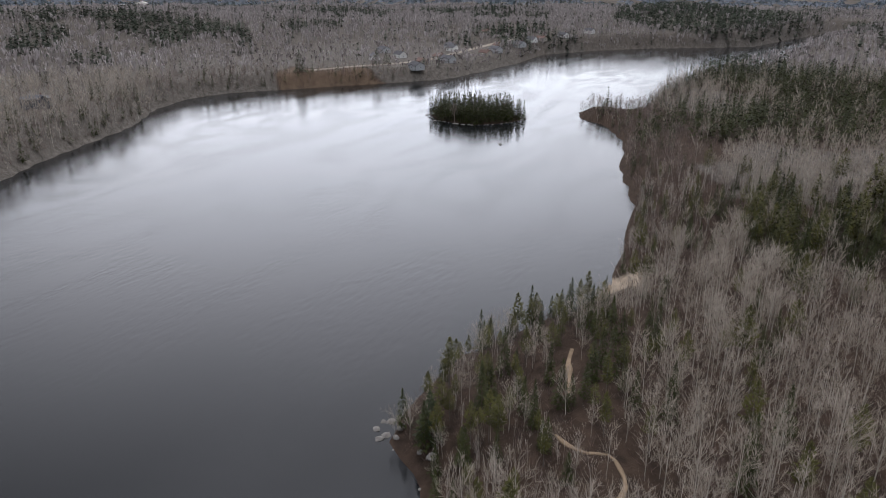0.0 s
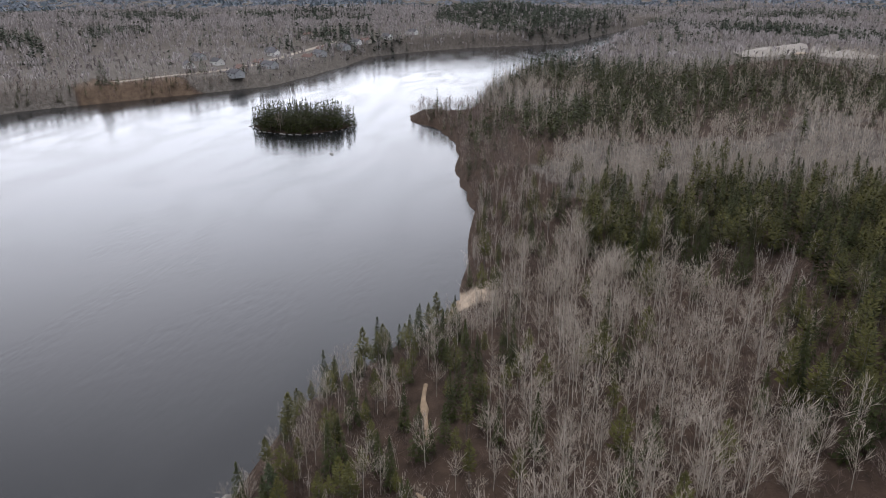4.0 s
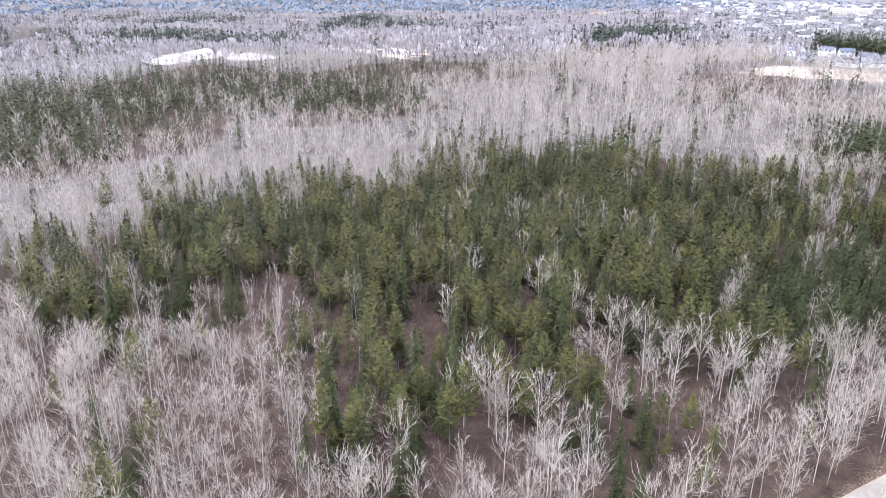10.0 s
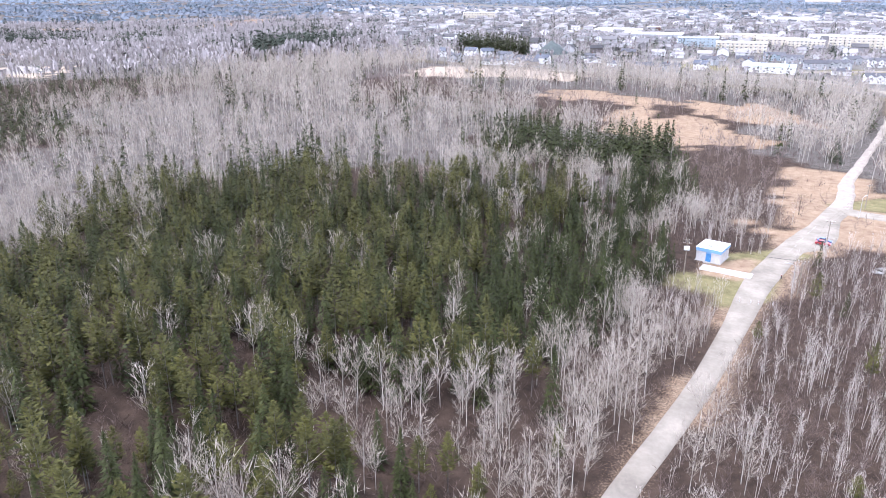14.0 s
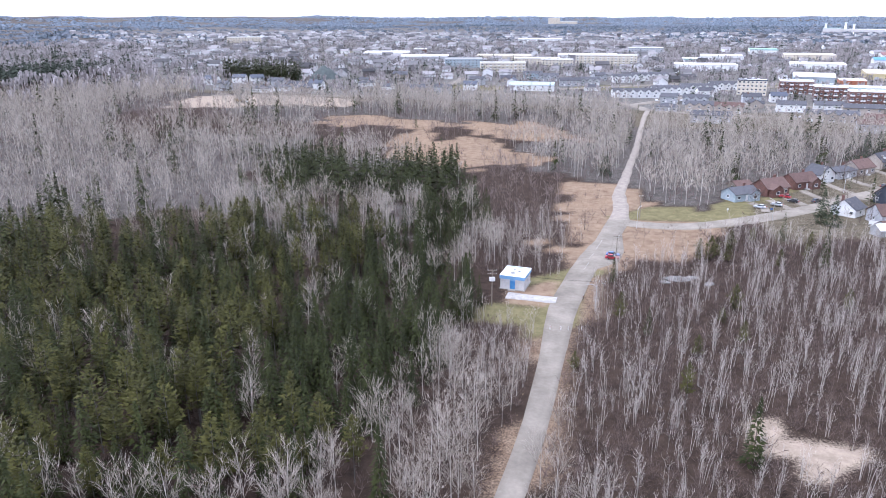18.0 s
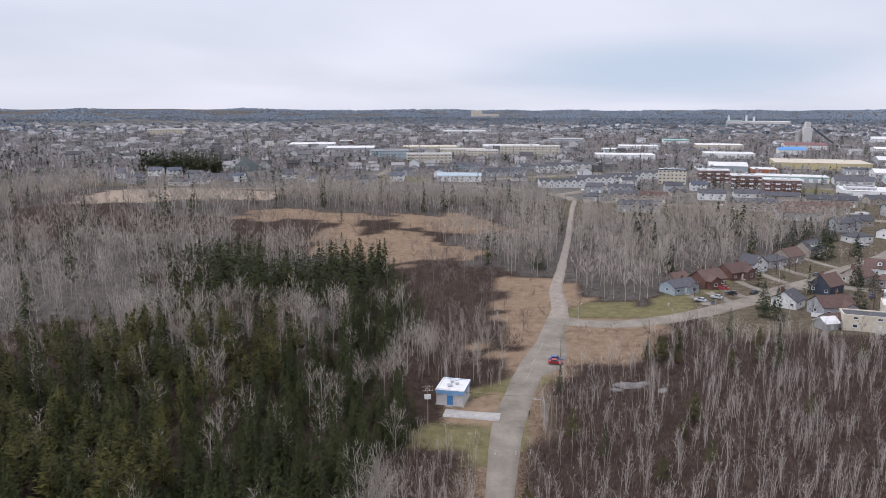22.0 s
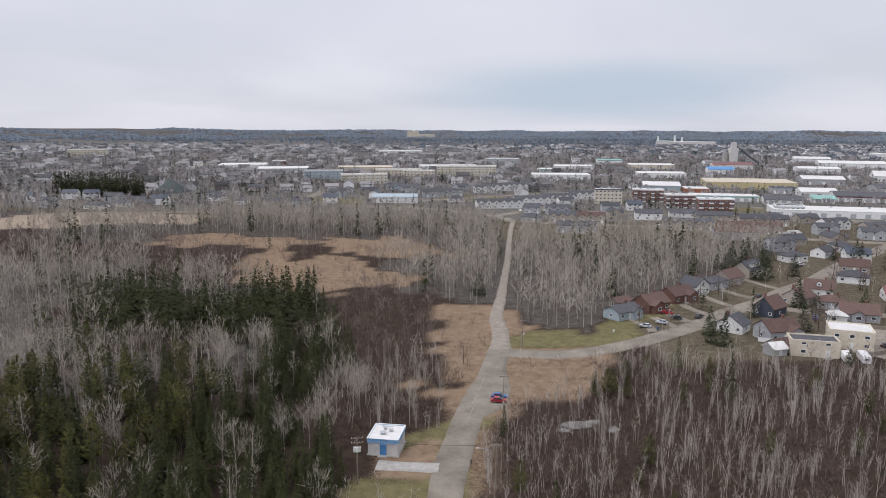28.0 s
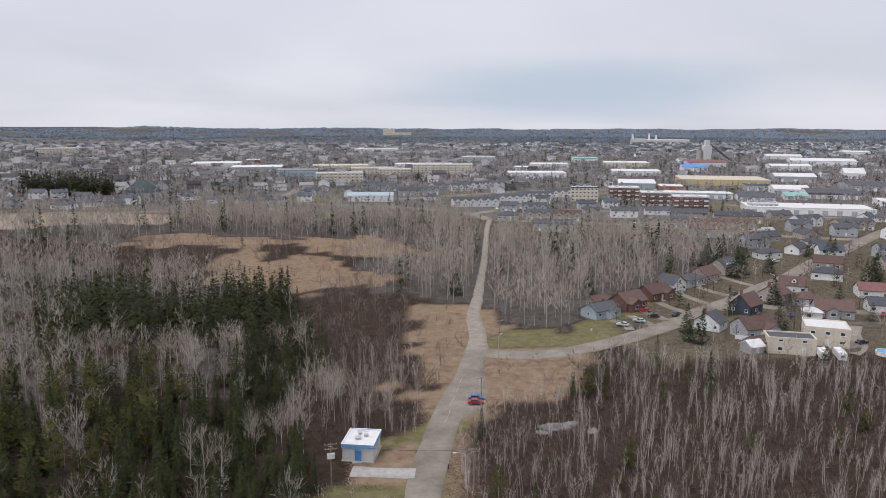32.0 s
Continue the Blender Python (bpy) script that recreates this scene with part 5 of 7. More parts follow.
# ---- terraces and family houses at the edge of town ----
def terrace(label, x, y, turn, units, wall, roof, unit=6.5, d=10, h=5.2, rise=2.4, gables=True):
    """A row of joined town houses: one roof, a gable, door and windows to each."""
    w = units * unit
    base = tagged(new("terrace"), label, "town houses", "terraces")
    base.matrix_basis = pose(x, y, ground_z(x, y) + 0.1, 0, 0, turn)
    FOOT.append((x, y, 0.5 * w + 2))
    part("wall", gable_wall(w, d, h, rise), wall, base)
    part("roof", gable_roof(w, d, h, rise), roof, base)
    for i in range(units):
        ux = (i + 0.5) * unit - w / 2
        if gables:
            g = part("gable_front", prism([(-unit * 0.36, -0.5), (unit * 0.36, -0.5), (unit * 0.36, h - 0.2), (0, h + 1.6), (-unit * 0.36, h - 0.2)], -d / 2 - 0.9, -d / 2 + 1.5, "y"), wall, base, m=pose(ux, 0, 0))
            part("gable_roof", prism([(-unit * 0.42, h - 0.5), (-unit * 0.42, h - 0.3), (0, h + 1.85), (unit * 0.42, h - 0.3), (unit * 0.42, h - 0.5), (0, h + 1.62)], -d / 2 - 1.2, -d / 2 + 2.6, "y"), roof, g)
        fy = -d / 2 - (0.9 if gables else 0)
        window(base, ux, fy, 3.2, 1.5, 1.2, "front", False)
        window(base, ux - 1.1, fy, 0.8, 1.5, 1.2, "front", False)
        part("door", boxes((-0.5, 0.5, -0.06, 0.05, 0, 2.1), (-0.6, -0.5, -0.09, 0.05, 0, 2.2), (0.5, 0.6, -0.09, 0.05, 0, 2.2)), M_FRAME, base, m=pose(ux + 1.1, fy, 0))
        if i % 2:
            part("party_wall", boxes((-0.15, 0.15, -d / 2 - 0.3, 0, h - 0.2, h + 0.5)), M_FRAME, base, m=pose(ux + unit / 2, 0, 0))
    window(base, -w / 2, 0, 3.2, 1.2, 1.2, "left", False)
    window(base, w / 2, 0, 3.2, 1.2, 1.2, "right", False)
    return base


T_W, T_G, T_T = "white town house row with a grey roof", "grey town house row with gabled fronts", "taupe town house row with a dark roof"
for lab, x, y, turn, units, wall, roof, gab in ((T_G, 151, 488, -6, 5, M_TAUPE, M_SHINGLE, True), (T_G, 187, 473, -8, 6, M_TAUPE, M_BROWN_ROOF, True), (T_T, 168, 447, -8, 4, M_GREY, M_BROWN_ROOF, False), (T_W, 137, 540, -8, 3, M_WHITE, M_SHINGLE, False),
                                           (T_W, 163, 541, -8, 3, M_WHITE, M_SHINGLE, False), (T_T, 182, 528, -8, 4, M_TAUPE, M_SHINGLE, False), (T_T, 211, 511, -10, 5, M_TAUPE, M_SHINGLE, False), (T_W, 253, 496, 15, 3, M_WHITE, M_SHINGLE, True),
                                           (T_T, 275, 478, 10, 4, M_TAUPE, M_SHINGLE, True), (T_W, 27, 603, 12, 6, M_WHITE, M_SHINGLE, True), (T_W, 57, 630, 12, 5, M_WHITE, M_SHINGLE, True), (T_W, 83, 652, 12, 5, M_WHITE, M_SHINGLE, True)):
    terrace(lab, x, y, turn, units, wall, roof, gables=gab)
for lab, x, y, turn, units, wall, roof, gab in ((T_W, 111, 679, 12, 5, M_WHITE, M_SHINGLE, True), (T_G, 53, 574, -8, 2, M_GREY, M_SHINGLE, False), (T_G, 73, 570, -8, 3, M_GREY, M_SHINGLE, True), (T_W, 86, 625, 12, 2, M_WHITE, M_SHINGLE, False), (T_T, 71, 526, -8, 3, M_TAUPE, M_SHINGLE, True),
                                           (T_T, 91, 521, -8, 3, M_TAUPE, M_BROWN_ROOF, True), (T_G, 73, 473, -6, 4, M_GREY, M_SHINGLE, False), (T_W, -63, 626, 0, 6, M_WHITE, M_TEAL, False), (T_G, -32, 672, 10, 3, M_GREY, M_SHINGLE, False), (T_G, -14, 682, 10, 3, M_GREY, M_SHINGLE, True),
                                           (T_W, 17, 718, 12, 3, M_WHITE, M_SHINGLE, True), (T_W, 36, 741, 12, 3, M_WHITE, M_SHINGLE, True), (T_W, 54, 752, 12, 3, M_WHITE, M_SHINGLE, True), (T_G, -74, 738, 8, 3, M_TEAL, M_SHINGLE, True), (T_G, -56, 716, 8, 3, M_GREY, M_SHINGLE, True)):
    terrace(lab, x, y, turn, units, wall, roof, gables=gab)
house("black-roofed garage block at the track's end", 48, 526, -8, 15, 10, 3.2, 2.4, M_GREY, M_SHINGLE, "hip", "garage", 4, 1, False, name="garage", full=False)

# family houses: a few designs, each repeated along the town's edge
D_LAB = ("grey two-storey house with a dark gable roof", "taupe house with cross gables and a dark roof", "white bungalow with a grey hipped roof", "navy-trimmed white house with a steep roof")
designs = [house(D_LAB[0], -290, 577, 5, 14, 9, 5.2, 2.4, M_GREY, M_SHINGLE, bays=3, group="houses at the town's edge", full=False, wing=(5, 2, 3)),
           house(D_LAB[1], -267, 570, 0, 15, 9, 3.4, 2.8, M_TAUPE, M_SHINGLE, bays=3, group="houses at the town's edge", full=False, wing=(6, 2, -3)),
           house(D_LAB[2], -271, 546, 5, 14, 9, 3.0, 2.2, M_WHITE, M_SHINGLE, "hip", bays=3, group="houses at the town's edge", full=False),
           house(D_LAB[3], -332, 587, 10, 12, 9, 5.2, 2.6, M_WHITE, M_NAVY, bays=3, group="houses at the town's edge", full=False)]
SPOTS = [(-249, 571), (-280, 526), (-251, 544), (-318, 530), (-318, 593), (-216, 612), (-160, 582), (-136, 581), (-118, 614), (-189, 592), (-95, 697), (-6, 732), (-345, 560), (-230, 640),
         (-205, 690), (-120, 660), (-85, 655), (-10, 640), (115, 560), (118, 590), (140, 600), (232, 545), (250, 530), (235, 470), (300, 505), (320, 520), (225, 440), (255, 452), (280, 440)]
SPOTS += [(215, 410), (195, 430), (240, 380), (262, 400), (285, 420), (225, 350), (245, 330), (262, 360), (210, 310), (232, 290), (290, 370), (310, 395), (330, 430), (350, 460), (180, 410), (205, 375), (345, 500), (370, 480), (300, 340), (265, 310)]
hr = random.Random(5)
for k, (x, y) in enumerate(SPOTS):
    o = copy_thing(designs[(k * 7 + 3) % 4], pose(x, y, ground_z(x, y) + 0.15, 0, 0, hr.choice((0, 8, -10, 90, 180, 40))))
    FOOT.append((x, y, 11))

# the wide suburb behind: too many to count
M_SUB_WALL = mat("suburb_walls", (0.1, 0.085, 0.08), (0.92, 0.92, 0.92), 0.02, 0.7, island=0.85)
M_SUB_ROOF = mat("suburb_roofs", (0.03, 0.03, 0.032), (0.29, 0.275, 0.27), 0.02, 0.85, island=0.85)


def low_house(w, d, h, rise, flat=False):
    v = np.array([(-w, -d, -1), (w, -d, -1), (w, d, -1), (-w, d, -1), (-w, -d, h), (w, -d, h), (w, d, h), (-w, d, h), (-w, 0, h + rise), (w, 0, h + rise)], float)
    f = [(0, 1, 5), (0, 5, 4), (1, 2, 6), (1, 6, 5), (2, 3, 7), (2, 7, 6), (3, 0, 4), (3, 4, 7), (4, 8, 7), (5, 6, 9)]
    e = 0.5
    r = np.array([(-w - e, -d - e, h - 0.3), (w + e, -d - e, h - 0.3), (w + e, 0, h + rise + 0.25), (-w - e, 0, h + rise + 0.25), (w + e, d + e, h - 0.3), (-w - e, d + e, h - 0.3),
                  (-w - e, -d - e, h - 0.05), (w + e, -d - e, h - 0.05), (w + e, d + e, h - 0.05), (-w - e, d + e, h - 0.05)], float)
    g = [(6, 7, 2), (6, 2, 3), (8, 9, 3), (8, 3, 2), (0, 1, 7), (0, 7, 6), (4, 5, 9), (4, 9, 8)]
    return (v, np.array(f)), (r, np.array(g))


sub = []
hs = np.random.default_rng(3)
for row in np.arange(690, 2300, 34.0):
    for x in np.arange(-0.75 * row, 0.72 * row, 21.0):
        px, py = x + hs.uniform(-5, 5) + 6 * math.sin(row / 90), row + hs.uniform(-5, 5) + 0.12 * x
        works = px > 90 and py < 1500 and px < 900
        if hs.random() < (0.86 if works else 0.44) or py < 640 + 0.1 * abs(px):
            continue
        if px < -560 and py < 800:
            continue
        sub.append((px, py))
sub = np.array(sub)
foot = np.array(FOOT)
ok = np.ones(len(sub), bool)
for fx, fy, fr in foot:
    ok &= np.hypot(sub[:, 0] - fx, sub[:, 1] - fy) > fr + 8
sub = sub[ok]
SUBURB = np.column_stack([sub, relief(sub[:, 0], sub[:, 1]), hs.uniform(0.85, 1.25, len(sub)), hs.choice([0.1, 0.1, 1.67, 0.25], len(sub)) + hs.normal(0, 0.06, len(sub)), hs.integers(0, 4, len(sub))])
shapes = [low_house(5.5, 4.2, 3.0, 2.2), low_house(6.5, 4.5, 5.2, 2.4), low_house(7, 4.5, 3.0, 1.6), low_house(5, 5, 3.2, 3.4)]


def mass(name, protos, spots, material, label, category, kind="stuff"):
    """Many copies of small shapes, joined into one mesh. spots: rows of x, y, z, scale, turn, shape number."""
    vs, fs, base = [], [], 0
    for k, (pv, pf) in enumerate(protos):
        s = spots[spots[:, 5].astype(int) == k]
        if not len(s):
            continue
        c, sn = np.cos(s[:, 4])[:, None], np.sin(s[:, 4])[:, None]
        v = np.stack([(pv[:, 0] * c - pv[:, 1] * sn) * s[:, 3:4] + s[:, 0:1], (pv[:, 0] * sn + pv[:, 1] * c) * s[:, 3:4] + s[:, 1:2], pv[:, 2] * s[:, 3:4] + s[:, 2:3]], -1)
        fs.append((pf[None] + (np.arange(len(s)) * len(pv))[:, None, None] + base).reshape(-1, 3))
        vs.append(v.reshape(-1, 3))
        base += len(s) * len(pv)
    if not vs:
        return None
    ob = new(name, mesh_from(name, np.concatenate(vs), np.concatenate(fs), material))
    return tagged(ob, label, category, kind=kind)


mass("suburb_houses", [s[0] for s in shapes], SUBURB, M_SUB_WALL, "pale walls of hundreds of distant suburban houses", "suburb")
mass("suburb_roofs", [s[1] for s in shapes], SUBURB, M_SUB_ROOF, "dark and grey roofs of distant suburban houses", "suburb")

# town streets
TOWN_ROADS = ([(34, 520), (22, 548), (-20, 580), (-70, 592), (-150, 600)], [(22, 548), (60, 600), (130, 690), (260, 790)], [(-40, 640), (40, 690), (130, 740), (330, 800), (600, 900)], [(330, 510), (290, 540), (225, 560), (160, 570), (100, 585)],
              [(259, 435), (210, 450), (120, 500), (40, 520)], [(245, 620), (330, 610), (430, 640)], [(-300, 480), (-240, 500), (-180, 540), (-150, 600), (-140, 760)])
for pts in TOWN_ROADS:
    ribbon("street", pts, 8.5, M_ASPHALT, 0.2, 0.0, "pale grey town street between houses")

# cars standing in the lots of shops and works, too many to count
CAR_SHAPE = (np.array([(sx * 2.2, sy * 0.88, z) for z in (0.3, 0.85) for sx, sy in ((-1, -1), (1, -1), (1, 1), (-1, 1))] + [(sx, sy * 0.8, 0.85) for sx, sy in ((-1.7, -1), (1.1, -1), (1.1, 1), (-1.7, 1))] + [(sx, sy * 0.66, 1.42) for sx, sy in ((-1.3, -1), (0.5, -1), (0.5, 1), (-1.3, 1))], float),
             np.array([(b + i, b + (i + 1) % 4, t + (i + 1) % 4) for b, t in ((0, 4), (8, 12)) for i in range(4)] + [(b + i, t + (i + 1) % 4, t + i) for b, t in ((0, 4), (8, 12)) for i in range(4)] + [(4, 5, 6), (4, 6, 7), (12, 13, 14), (12, 14, 15)]))
M_CARS = mat("parked_car_paint", (0.02, 0.022, 0.026), (0.75, 0.75, 0.76), 0.02, 0.3, island=0.9)
lots = []
cr_ = np.random.default_rng(19)
for lx, ly, rows_n, per, turn in ((405, 765, 3, 14, -0.25), (175, 1020, 6, 18, -0.1), (275, 600, 2, 16, -0.22), (120, 905, 4, 14, 0.0), (-200, 900, 3, 18, 0.2), (300, 905, 3, 14, -0.2), (-60, 1085, 3, 20, 0.1), (235, 715, 2, 10, -0.2), (60, 590, 1, 14, 0.2), (150, 505, 1, 12, -0.1), (500, 1150, 3, 14, -0.2)):
    for i in range(rows_n):
        for j in range(per):
            if cr_.random() < 0.6:
                u, v = (j - per / 2) * 2.9, (i - rows_n / 2) * 9.0
                x, y = lx + u * math.cos(turn) - v * math.sin(turn), ly + u * math.sin(turn) + v * math.cos(turn)
                lots.append((x, y, 0.15, 1.0, turn + 1.571 + (3.14 if cr_.random() < 0.5 else 0), 0))
lots = np.array(lots)
lots[:, 2] += height(lots[:, 0], lots[:, 1])
mass("parked_cars", [CAR_SHAPE], lots, M_CARS, "rows of parked cars in far lots", "cars")

# ---- earthworks: loader, spoil heap ----
dg = tagged(new("wheel_loader"), "yellow wheel loader on bare earth", "loader")
dg.matrix_basis = pose(-243, 418, ground_z(-243, 418), 0, 0, 15)
part("chassis", boxes((-3, 2.2, -1.1, 1.1, 0.9, 1.9), bevel=0.12), M_DIGGER, dg)
part("engine_cover", boxes((-3.1, -0.9, -1.0, 1.0, 1.9, 2.7), bevel=0.15), M_DIGGER, dg)
part("cab", boxes((-0.8, 0.9, -0.85, 0.85, 1.9, 3.5), bevel=0.1), M_GLASS, dg)
part("boom", prism([(1.2, 1.9), (1.5, 2.1), (4.2, 1.0), (4.2, 0.7)], -0.6, 0.6, "y"), M_DIGGER, dg)
part("bucket", prism([(4.1, 0.2), (5.4, 0.15), (4.6, 0.5), (4.3, 1.4), (4.0, 1.4)], -1.4, 1.4, "y"), M_METAL, dg)
for sx in (-1.9, 1.7):
    for sy in (-1.2, 1.2):
        t = bmesh.new()
        bmesh.ops.create_cone(t, cap_ends=True, segments=16, radius1=0.8, radius2=0.8, depth=0.6, matrix=Matrix.Rotation(math.pi / 2, 4, "X"))
        part("wheel", t, M_TYRE, dg, m=pose(sx, sy, 0.8))


def heap(name, x, y, r, h, material, label, category):
    bm = bmesh.new()
    bmesh.ops.create_grid(bm, x_segments=22, y_segments=22, size=r)
    for v in bm.verts:
        d = v.co.xy.length / r
        n = noise.fractal(Vector((v.co.x * 0.12 + x, v.co.y * 0.12, 0)), 0.8, 2, 4)
        v.co.z = h * max(0, 1 - d * (1 + 0.15 * n)) ** 0.85 * (1 + 0.2 * n) - 0.6
    ob = part(name, bm, material, m=pose(x, y, ground_z(x, y)))
    for p in ob.data.polygons:
        p.use_smooth = True
    FOOT.append((x, y, r * 0.9))
    return tagged(ob, label, category)


M_PILE = mat("pale_sand_pile", (0.17, 0.155, 0.138), (0.27, 0.25, 0.225), 0.2, 0.95, fine=0.1)
M_TARP = mat("dark_tarpaulin", (0.045, 0.055, 0.053), (0.085, 0.1, 0.095), 0.3, 0.7)
heap("covered_mound", -280, 668, 17, 13, M_TARP, "dark green covered spoil heap beside houses", "mound")
for hx, hy, hr2, hh in ((-612, 92, 26, 6), (-640, 122, 30, 7), (-588, 146, 24, 5), (-605, 297, 26, 5)):
    heap("gravel_mound", hx, hy, hr2, hh, M_PILE, "pale grey gravel mound in a pit", "mound")

# ---- the far bank ----
BANK_ROAD = [(-438, -408), (-478, -388), (-520, -362), (-575, -352), (-660, -350), (-760, -340)]
ribbon("bank_road", BANK_ROAD, 7, M_GRAVEL, 0.2, 0.2, "pale road along the far river bank")
B_LAB = ("white riverside house with a grey roof", "grey riverside house with a dark roof", "low brown riverside cottage")
bank = [house(B_LAB[0], -556, -384, 60, 11, 8, 3.4, 2.6, M_WHITE, M_SHINGLE, group="riverside houses", full=False), house(B_LAB[1], -495, -338, 60, 12, 9, 3.4, 2.6, M_GREY, M_SHINGLE, group="riverside houses", full=False, wing=(5, 2, 2)),
        house(B_LAB[2], -520, -345, 50, 11, 8, 3, 2.2, M_TAUPE, M_BROWN_ROOF, group="riverside houses", full=False)]
for k, (x, y, tr) in enumerate(((-530, -398, 40), (-545, -330, 70), (-560, -345, 60), (-632, -362, 60), (-650, -372, 60), (-610, -318, 70), (-745, -312, 70), (-700, -312, 60), (-760, -305, 70), (-800, -290, 60), (-640, -318, 60), (-680, -330, 40), (-850, -270, 70), (-590, -420, 60), (-780, -380, 60))):
    copy_thing(bank[k % 3], pose(x, y, ground_z(x, y) + 0.2, 0, 0, tr))
    FOOT.append((x, y, 10))
house("dark modern house with white-framed windows on a wooded bank", -218, -450, 150, 15, 10, 5.4, 1.6, M_NAVY, M_SHINGLE, "hip", bays=4, side=2, wing=(6, 2.5, 3), full=False)
for k, (x, y) in enumerate(((-1016, -1290), (-1039, -1245), (-1060, -1265), (-1140, -1290), (-980, -1310))):
    warehouse("white farm shed far beyond the river", x, y, 40, 34, 16, 6, M_WHITE, M_PALE_ROOF, 3, None, 2, "farm shed", "farm_shed")

# ---- footpaths and rocks on the near bank ----
M_SANDY = mat("trodden_sand", (0.14, 0.103, 0.07), (0.25, 0.188, 0.128), 0.5, 0.95, fine=0.15)
PATH_A, PATH_B = [(-63, -95), (-57, -94.3), (-51, -92.6), (-44.5, -91)], [(-31, -90), (-29, -87.5), (-28, -84), (-29, -80.5), (-26, -78), (-22, -76.5), (-17, -77)]
ribbon("footpath", PATH_A, (0.9, 1.1, 0.8), M_SANDY, 0.12, 0.3, "short sandy footpath through brush", "footpath")
ribbon("footpath", PATH_B, (0.6, 0.8, 1.0), M_SANDY, 0.12, 0.2, "curved sandy footpath through brush", "footpath")
for fx, fy, fr in ((-115, -95.5, 3.2), (-109, -95, 3.6), (-120, -96.5, 3), (-103, -93.5, 3.2)):
    FOOT.append((fx, fy, fr))
sb = [(-106 - 15 * u + 0.6 * math.sin(9 * u), -99.5 + 1.4 * u + (1.9 + 0.6 * math.sin(11 * u)) * math.sin(3.14 * min(1, 0.1 + 0.85 * u)) ** 0.5 * v) for u in np.linspace(0, 1, 19) for v in np.linspace(0, 1, 7)]
sx_, sy_ = np.array(sb).T
sand_faces = [(i * 7 + j, (i + 1) * 7 + j, (i + 1) * 7 + j + 1, i * 7 + j + 1) for i in range(18) for j in range(6)]
tagged(new("sand_bank", mesh_from("sand_bank", np.column_stack([sx_, sy_, np.maximum(height(sx_, sy_), WATER - 0.2) + 0.3 + 0.25 * wave(sx_, sy_, 5)]), np.array(sand_faces)[:, ::-1], M_SANDY, True)), "eroded pale sand bank above the river", "river bank", kind="structure")
M_ROCK = mat("grey_shore_rock", (0.1, 0.094, 0.088), (0.22, 0.21, 0.195), 0.9, 0.9, fine=0.15)


def rock_shape(seed):
    bm = bmesh.new()
    bmesh.ops.create_icosphere(bm, subdivisions=2, radius=1)
    for v in bm.verts:
        v.co *= 1 + 0.45 * noise.noise(v.co * 1.1 + Vector((seed * 7.3, 0, 0)))
        v.co.z *= 0.55
    me = bpy.data.meshes.new("rock")
    bm.to_mesh(me)
    bm.free()
    me.materials.append(M_ROCK)
    return me


rocks = [rock_shape(k) for k in range(5)]
rr = random.Random(9)
edge = [(p, rr.uniform(-1.5, 1.0)) for p in smooth_line(np.vstack([ISLAND, ISLAND[:1]]), 2.6)] + [(p, rr.uniform(-1.5, 1.5)) for p in smooth_line(NEAR_BANK[1:12], 4.5)]
edge += [((-33 + rr.uniform(-4, 4), -124 + rr.uniform(-2, 2)), 0) for _ in range(8)] + [((-281, -187), 0), ((-283, -188), 0)]
for (x, y), o in edge:
    x, y = x + o * rr.uniform(-1, 1), y + o
    ob = tagged(new("shore_rock", rr.choice(rocks)), "grey boulder at the water's edge", "rock", "shore rocks")
    s = rr.uniform(0.35, 1.3)
    ob.matrix_basis = pose(x, y, max(ground_z(x, y), WATER - 0.25) + 0.1 * s, 0, 0, rr.uniform(0, 360)) @ Matrix.Diagonal((s, s * rr.uniform(0.6, 1), s * 0.8, 1))


for k, (x, y, sx, sy, sz, tr) in enumerate(((27.5, 165.5, 4.2, 1.8, 1.6, 8), (31.5, 167.5, 2.6, 1.4, 1.1, 30), (24, 162.5, 1.8, 1.2, 0.8, -20), (36, 163, 2.0, 1.2, 0.7, 50))):
    ob = tagged(new("rock_outcrop", rocks[k]), "low grey rock outcrop among brush", "rock", "rock outcrops")
    ob.matrix_basis = pose(x, y, ground_z(x, y) + 0.1, 0, 0, tr) @ Matrix.Diagonal((sx, sy, sz, 1))
    FOOT.append((x, y, 2.5))

# short drives and yards beside the houses
for pts, w in (([(66, 244), (66.5, 251), (63, 258)], 3.2), ([(76, 250), (74, 256), (71, 264)], 3.2), ([(83, 257), (81, 263), (78, 270)], 3.2), ([(94, 268), (90, 276), (88, 284)], 3.4), ([(107, 281), (103, 292), (101, 299)], 3.4), ([(121, 294), (116, 303), (113, 310)], 3.4),
               ([(139, 312), (134, 322), (130, 333)], 3.4), ([(107, 272), (112, 274), (117, 276)], 3.2), ([(128, 291), (132, 284), (136, 279)], 3.2)):
    ribbon("driveway", pts, w, M_ASPHALT, 0.24, 0.05, "short grey house drive off the street", "driveway")
ribbon("yard", [(126, 217), (134, 226), (141, 240), (150, 252)], (9, 9, 6, 5), M_GRAVEL, 0.2, 0.3, "pale gravel yard behind the workshop", "yard")
ribbon("side_street", [(118, 283), (138, 272), (160, 268), (190, 262), (230, 255)], 6.5, M_ASPHALT, 0.22, 0.0, "pale grey side street among houses", "street")
# ---- trees ----
rng = np.random.default_rng(7)
ROAD_CLEAR = ((95, 130, 160, 178, 195, 215), (3.6, 5.5, 6.0, 8.5, 8.0, 6.5))  # half width kept open, by y


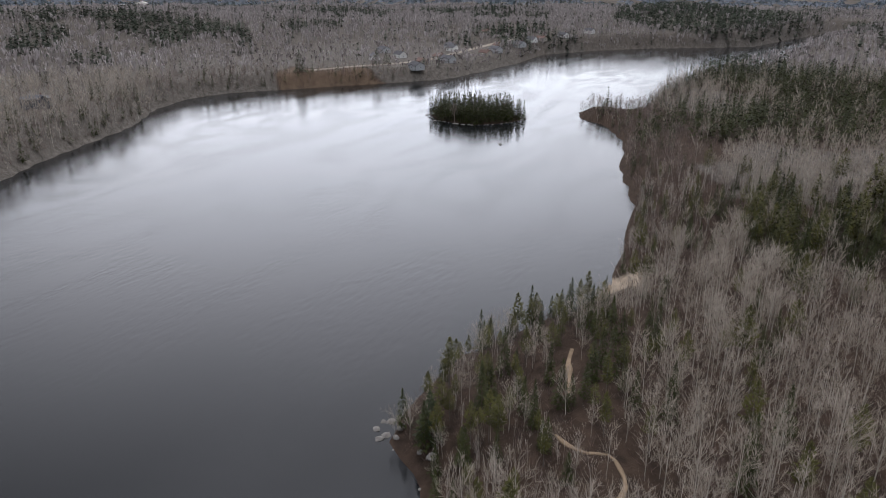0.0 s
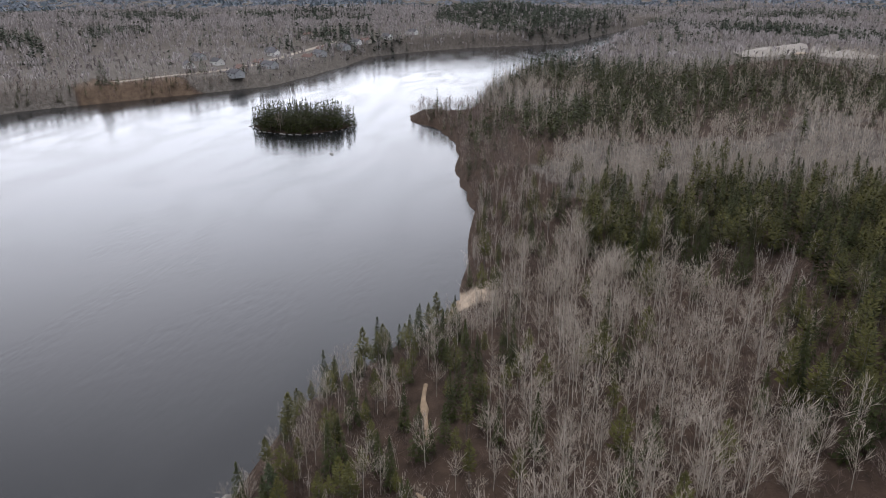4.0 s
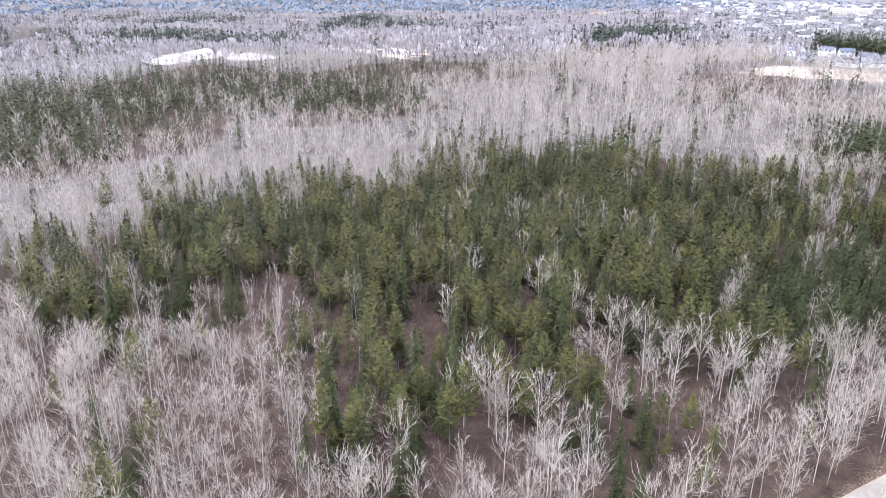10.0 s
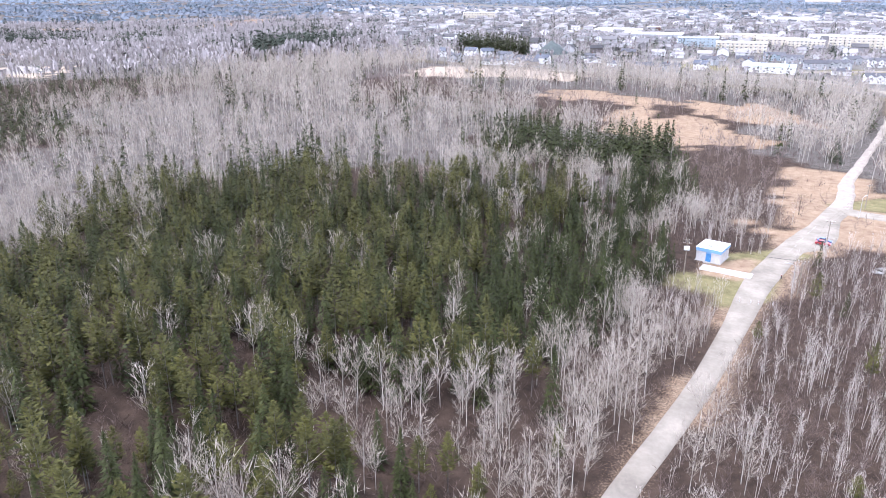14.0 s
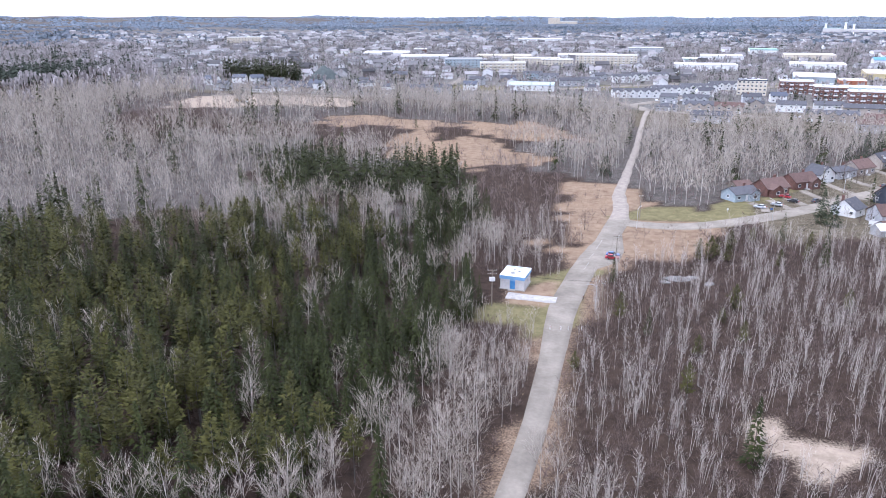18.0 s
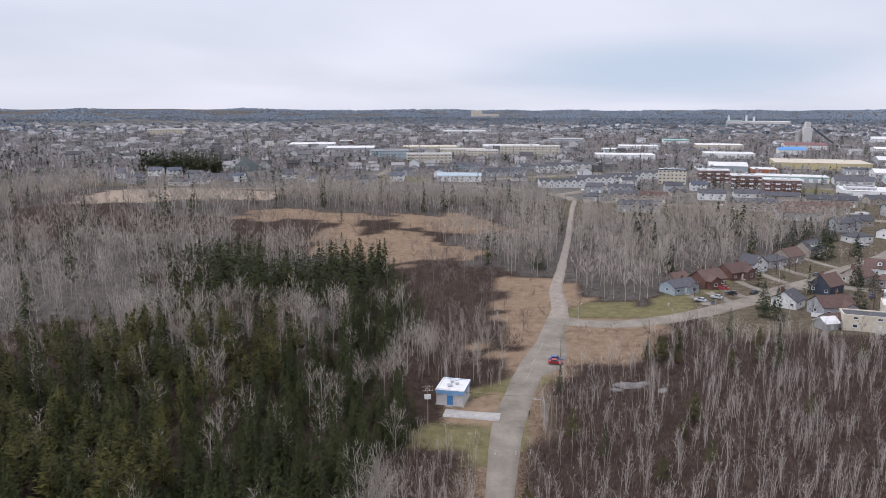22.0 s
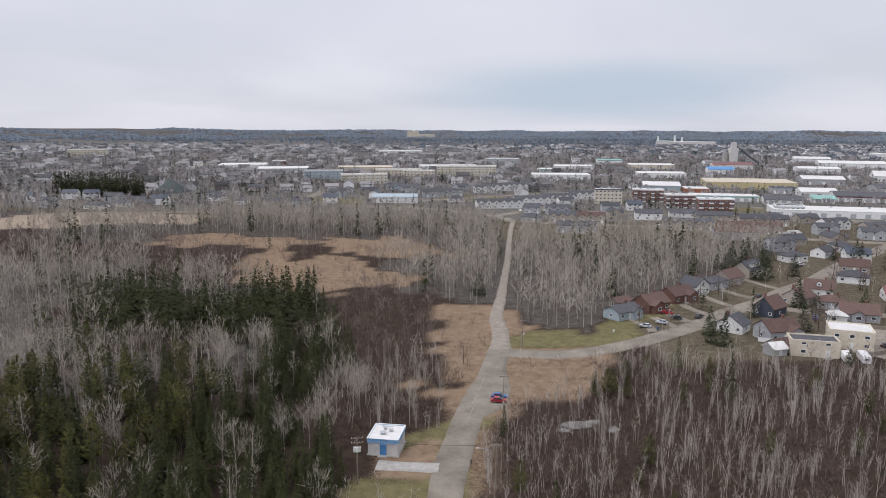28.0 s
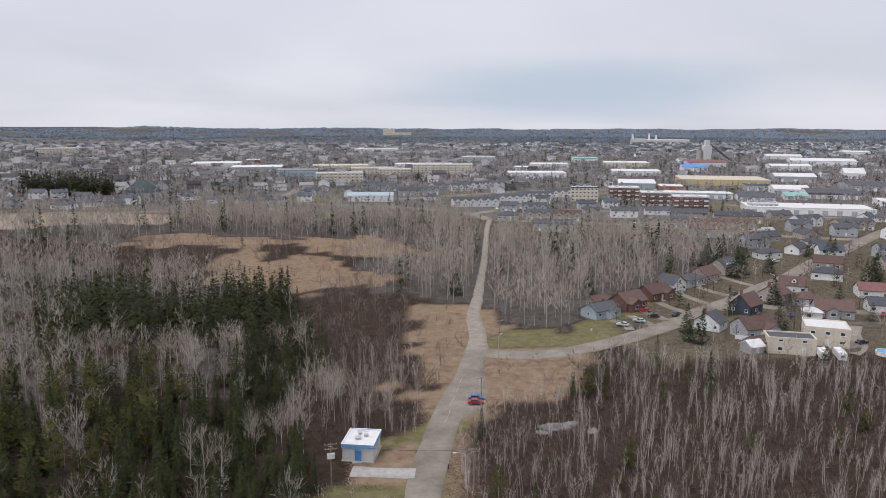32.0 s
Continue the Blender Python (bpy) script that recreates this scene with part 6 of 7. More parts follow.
def conifer_parts(h, r, n, bare=0.1, droop=0.3, size=0.9, seed=0, blunt=False, ragged=0.25):
    """Trunk and crown of a conifer of height h: n small sprays set through the outer crown, pointed or blunt-topped."""
    g = np.random.default_rng(seed)
    tv = [(0.009 * h * math.cos(k * 1.571), 0.009 * h * math.sin(k * 1.571), -0.5) for k in range(4)] + [(0, 0, h * 0.97)]
    tf = [(k, (k + 1) % 4, 4) for k in range(4)]
    cv, cf = [], []
    lobes = g.random(3) * 6.283
    for i in range(n):
        u = ((i + g.random()) / n) ** (1.0 if blunt else 1.2)
        a = i * 2.39996 + 0.8 * (g.random() - 0.5)
        if blunt:
            reach = r * max(0.02, 1 - u ** 1.7) ** 0.7 * (0.65 + 0.35 * min(1.0, 4 * u))
        else:
            reach = r * (1 - u) ** 0.82 + 0.1
        reach *= 1 + ragged * math.sin(2 * a + lobes[0]) * math.sin(9 * u + lobes[1]) + ragged * (g.random() - 0.5)
        rho = reach * (0.3 + 0.7 * math.sqrt(g.random()))
        ca, sa = math.cos(a), math.sin(a)
        z = h * (bare + (1 - bare) * u) - droop * rho
        ln = size * (0.65 + 0.6 * g.random()) * (1.15 - 0.6 * u)
        wd = ln * (0.28 + 0.2 * g.random())
        tilt = (g.random() - 0.5) * 0.9 - droop + (0.35 if blunt else 0.0)
        rx, ry, rz = rho * ca, rho * sa, z
        b = len(cv)
        lift = wd * (g.random() - 0.5)
        cv += [(rx - 0.5 * ln * ca - wd * sa, ry - 0.5 * ln * sa + wd * ca, rz - 0.5 * ln * tilt + lift), (rx - 0.5 * ln * ca + wd * sa, ry - 0.5 * ln * sa - wd * ca, rz - 0.5 * ln * tilt - lift),
               (rx + 0.6 * ln * ca, ry + 0.6 * ln * sa, rz + 0.6 * ln * tilt)]
        cf.append((b, b + 1, b + 2))
    b = len(cv)
    cv += [(0.1, 0, h * 0.92), (-0.07, 0.09, h * 0.92), (-0.07, -0.09, h * 0.92), (0, 0, h * (0.99 if blunt else 1.02))]
    cf += [(b, b + 1, b + 3), (b + 1, b + 2, b + 3), (b + 2, b, b + 3)]
    return (np.array(tv), np.array(tf)), (np.array(cv), np.array(cf))


def bare_parts(h, spread, limbs, subs, twigs, trunk_w, limb_w, twig_w, low=0.4, seed=0, cheap=False, rise=1.4, stems=1, lean=0.06):
    """Trunk and leafless crown: bent tapered stems, rising limbs, their side branches and fine twigs. Widths are half widths in metres."""
    g = np.random.default_rng(seed)
    tv, tf, cv, cf = [], [], [], []
    def spike(p, d, w, sides=1):
        ln = np.linalg.norm(d) + 1e-9
        s = np.cross(d, (0.3, 0.2, 1.0)); s /= np.linalg.norm(s) + 1e-9
        t = np.cross(d / ln, s)
        b = len(cv)
        if sides == 3:
            for k in range(3):
                cv.append(p + w * (s * math.cos(k * 2.094) + t * math.sin(k * 2.094)))
            cv.append(p + d)
            cf.extend([(b, b + 1, b + 3), (b + 1, b + 2, b + 3), (b + 2, b, b + 3)])
        else:
            a = g.random() * 3.14
            e = s * math.cos(a) + t * math.sin(a)
            cv.extend([p - w * e, p + w * e, p + d])
            cf.append((b, b + 1, b + 2))
    for stem in range(stems):
        hh = h * (1 if stem == 0 else 0.65 + 0.3 * g.random())
        bend = (g.random(2) - 0.5) * 2 * (lean if stems == 1 else 0.2) * hh
        foot_at = (g.random(2) - 0.5) * (0.0 if stems == 1 else 0.9)
        def axis_at(u):
            return np.array([foot_at[0] + bend[0] * u * (0.4 + 0.6 * u), foot_at[1] + bend[1] * u * (0.4 + 0.6 * u), hh * u])
        b0 = len(tv)
        rings, sides = ((0,) if trunk_w < 0.035 else (0, 0.5), 3) if cheap else ((0, 0.4, 0.75), 4)
        for u in rings:
            c = axis_at(u) - (np.array([0, 0, 0.5]) if u == 0 else 0)
            rad = trunk_w * (1 - 0.7 * u)
            for k in range(sides):
                q = k * 6.283 / sides
                tv.append(c + rad * np.array([math.cos(q), math.sin(q), 0]))
        tv.append(axis_at(1))
        for i in range(len(rings) - 1):
            for k in range(sides):
                a, b = b0 + i * sides + k, b0 + i * sides + (k + 1) % sides
                tf += [(a, b, b + sides), (a, b + sides, a + sides)]
        top = b0 + (len(rings) - 1) * sides
        tf += [(top + k, top + (k + 1) % sides, top + sides) for k in range(sides)]
        for i in range(limbs):
            q = (i + g.random()) / limbs
            a = i * 2.4 + g.random()
            # limbs leave the upper stem and rise to an egg-shaped crown
            ze = low + 0.1 + (0.9 - low) * q
            t = (ze - low) / (1.02 - low)
            reach = spread * ((0.55 + t) if t < 0.45 else math.sqrt(max(0.03, 1 - ((t - 0.45) / 0.57) ** 2))) * (0.7 + 0.45 * g.random())
            end = axis_at(ze) + np.array([reach * math.cos(a), reach * math.sin(a), 0])
            zs = min(max(low * 0.8, ze - rise * reach / hh * (0.8 + 0.5 * g.random())), ze - 0.03)
            p = axis_at(zs)
            d = end - p
            ln = np.linalg.norm(d)
            spike(p, d, limb_w * (1.15 - 0.6 * zs), 1 if cheap else 3)
            for _ in range(subs):
                o = p + d * (0.25 + 0.65 * g.random())
                dd = d / ln + (g.random(3) - 0.5) * np.array([1.9, 1.9, 0.9]) + np.array([0, 0, 0.28])
                dd *= ln * (0.28 + 0.25 * g.random()) / np.linalg.norm(dd)
                spike(o, dd, 0.5 * (limb_w * 0.7 + twig_w))
                for _ in range(twigs):
                    e = o + dd * (0.3 + 0.6 * g.random())
                    ee = dd * 0.55 + (g.random(3) - 0.5) * np.linalg.norm(dd) * 1.1 + np.array([0, 0, 0.12 * ln])
                    spike(e, ee, twig_w)
    if not cv:
        return (np.array(tv), np.array(tf)), (np.zeros((0, 3)), np.zeros((0, 3), int))
    return (np.array(tv), np.array(tf)), (np.array(cv), np.array(cf))


def grove_parts(n, w, h, seed):
    """A far group of bare trees: to each a thin stem and a fan of limbs."""
    g = np.random.default_rng(seed)
    v, f = [], []
    for k in range(n):
        c = np.array([*(g.random(2) - 0.5) * 2 * w, 0])
        hh = h * (0.7 + 0.45 * g.random())
        for j in range(6):
            a = g.random() * 6.283
            out = np.array([math.cos(a), math.sin(a), 0])
            side = np.array([-out[1], out[0], 0])
            b = len(v)
            if j == 0:
                v += [c - side * 0.22, c + side * 0.22, c + np.array([0, 0, hh])]
            else:
                lo = c + np.array([0, 0, hh * (0.2 + 0.3 * g.random())])
                hi = c + out * (0.8 + 1.6 * g.random()) + np.array([0, 0, hh * (0.7 + 0.3 * g.random())])
                v += [lo, hi - side * 0.6, hi + side * 0.6]
            f.append((b, b + 1, b + 2))
    return (np.array(v), np.array(f)), (np.zeros((0, 3)), np.zeros((0, 3), int))


def joined(a, b):
    return np.concatenate([a[0], b[0]]), np.concatenate([a[1], b[1] + len(a[0])])


def scatter(lo, hi, step, r0, r1):
    """Jittered places of the plan within a ring round the flown stretch, on land, off the roads, with their zones."""
    x, y = np.meshgrid(np.arange(lo[0], hi[0], step), np.arange(lo[1], hi[1], step))
    x = x.ravel() + (rng.random(x.size) - 0.5) * step * 0.95
    y = y.ravel() + (rng.random(y.size) - 0.5) * step * 0.95
    r = np.hypot(x - 15, y + 20)
    az = np.degrees(np.arctan2(-(x - 15), y + 20))
    keep = (r >= r0) & (r < r1) & (((az > -42) & (az < 172)) | (r < 60))
    x, y = x[keep], y[keep]
    keep = ~(inside(x, y, RIVER) & ~inside(x, y, ISLAND))
    x, y = x[keep], y[keep]
    if r0 < 1700:
        keep = np.ones(len(x), bool)
        for fx, fy, fr in FOOT:
            keep &= (x - fx) ** 2 + (y - fy) ** 2 > fr * fr
        for pts in TOWN_ROADS + (BANK_ROAD,):
            keep &= line_distance(x, y, pts) > 6.5
        x, y = x[keep], y[keep]
    if r0 < 700:
        keep = (line_distance(x, y, ROAD) > np.interp(y, ROAD_CLEAR[0], ROAD_CLEAR[1])) & (line_distance(x, y, TRACK) > 4.5) & (line_distance(x, y, STREET) > 7) & (line_distance(x, y, PATH_A) > 2.2) & (line_distance(x, y, PATH_B) > 2.2)
        keep &= ~((x > -27) & (x < -2) & (y > 134) & (y < 158))
        x, y = x[keep], y[keep]
    return x, y, height(x, y), zone_of(x, y)



def clump(w, h, n, seed):
    """A far tuft of woods: a ring of upright uneven shards."""
    g = np.random.default_rng(seed)
    v, f = [], []
    for k in range(n):
        a, r = 6.283 * k / n + g.random(), w * (0.2 + 0.8 * g.random())
        c = np.array([r * math.cos(a), r * math.sin(a), 0])
        t = np.array([-math.sin(a), math.cos(a), 0]) * w * (0.35 + 0.3 * g.random())
        b = len(v)
        v += [c - t - np.array([0, 0, 1.0]), c + t - np.array([0, 0, 1.0]), c * 0.6 + np.array([0, 0, h * (0.55 + 0.5 * g.random())])]
        f.append((b, b + 1, b + 2))
    return (np.array(v), np.array(f)), (np.zeros((0, 3)), np.zeros((0, 3), int))


def packed(p):
    used, inv = np.unique(p[1], return_inverse=True)
    return p[0][used], inv.reshape(p[1].shape)


N_NEAR, N_MID, N_FAR = 6, 5, 4
M_SAPLING = mat("sapling_bark", (0.26, 0.225, 0.195), (0.62, 0.565, 0.505), 0.2, 0.85, island=0.4)
M_DEAD = mat("grey_dead_boughs", (0.06, 0.053, 0.047), (0.2, 0.185, 0.168), 0.2, 0.9, island=0.4)
SPRUCES = [conifer_parts(13.0, 1.85 + 0.25 * (k % 3), 250, 0.06 + 0.05 * (k % 3), 0.35, 0.8, k) for k in range(N_NEAR)]
PINES = [conifer_parts(13.4, 1.75 + 0.3 * (k % 3), 215, 0.38, 0.0, 0.85, 120 + k, True, 0.4) for k in range(N_NEAR)]
SPRUCES_MID = [conifer_parts(13.0, 2.0 + 0.2 * (k % 3), 48, 0.08, 0.3, 1.6, 20 + k, k % 2 == 1, 0.4) for k in range(N_MID)]
SPRUCES_FAR = [conifer_parts(12.5, 2.7, 13, 0.05, 0.3, 4.0, 30 + k, k % 2 == 1, 0.4) for k in range(N_FAR)]
ASPENS = [bare_parts(12.0, 1.9 + 0.3 * (k % 3), 10, 6, 4, 0.07, 0.03, 0.023, 0.3 + 0.08 * (k % 3), 40 + k, rise=1.9) for k in range(N_NEAR)]
ASPENS_MID = [bare_parts(11.5, 2.4, 7, 5, 2, 0.08, 0.04, 0.06, 0.32, 60 + k, True, rise=1.4) for k in range(N_MID)]
ASPENS_FAR = [grove_parts(3, 5.0, 11.0, 70 + k) for k in range(N_FAR)]
BRUSH_FAR = [grove_parts(2, 5.0, 6.5, 75 + k) for k in range(N_FAR)]
SHRUBS = [bare_parts(5.2, 1.9, 8, 4, 0, 0.03, 0.042, 0.05, 0.08, 80 + k, True, rise=1.5) for k in range(N_NEAR)]
SAPLINGS = [bare_parts(10.0, 0.95, 5, 3, 1, 0.05, 0.026, 0.028, 0.36 + 0.06 * (k % 3), 100 + k, True, rise=2.4, stems=1 + k % 4) for k in range(N_NEAR)]
SHRUBS_MID = [bare_parts(5.4, 2.4, 4, 3, 0, 0.06, 0.09, 0.1, 0.06, 90 + k, True, rise=1.2) for k in range(N_MID)]
BARE_RIM = [clump(15, 6, 7, 200 + k) for k in range(N_FAR)]
DARK_RIM = [clump(14, 7, 6, 210 + k) for k in range(N_FAR)]


def sorted_trees(x, y, z, zone, size, town=0.1):
    """Which kind stands at each place: conifer, aspen, shrub or none."""
    u = rng.random(len(x))
    zs = [zone == 0, zone == 1, zone == 2, zone == 3, zone == 7, zone == 8]
    p_con = np.select(zs, [0.66, 0.36, 0.05, 0.006, town * 0.13, 0.12], 0.0)
    p_asp = np.select(zs, [0.06, 0.22, 0.7, 0.42, town * 0.24, 0.74], 0.0)
    p_shr = np.select(zs + [zone == 4, zone == 9], [0.16, 0.36, 0.2, 0.5, town * 0.4, 0.16, 0.16, 0.03], 0.0)
    # conifers and aspens gather in groups; the farther woods are more mixed
    patch = wave(x, y, 45, 31)
    mixed = (zone == 0) & (x < -170) & (patch > 0.3)
    p_con, p_asp, p_shr = np.where(mixed, 0.28, p_con), np.where(mixed, 0.38, p_asp), np.where(mixed, 0.26, p_shr)
    group = wave(x, y, 85, 21)
    p_con = np.where((zone == 2) | (zone == 8), p_con * np.where(group > 0.4, 3.0, 0.25), p_con)
    thin = np.clip(0.8 + 0.6 * wave(x, y, 32, 23), 0.3, 1.25)
    open_wood = (zone == 2) | (zone == 3)
    p_shr = np.where(open_wood, p_shr + p_asp * (1 - thin), p_shr)
    p_asp = np.where(open_wood, p_asp * thin, p_asp)
    isle = inside(x, y, ISLAND)
    p_con, p_asp = np.where(isle, 0.9, p_con), np.where(isle, 0.04, p_asp)
    con, asp = u < p_con, (u >= p_con) & (u < p_con + p_asp)
    shr = (u >= p_con + p_asp) & (u < p_con + p_asp + p_shr)
    turn = rng.random(len(x)) * 6.283
    sc = (0.68 + 0.55 * rng.random(len(x))) * size * np.select([zone == 1, zone == 3, zone == 7], [0.7, 0.86, 0.75], 1.0) * np.where((zone == 2) & (y > 245) & (y < 620), 1.35, 1.0)
    out = []
    for k in (con, asp & (zone != 3), shr, asp & (zone == 3)):
        out.append(np.column_stack([x[k], y[k], z[k] - 0.1, sc[k], turn[k], np.zeros(k.sum())]))
    return out


def with_shapes(s, n):
    s = s.copy()
    s[:, 5] = rng.integers(0, n, len(s))
    return s


near = sorted_trees(*scatter((-260, -280), (280, 260), 3.6, 0, 240), 1.0)
mid = sorted_trees(*scatter((-620, -620), (620, 620), 5.1, 240, 600), 1.0, 0.16)
rows = [np.concatenate([a, b]) for a, b in zip(mid, sorted_trees(*scatter((-375, -262), (-322, -194), 3.0, 250, 600), 1.0))]
mid = [r for r in rows]
far = sorted_trees(*scatter((-1700, -1700), (1700, 1700), 12.5, 600, 1700), 1.0, 1.0)
tx, ty, tz, tzone = scatter((-1250, 560), (1250, 1700), 10.0, 600, 1700)
pick = tzone == 7
town_trees = sorted_trees(tx[pick], ty[pick], tz[pick], tzone[pick], 0.9, 0.8)
far = [np.concatenate([a, b]) for a, b in zip(far, town_trees)]
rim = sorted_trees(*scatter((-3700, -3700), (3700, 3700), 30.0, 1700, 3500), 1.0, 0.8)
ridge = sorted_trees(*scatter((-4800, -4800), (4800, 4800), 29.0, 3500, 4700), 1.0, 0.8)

cx, cy, cz, czone = scatter((-1450, -1000), (-350, 650), 7.5, 600, 1450)
pick = (czone == 0) & (rng.random(len(cx)) < 0.8)
far[0] = np.concatenate([far[0], np.column_stack([cx, cy, cz - 0.1, rng.uniform(0.7, 1.1, len(cx)), rng.random(len(cx)) * 6.283, np.zeros(len(cx))])[pick]])

kx, ky, kz, kzone = scatter((-260, 150), (60, 480), 4.4, 240, 600)
pick = (kzone == 0) & (rng.random(len(kx)) < 0.5)
mid[0] = np.concatenate([mid[0], np.column_stack([kx, ky, kz - 0.1, rng.uniform(0.8, 1.3, len(kx)), rng.random(len(kx)) * 6.283, np.zeros(len(kx))])[pick]])

# dark conifers in a close grove and in planted rows at the edge of town
gx_, gy_, gz_, gzone = scatter((-430, 600), (-270, 690), 4.6, 500, 1700)
grown = [np.column_stack([gx_, gy_, gz_, rng.uniform(1.1, 1.55, len(gx_)), rng.random(len(gx_)) * 6.283, np.zeros(len(gx_))])[gzone == 0]]
for (x0, y0), (x1, y1), n in (((-337, 782), (-255, 805), 26), ((-205, 646), (-160, 690), 20), ((-156, 757), (-108, 757), 18), ((-240, 560), (-232, 640), 8), ((150, 575), (232, 560), 12), ((175, 600), (160, 640), 9), ((30, 760), (110, 770), 10), ((-60, 840), (40, 850), 16)):
    u = rng.random(n)
    px, py = x0 + (x1 - x0) * u + rng.normal(0, 2.5, n), y0 + (y1 - y0) * u + rng.normal(0, 2.5, n)
    grown.append(np.column_stack([px, py, height(px, py), rng.uniform(0.45, 0.95, n), rng.random(n) * 6.283, np.zeros(n)]))
mid[0] = np.concatenate([mid[0]] + grown)

# a close fringe of brush and young trees along both banks
for ring, r0, r1, step in ((near, 0, 240, 2.8), (mid, 240, 600, 3.1), (far, 600, 1300, 7.0)):
    fx, fy, fz, fzone = scatter((-1330, -480), (100, 150), step, r0, r1)
    edge_d = line_distance(fx, fy, RIVER, True)
    pick = (edge_d < 22) & (edge_d > 0.8) & ~inside(fx, fy, ISLAND) & (fzone != 5)
    fringe = sorted_trees(fx[pick], fy[pick], fz[pick], np.where(rng.random(pick.sum()) < 0.45, 1, 3), 0.78)
    for k in range(4):
        ring[k] = np.concatenate([ring[k], fringe[k]])

# a closer growth of saplings and brush beside the road
bx, by, bz, bzone = scatter((-30, 15), (150, 240), 2.9, 0, 245)
pick = bzone == 3
EXTRA = sorted_trees(bx[pick], by[pick], bz[pick], bzone[pick], 0.9)
near[2], near[3] = np.concatenate([near[2], EXTRA[2]]), np.concatenate([near[3], EXTRA[3]])

# trees along the road and by the hut stand singly; the rest is woods
def tree_meshes(name, protos, mt, mc):
    return [(mesh_from("trunk", *p[0], mt), mesh_from(name, *packed(p[1]), mc)) for p in protos]


def single(name, spots, kit, label, crown_name, group, area, most):
    """Takes the places inside an area out of spots and stands a tree of its own on each."""
    x0, x1, y0, y1 = area
    pick = np.flatnonzero((spots[:, 0] > x0) & (spots[:, 0] < x1) & (spots[:, 1] > y0) & (spots[:, 1] < y1))[:most]
    for i in pick:
        x, y, z, s, a, _ = spots[i]
        k = int(rng.integers(0, len(kit)))
        tree = tagged(new(name), label, "tree", group)
        tree.matrix_basis = pose(x, y, z, 0, 0, math.degrees(a)) @ Matrix.Diagonal((s, s, s, 1))
        for pname, me in zip(("trunk", crown_name), kit[k]):
            o = new(pname, me)
            o.parent = tree
    return np.delete(spots, pick, 0)


near[0] = single("spruce_tree", near[0], tree_meshes("crown", SPRUCES, M_BARK, M_SPRUCE), "dark green spruce with tiered drooping boughs", "crown", "spruces by the road", (-62, -8, 60, 260), 270)
near[1] = single("aspen_tree", near[1], tree_meshes("bare_crown", ASPENS, M_BIRCH, M_ASPEN), "leafless aspen with pale grey bark and fine twigs", "bare_crown", "bare trees by the road", (-45, 0, 0, 200), 260)
near[2] = single("bare_shrub", near[2], tree_meshes("bare_crown", SHRUBS, M_SHRUB, M_SHRUB), "leafless brown shrub with many thin stems", "bare_crown", "shrubs by the road", (-25, 25, 90, 230), 120)

near[3] = single("birch_sapling", near[3], tree_meshes("bare_crown", SAPLINGS, M_BIRCH, M_SAPLING), "slender leafless birch sapling in brush", "bare_crown", "birch saplings by the road", (-10, 60, 60, 190), 90)
pines = rng.random(len(near[0])) < 0.5
pine_spots = with_shapes(near[0][pines], N_NEAR)
near[0] = near[0][~pines]
DEAD = [bare_parts(10.0, 1.2, 16, 2, 0, 0.01, 0.03, 0.02, 0.12, 140 + k, True, rise=0.3) for k in range(N_NEAR)]
mass("pine_crowns", [p[1] for p in PINES], pine_spots, M_PINE, "yellow-green crowns of close-set pines", "woods")
mass("pine_dead_boughs", [p[1] for p in DEAD], pine_spots, M_DEAD, "grey dead lower boughs of pines", "woods")
mass("pine_trunks", [p[0] for p in PINES], pine_spots, M_DEAD, "grey trunks of close-set pines", "woods")

# far woods: distance haze painted in as paler, greyer, bluer tree colour
M_HAZE_FIR = mat("hazed_conifer_woods", (0.085, 0.108, 0.125), (0.13, 0.158, 0.18), 0.004, 0.9, island=0.4)
M_HAZE_ASPEN = mat("hazed_bare_woods", (0.28, 0.253, 0.246), (0.42, 0.388, 0.38), 0.006, 0.9, island=0.3)
M_HAZE_BRUSH = mat("hazed_bare_brush", (0.15, 0.13, 0.127), (0.3, 0.27, 0.265), 0.006, 0.9, island=0.3)
M_SAP_MID = mat("brown_sapling_twigs", (0.11, 0.083, 0.074), (0.32, 0.262, 0.235), 0.05, 0.9, island=0.3)
# ridge, distant conifers and rim: base colours tinted for haze as well
M_HAZE_RIDGE = mat("hazy_ridge_woods", (0.165, 0.2, 0.24), (0.2, 0.238, 0.28), 0.002, 0.9, island=0.1)
M_HAZE_OFF_FIR = mat("hazed_distant_conifers", (0.026, 0.034, 0.026), (0.068, 0.08, 0.056), 0.01, 0.9, island=0.3)
M_HAZE_RIM = mat("hazed_rim_woods", (0.125, 0.145, 0.172), (0.175, 0.196, 0.225), 0.004, 0.9, island=0.25)
COATS = {"near": (M_SPRUCE, M_ASPEN, M_SHRUB, M_SAPLING), "mid": (M_SPRUCE, M_ASPEN, M_SHRUB, M_SAP_MID), "far": (M_HAZE_OFF_FIR, M_HAZE_ASPEN, M_HAZE_BRUSH, M_HAZE_ASPEN), "rim": (M_HAZE_FIR, M_HAZE_RIM, M_HAZE_RIM, M_HAZE_RIM), "ridge": (M_HAZE_RIDGE,) * 4}
LABELS = ("dense dark green spruce woods", "leafless pale grey aspen and birch woods", "leafless brown brush and saplings", "slender leafless birch saplings")
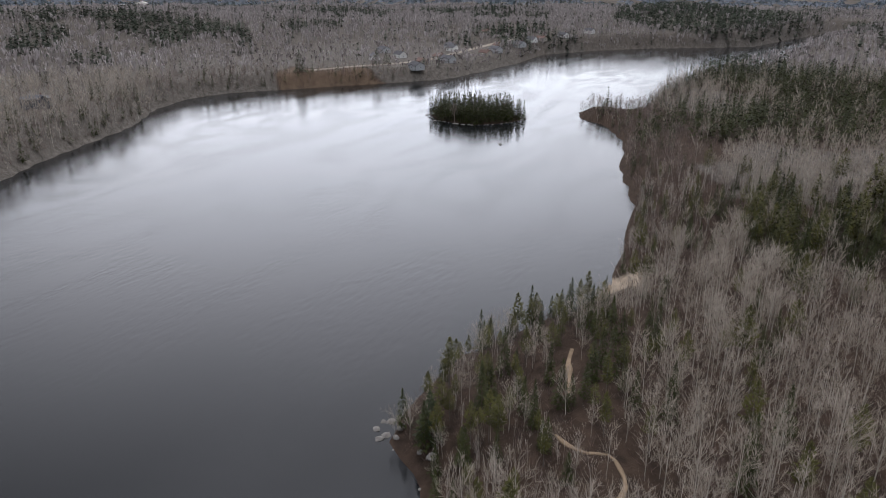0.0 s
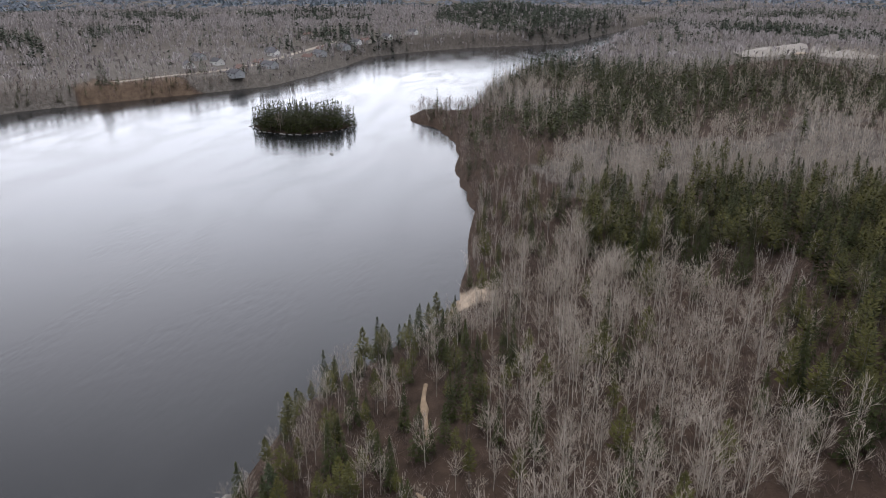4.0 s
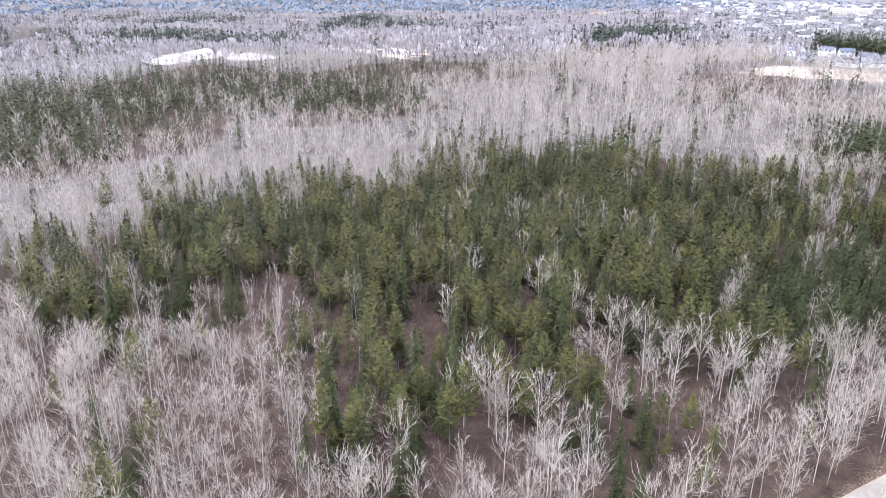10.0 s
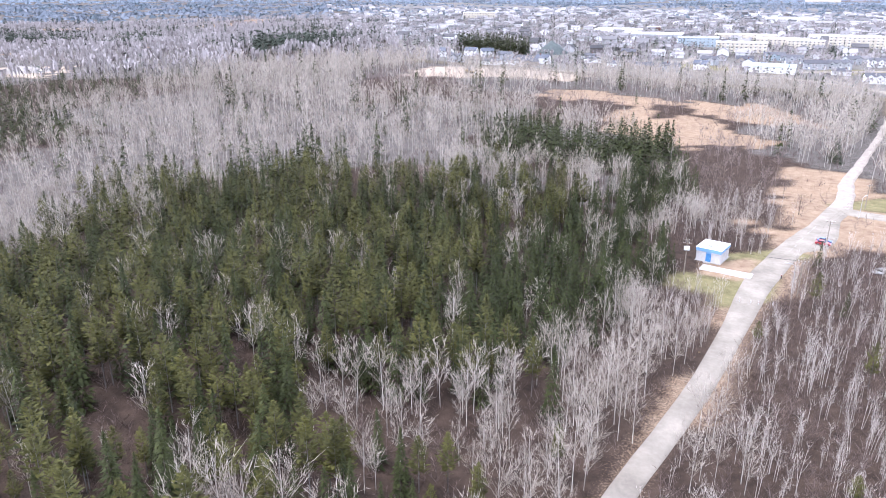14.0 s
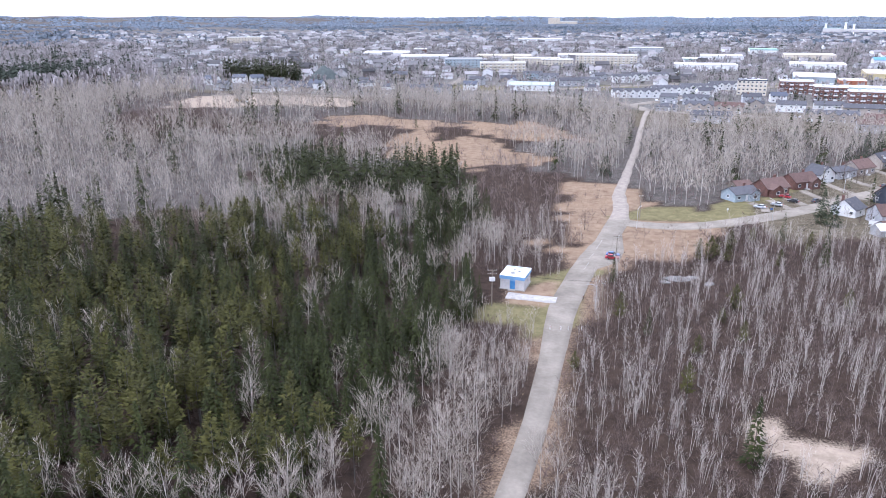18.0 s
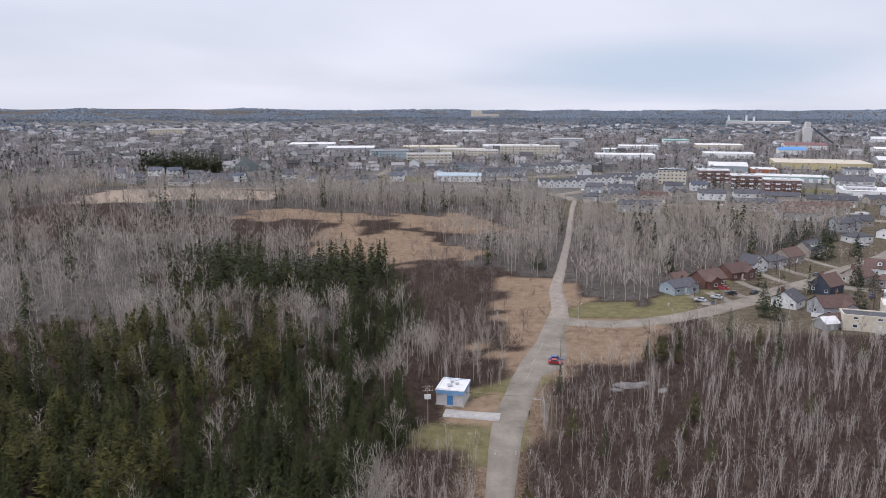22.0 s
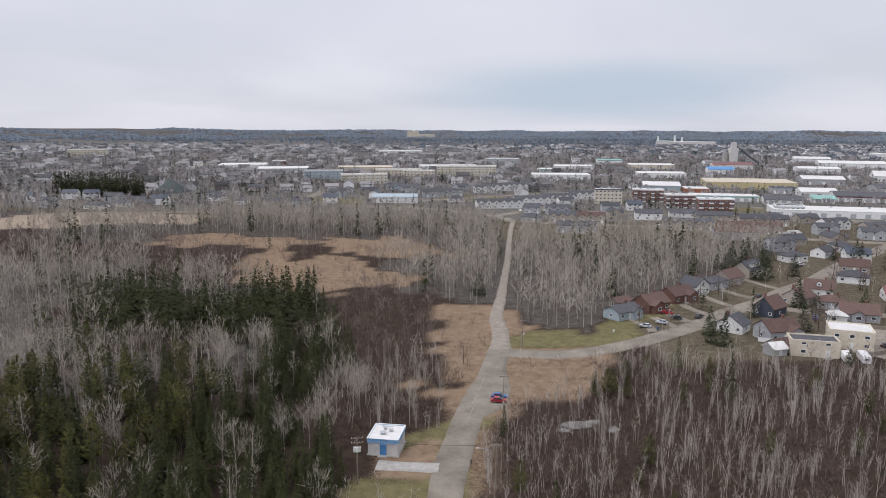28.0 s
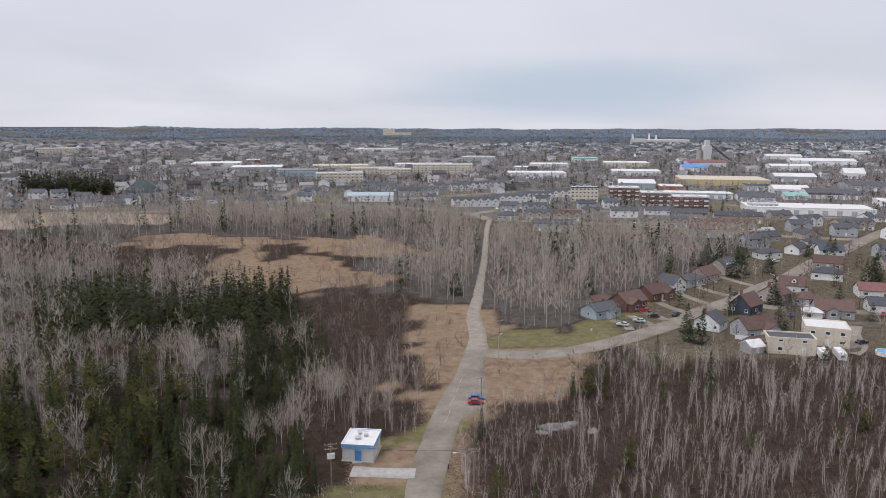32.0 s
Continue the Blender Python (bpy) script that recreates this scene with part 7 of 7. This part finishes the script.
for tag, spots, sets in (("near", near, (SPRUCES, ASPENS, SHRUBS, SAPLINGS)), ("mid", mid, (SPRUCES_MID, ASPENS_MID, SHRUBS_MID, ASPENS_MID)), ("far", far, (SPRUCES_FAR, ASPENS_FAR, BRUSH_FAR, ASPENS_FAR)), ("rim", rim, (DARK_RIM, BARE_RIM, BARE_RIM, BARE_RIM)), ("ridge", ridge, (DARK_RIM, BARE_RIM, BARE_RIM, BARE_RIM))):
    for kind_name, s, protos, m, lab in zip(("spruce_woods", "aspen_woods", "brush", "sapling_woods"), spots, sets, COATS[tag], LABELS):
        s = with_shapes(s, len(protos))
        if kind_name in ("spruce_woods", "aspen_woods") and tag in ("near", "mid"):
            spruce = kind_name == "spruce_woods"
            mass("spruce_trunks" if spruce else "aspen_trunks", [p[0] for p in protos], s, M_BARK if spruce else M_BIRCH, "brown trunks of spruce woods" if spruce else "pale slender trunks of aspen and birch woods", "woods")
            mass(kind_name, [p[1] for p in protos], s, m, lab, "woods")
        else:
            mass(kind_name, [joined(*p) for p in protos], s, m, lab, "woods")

# low reddish undergrowth
UNDER = [bare_parts(2.6, 1.6, 4, 3, 0, 0.02, 0.055, 0.06, 0.05, 300 + k, True, rise=1.0) for k in range(N_NEAR)]
ux, uy, uz, uzone = scatter((-230, -150), (200, 250), 2.5, 0, 240)
grow = np.isin(uzone, (0, 1, 2, 3)) & (rng.random(len(ux)) < np.where(uzone == 3, 1.0, np.where(uzone == 0, 0.5, 0.5))) | (uzone == 4) & (rng.random(len(ux)) < 0.03)
under = np.column_stack([ux, uy, uz - 0.05, rng.uniform(0.6, 1.3, len(ux)), rng.random(len(ux)) * 6.283, rng.integers(0, N_NEAR, len(ux))])[grow]
M_UNDER = mat("reddish_undergrowth", (0.048, 0.033, 0.027), (0.145, 0.103, 0.086), 0.08, 0.9, island=0.4)
mass("undergrowth", [joined(*p) for p in UNDER], under, M_UNDER, "leafless reddish brown undergrowth", "brush")

# garden and roadside trees that stand alone
M_GARDEN = mat("garden_conifer", (0.014, 0.022, 0.011), (0.05, 0.062, 0.026), 0.3, 0.75, island=0.3)
kit_c = tree_meshes("crown", [conifer_parts(11.5, 2.9 + 0.3 * k, 330, 0.05, 0.15, 1.0, 400 + k, False, 0.3) for k in range(4)], M_BARK, M_GARDEN)
kit_b = tree_meshes("bare_crown", [bare_parts(10, 3.4, 15, 7, 3, 0.18, 0.055, 0.018, 0.24, 410 + k, rise=1.0) for k in range(4)], M_BARK, M_SHRUB)
kit_y = tree_meshes("crown", [conifer_parts(7.5, 2.1, 230, 0.1, 0.0, 0.8, 420 + k, True, 0.45) for k in range(3)], M_BARK, M_PINE)
C_LAB, B_LAB2, Y_LAB = "full dark green garden conifer among houses", "broad leafless tree with many fine branches", "young olive-green pine rising above brush"
PLANTED = [(85, 227.5, 0, 1.0), (82, 231, 0, 0.65), (138, 331, 0, 1.3), (199, 364, 0, 1.2), (206, 372, 0, 1.0), (88, 370, 0, 1.1), (103, 371, 0, 1.2), (59, 387, 0, 1.1), (147, 372, 0, 1.2), (132, 352, 0, 1.3), (140, 360, 0, 1.25), (126, 356, 0, 1.1), (152, 362, 0, 1.1),
           (188, 312, 0, 1.1), (196, 318, 0, 1.2), (203, 330, 0, 1.0), (160, 282, 0, 0.7), (158, 256, 0, 0.6), (4, 303, 0, 0.9), (6, 297, 0, 0.8)]
PLANTED += [(-28.5, -112.5, 0, 0.85), (-427, -410, 0, 1.5), (-498, -378, 0, 1.2), (-505, -372, 0, 1.1)]
PLANTED += [(-0.8, 211.6, 1, 0.75), (91, 280, 1, 0.8), (108, 300, 1, 1.1), (117, 303, 1, 0.8), (129, 258, 1, 1.1), (124, 245, 1, 1.0), (116, 240, 1, 0.9), (140, 300, 1, 0.9), (165, 318, 1, 1.2), (175, 312, 1, 1.1), (64, 256, 1, 0.8), (99, 262, 1, 0.7), (137, 240, 1, 0.8), (150, 330, 1, 0.9)]
PLANTED += [(41.0, 188.7, 2, 0.9), (43.7, 184.4, 2, 0.8), (54.7, 205.8, 2, 0.7), (68.5, 149.4, 2, 0.8), (99.4, 159.6, 2, 0.8), (66.8, 186.0, 2, 0.7), (35.3, 185.0, 2, 0.7), (115.2, 207.1, 2, 0.7), (35.7, 135.0, 2, 0.6)]
PLANTED += [(38.8, 185.1, 2, 1.1), (46.3, 196.2, 2, 0.9), (39.9, 143.7, 2, 1.0), (0.9, 102.6, 2, 0.6), (27.8, 115.2, 2, 0.7), (36, 189, 2, 0.8), (70, 196, 2, 0.9), (58, 180, 2, 0.8), (95, 186, 2, 0.9), (22, 52, 2, 0.6), (88, 150, 2, 0.8)]
pl = random.Random(21)
while len(PLANTED) < 112:
    x, y = pl.uniform(66, 240), pl.uniform(225, 430)
    if zone_of(x, y) == 7 and all((x - fx) ** 2 + (y - fy) ** 2 > (0.75 * fr) ** 2 for fx, fy, fr in FOOT) and line_distance(np.array([x]), np.array([y]), STREET)[0] > 6:
        PLANTED.append((round(x, 1), round(y, 1), 0 if pl.random() < 0.35 else 1, round(pl.uniform(0.5, 1.05), 2)))
for x, y, k, s in PLANTED:
    tree = tagged(new(("garden_conifer", "bare_tree", "young_pine")[k]), (C_LAB, B_LAB2, Y_LAB)[k], "tree", ("garden conifers", "bare garden trees", "young pines")[k])
    tree.matrix_basis = pose(x, y, ground_z(x, y), 0, 0, (x * 37 + y * 11) % 360) @ Matrix.Diagonal((s, s, s, 1))
    kit = (kit_c, kit_b, kit_y)[k]
    for pname, me in zip(("trunk", "bare_crown" if k == 1 else "crown"), kit[int(x + y) % len(kit)]):
        o = new(pname, me)
        o.parent = tree


# tufts of dry grass on the meadow and the verges
g = np.random.default_rng(77)
tufts = []
for k in range(4):
    v, f = [], []
    for i in range(7):
        a, r, b = g.random() * 6.28, 0.35 * g.random(), len(v)
        c = np.array([r * math.cos(a), r * math.sin(a), 0])
        t = np.array([-math.sin(a), math.cos(a), 0]) * 0.09
        v += [c - t, c + t, c * 2.2 + np.array([0, 0, 0.45 + 0.35 * g.random()])]
        f.append((b, b + 1, b + 2))
    tufts.append((np.array(v), np.array(f)))
tx, ty, tz, tzone = scatter((-130, 60), (90, 400), 1.7, 0, 460)
verge_d = line_distance(tx, ty, ROAD)
pick = ((tzone == 4) | (tzone == 6) & (g.random(len(tx)) < 0.3) | (verge_d < np.interp(ty, (95, 130), (4.2, 9.0)))) & (g.random(len(tx)) < 0.4)
grass = np.column_stack([tx, ty, tz, g.uniform(0.35, 0.75, len(tx)), g.random(len(tx)) * 6.283, g.integers(0, 4, len(tx))])[pick]
M_TUFT = mat("dry_grass_tufts", (0.17, 0.12, 0.075), (0.31, 0.24, 0.15), 0.12, 0.95, island=0.25)
mass("dry_grass", tufts, grass, M_TUFT, "tufts of dry tan grass", "grass")
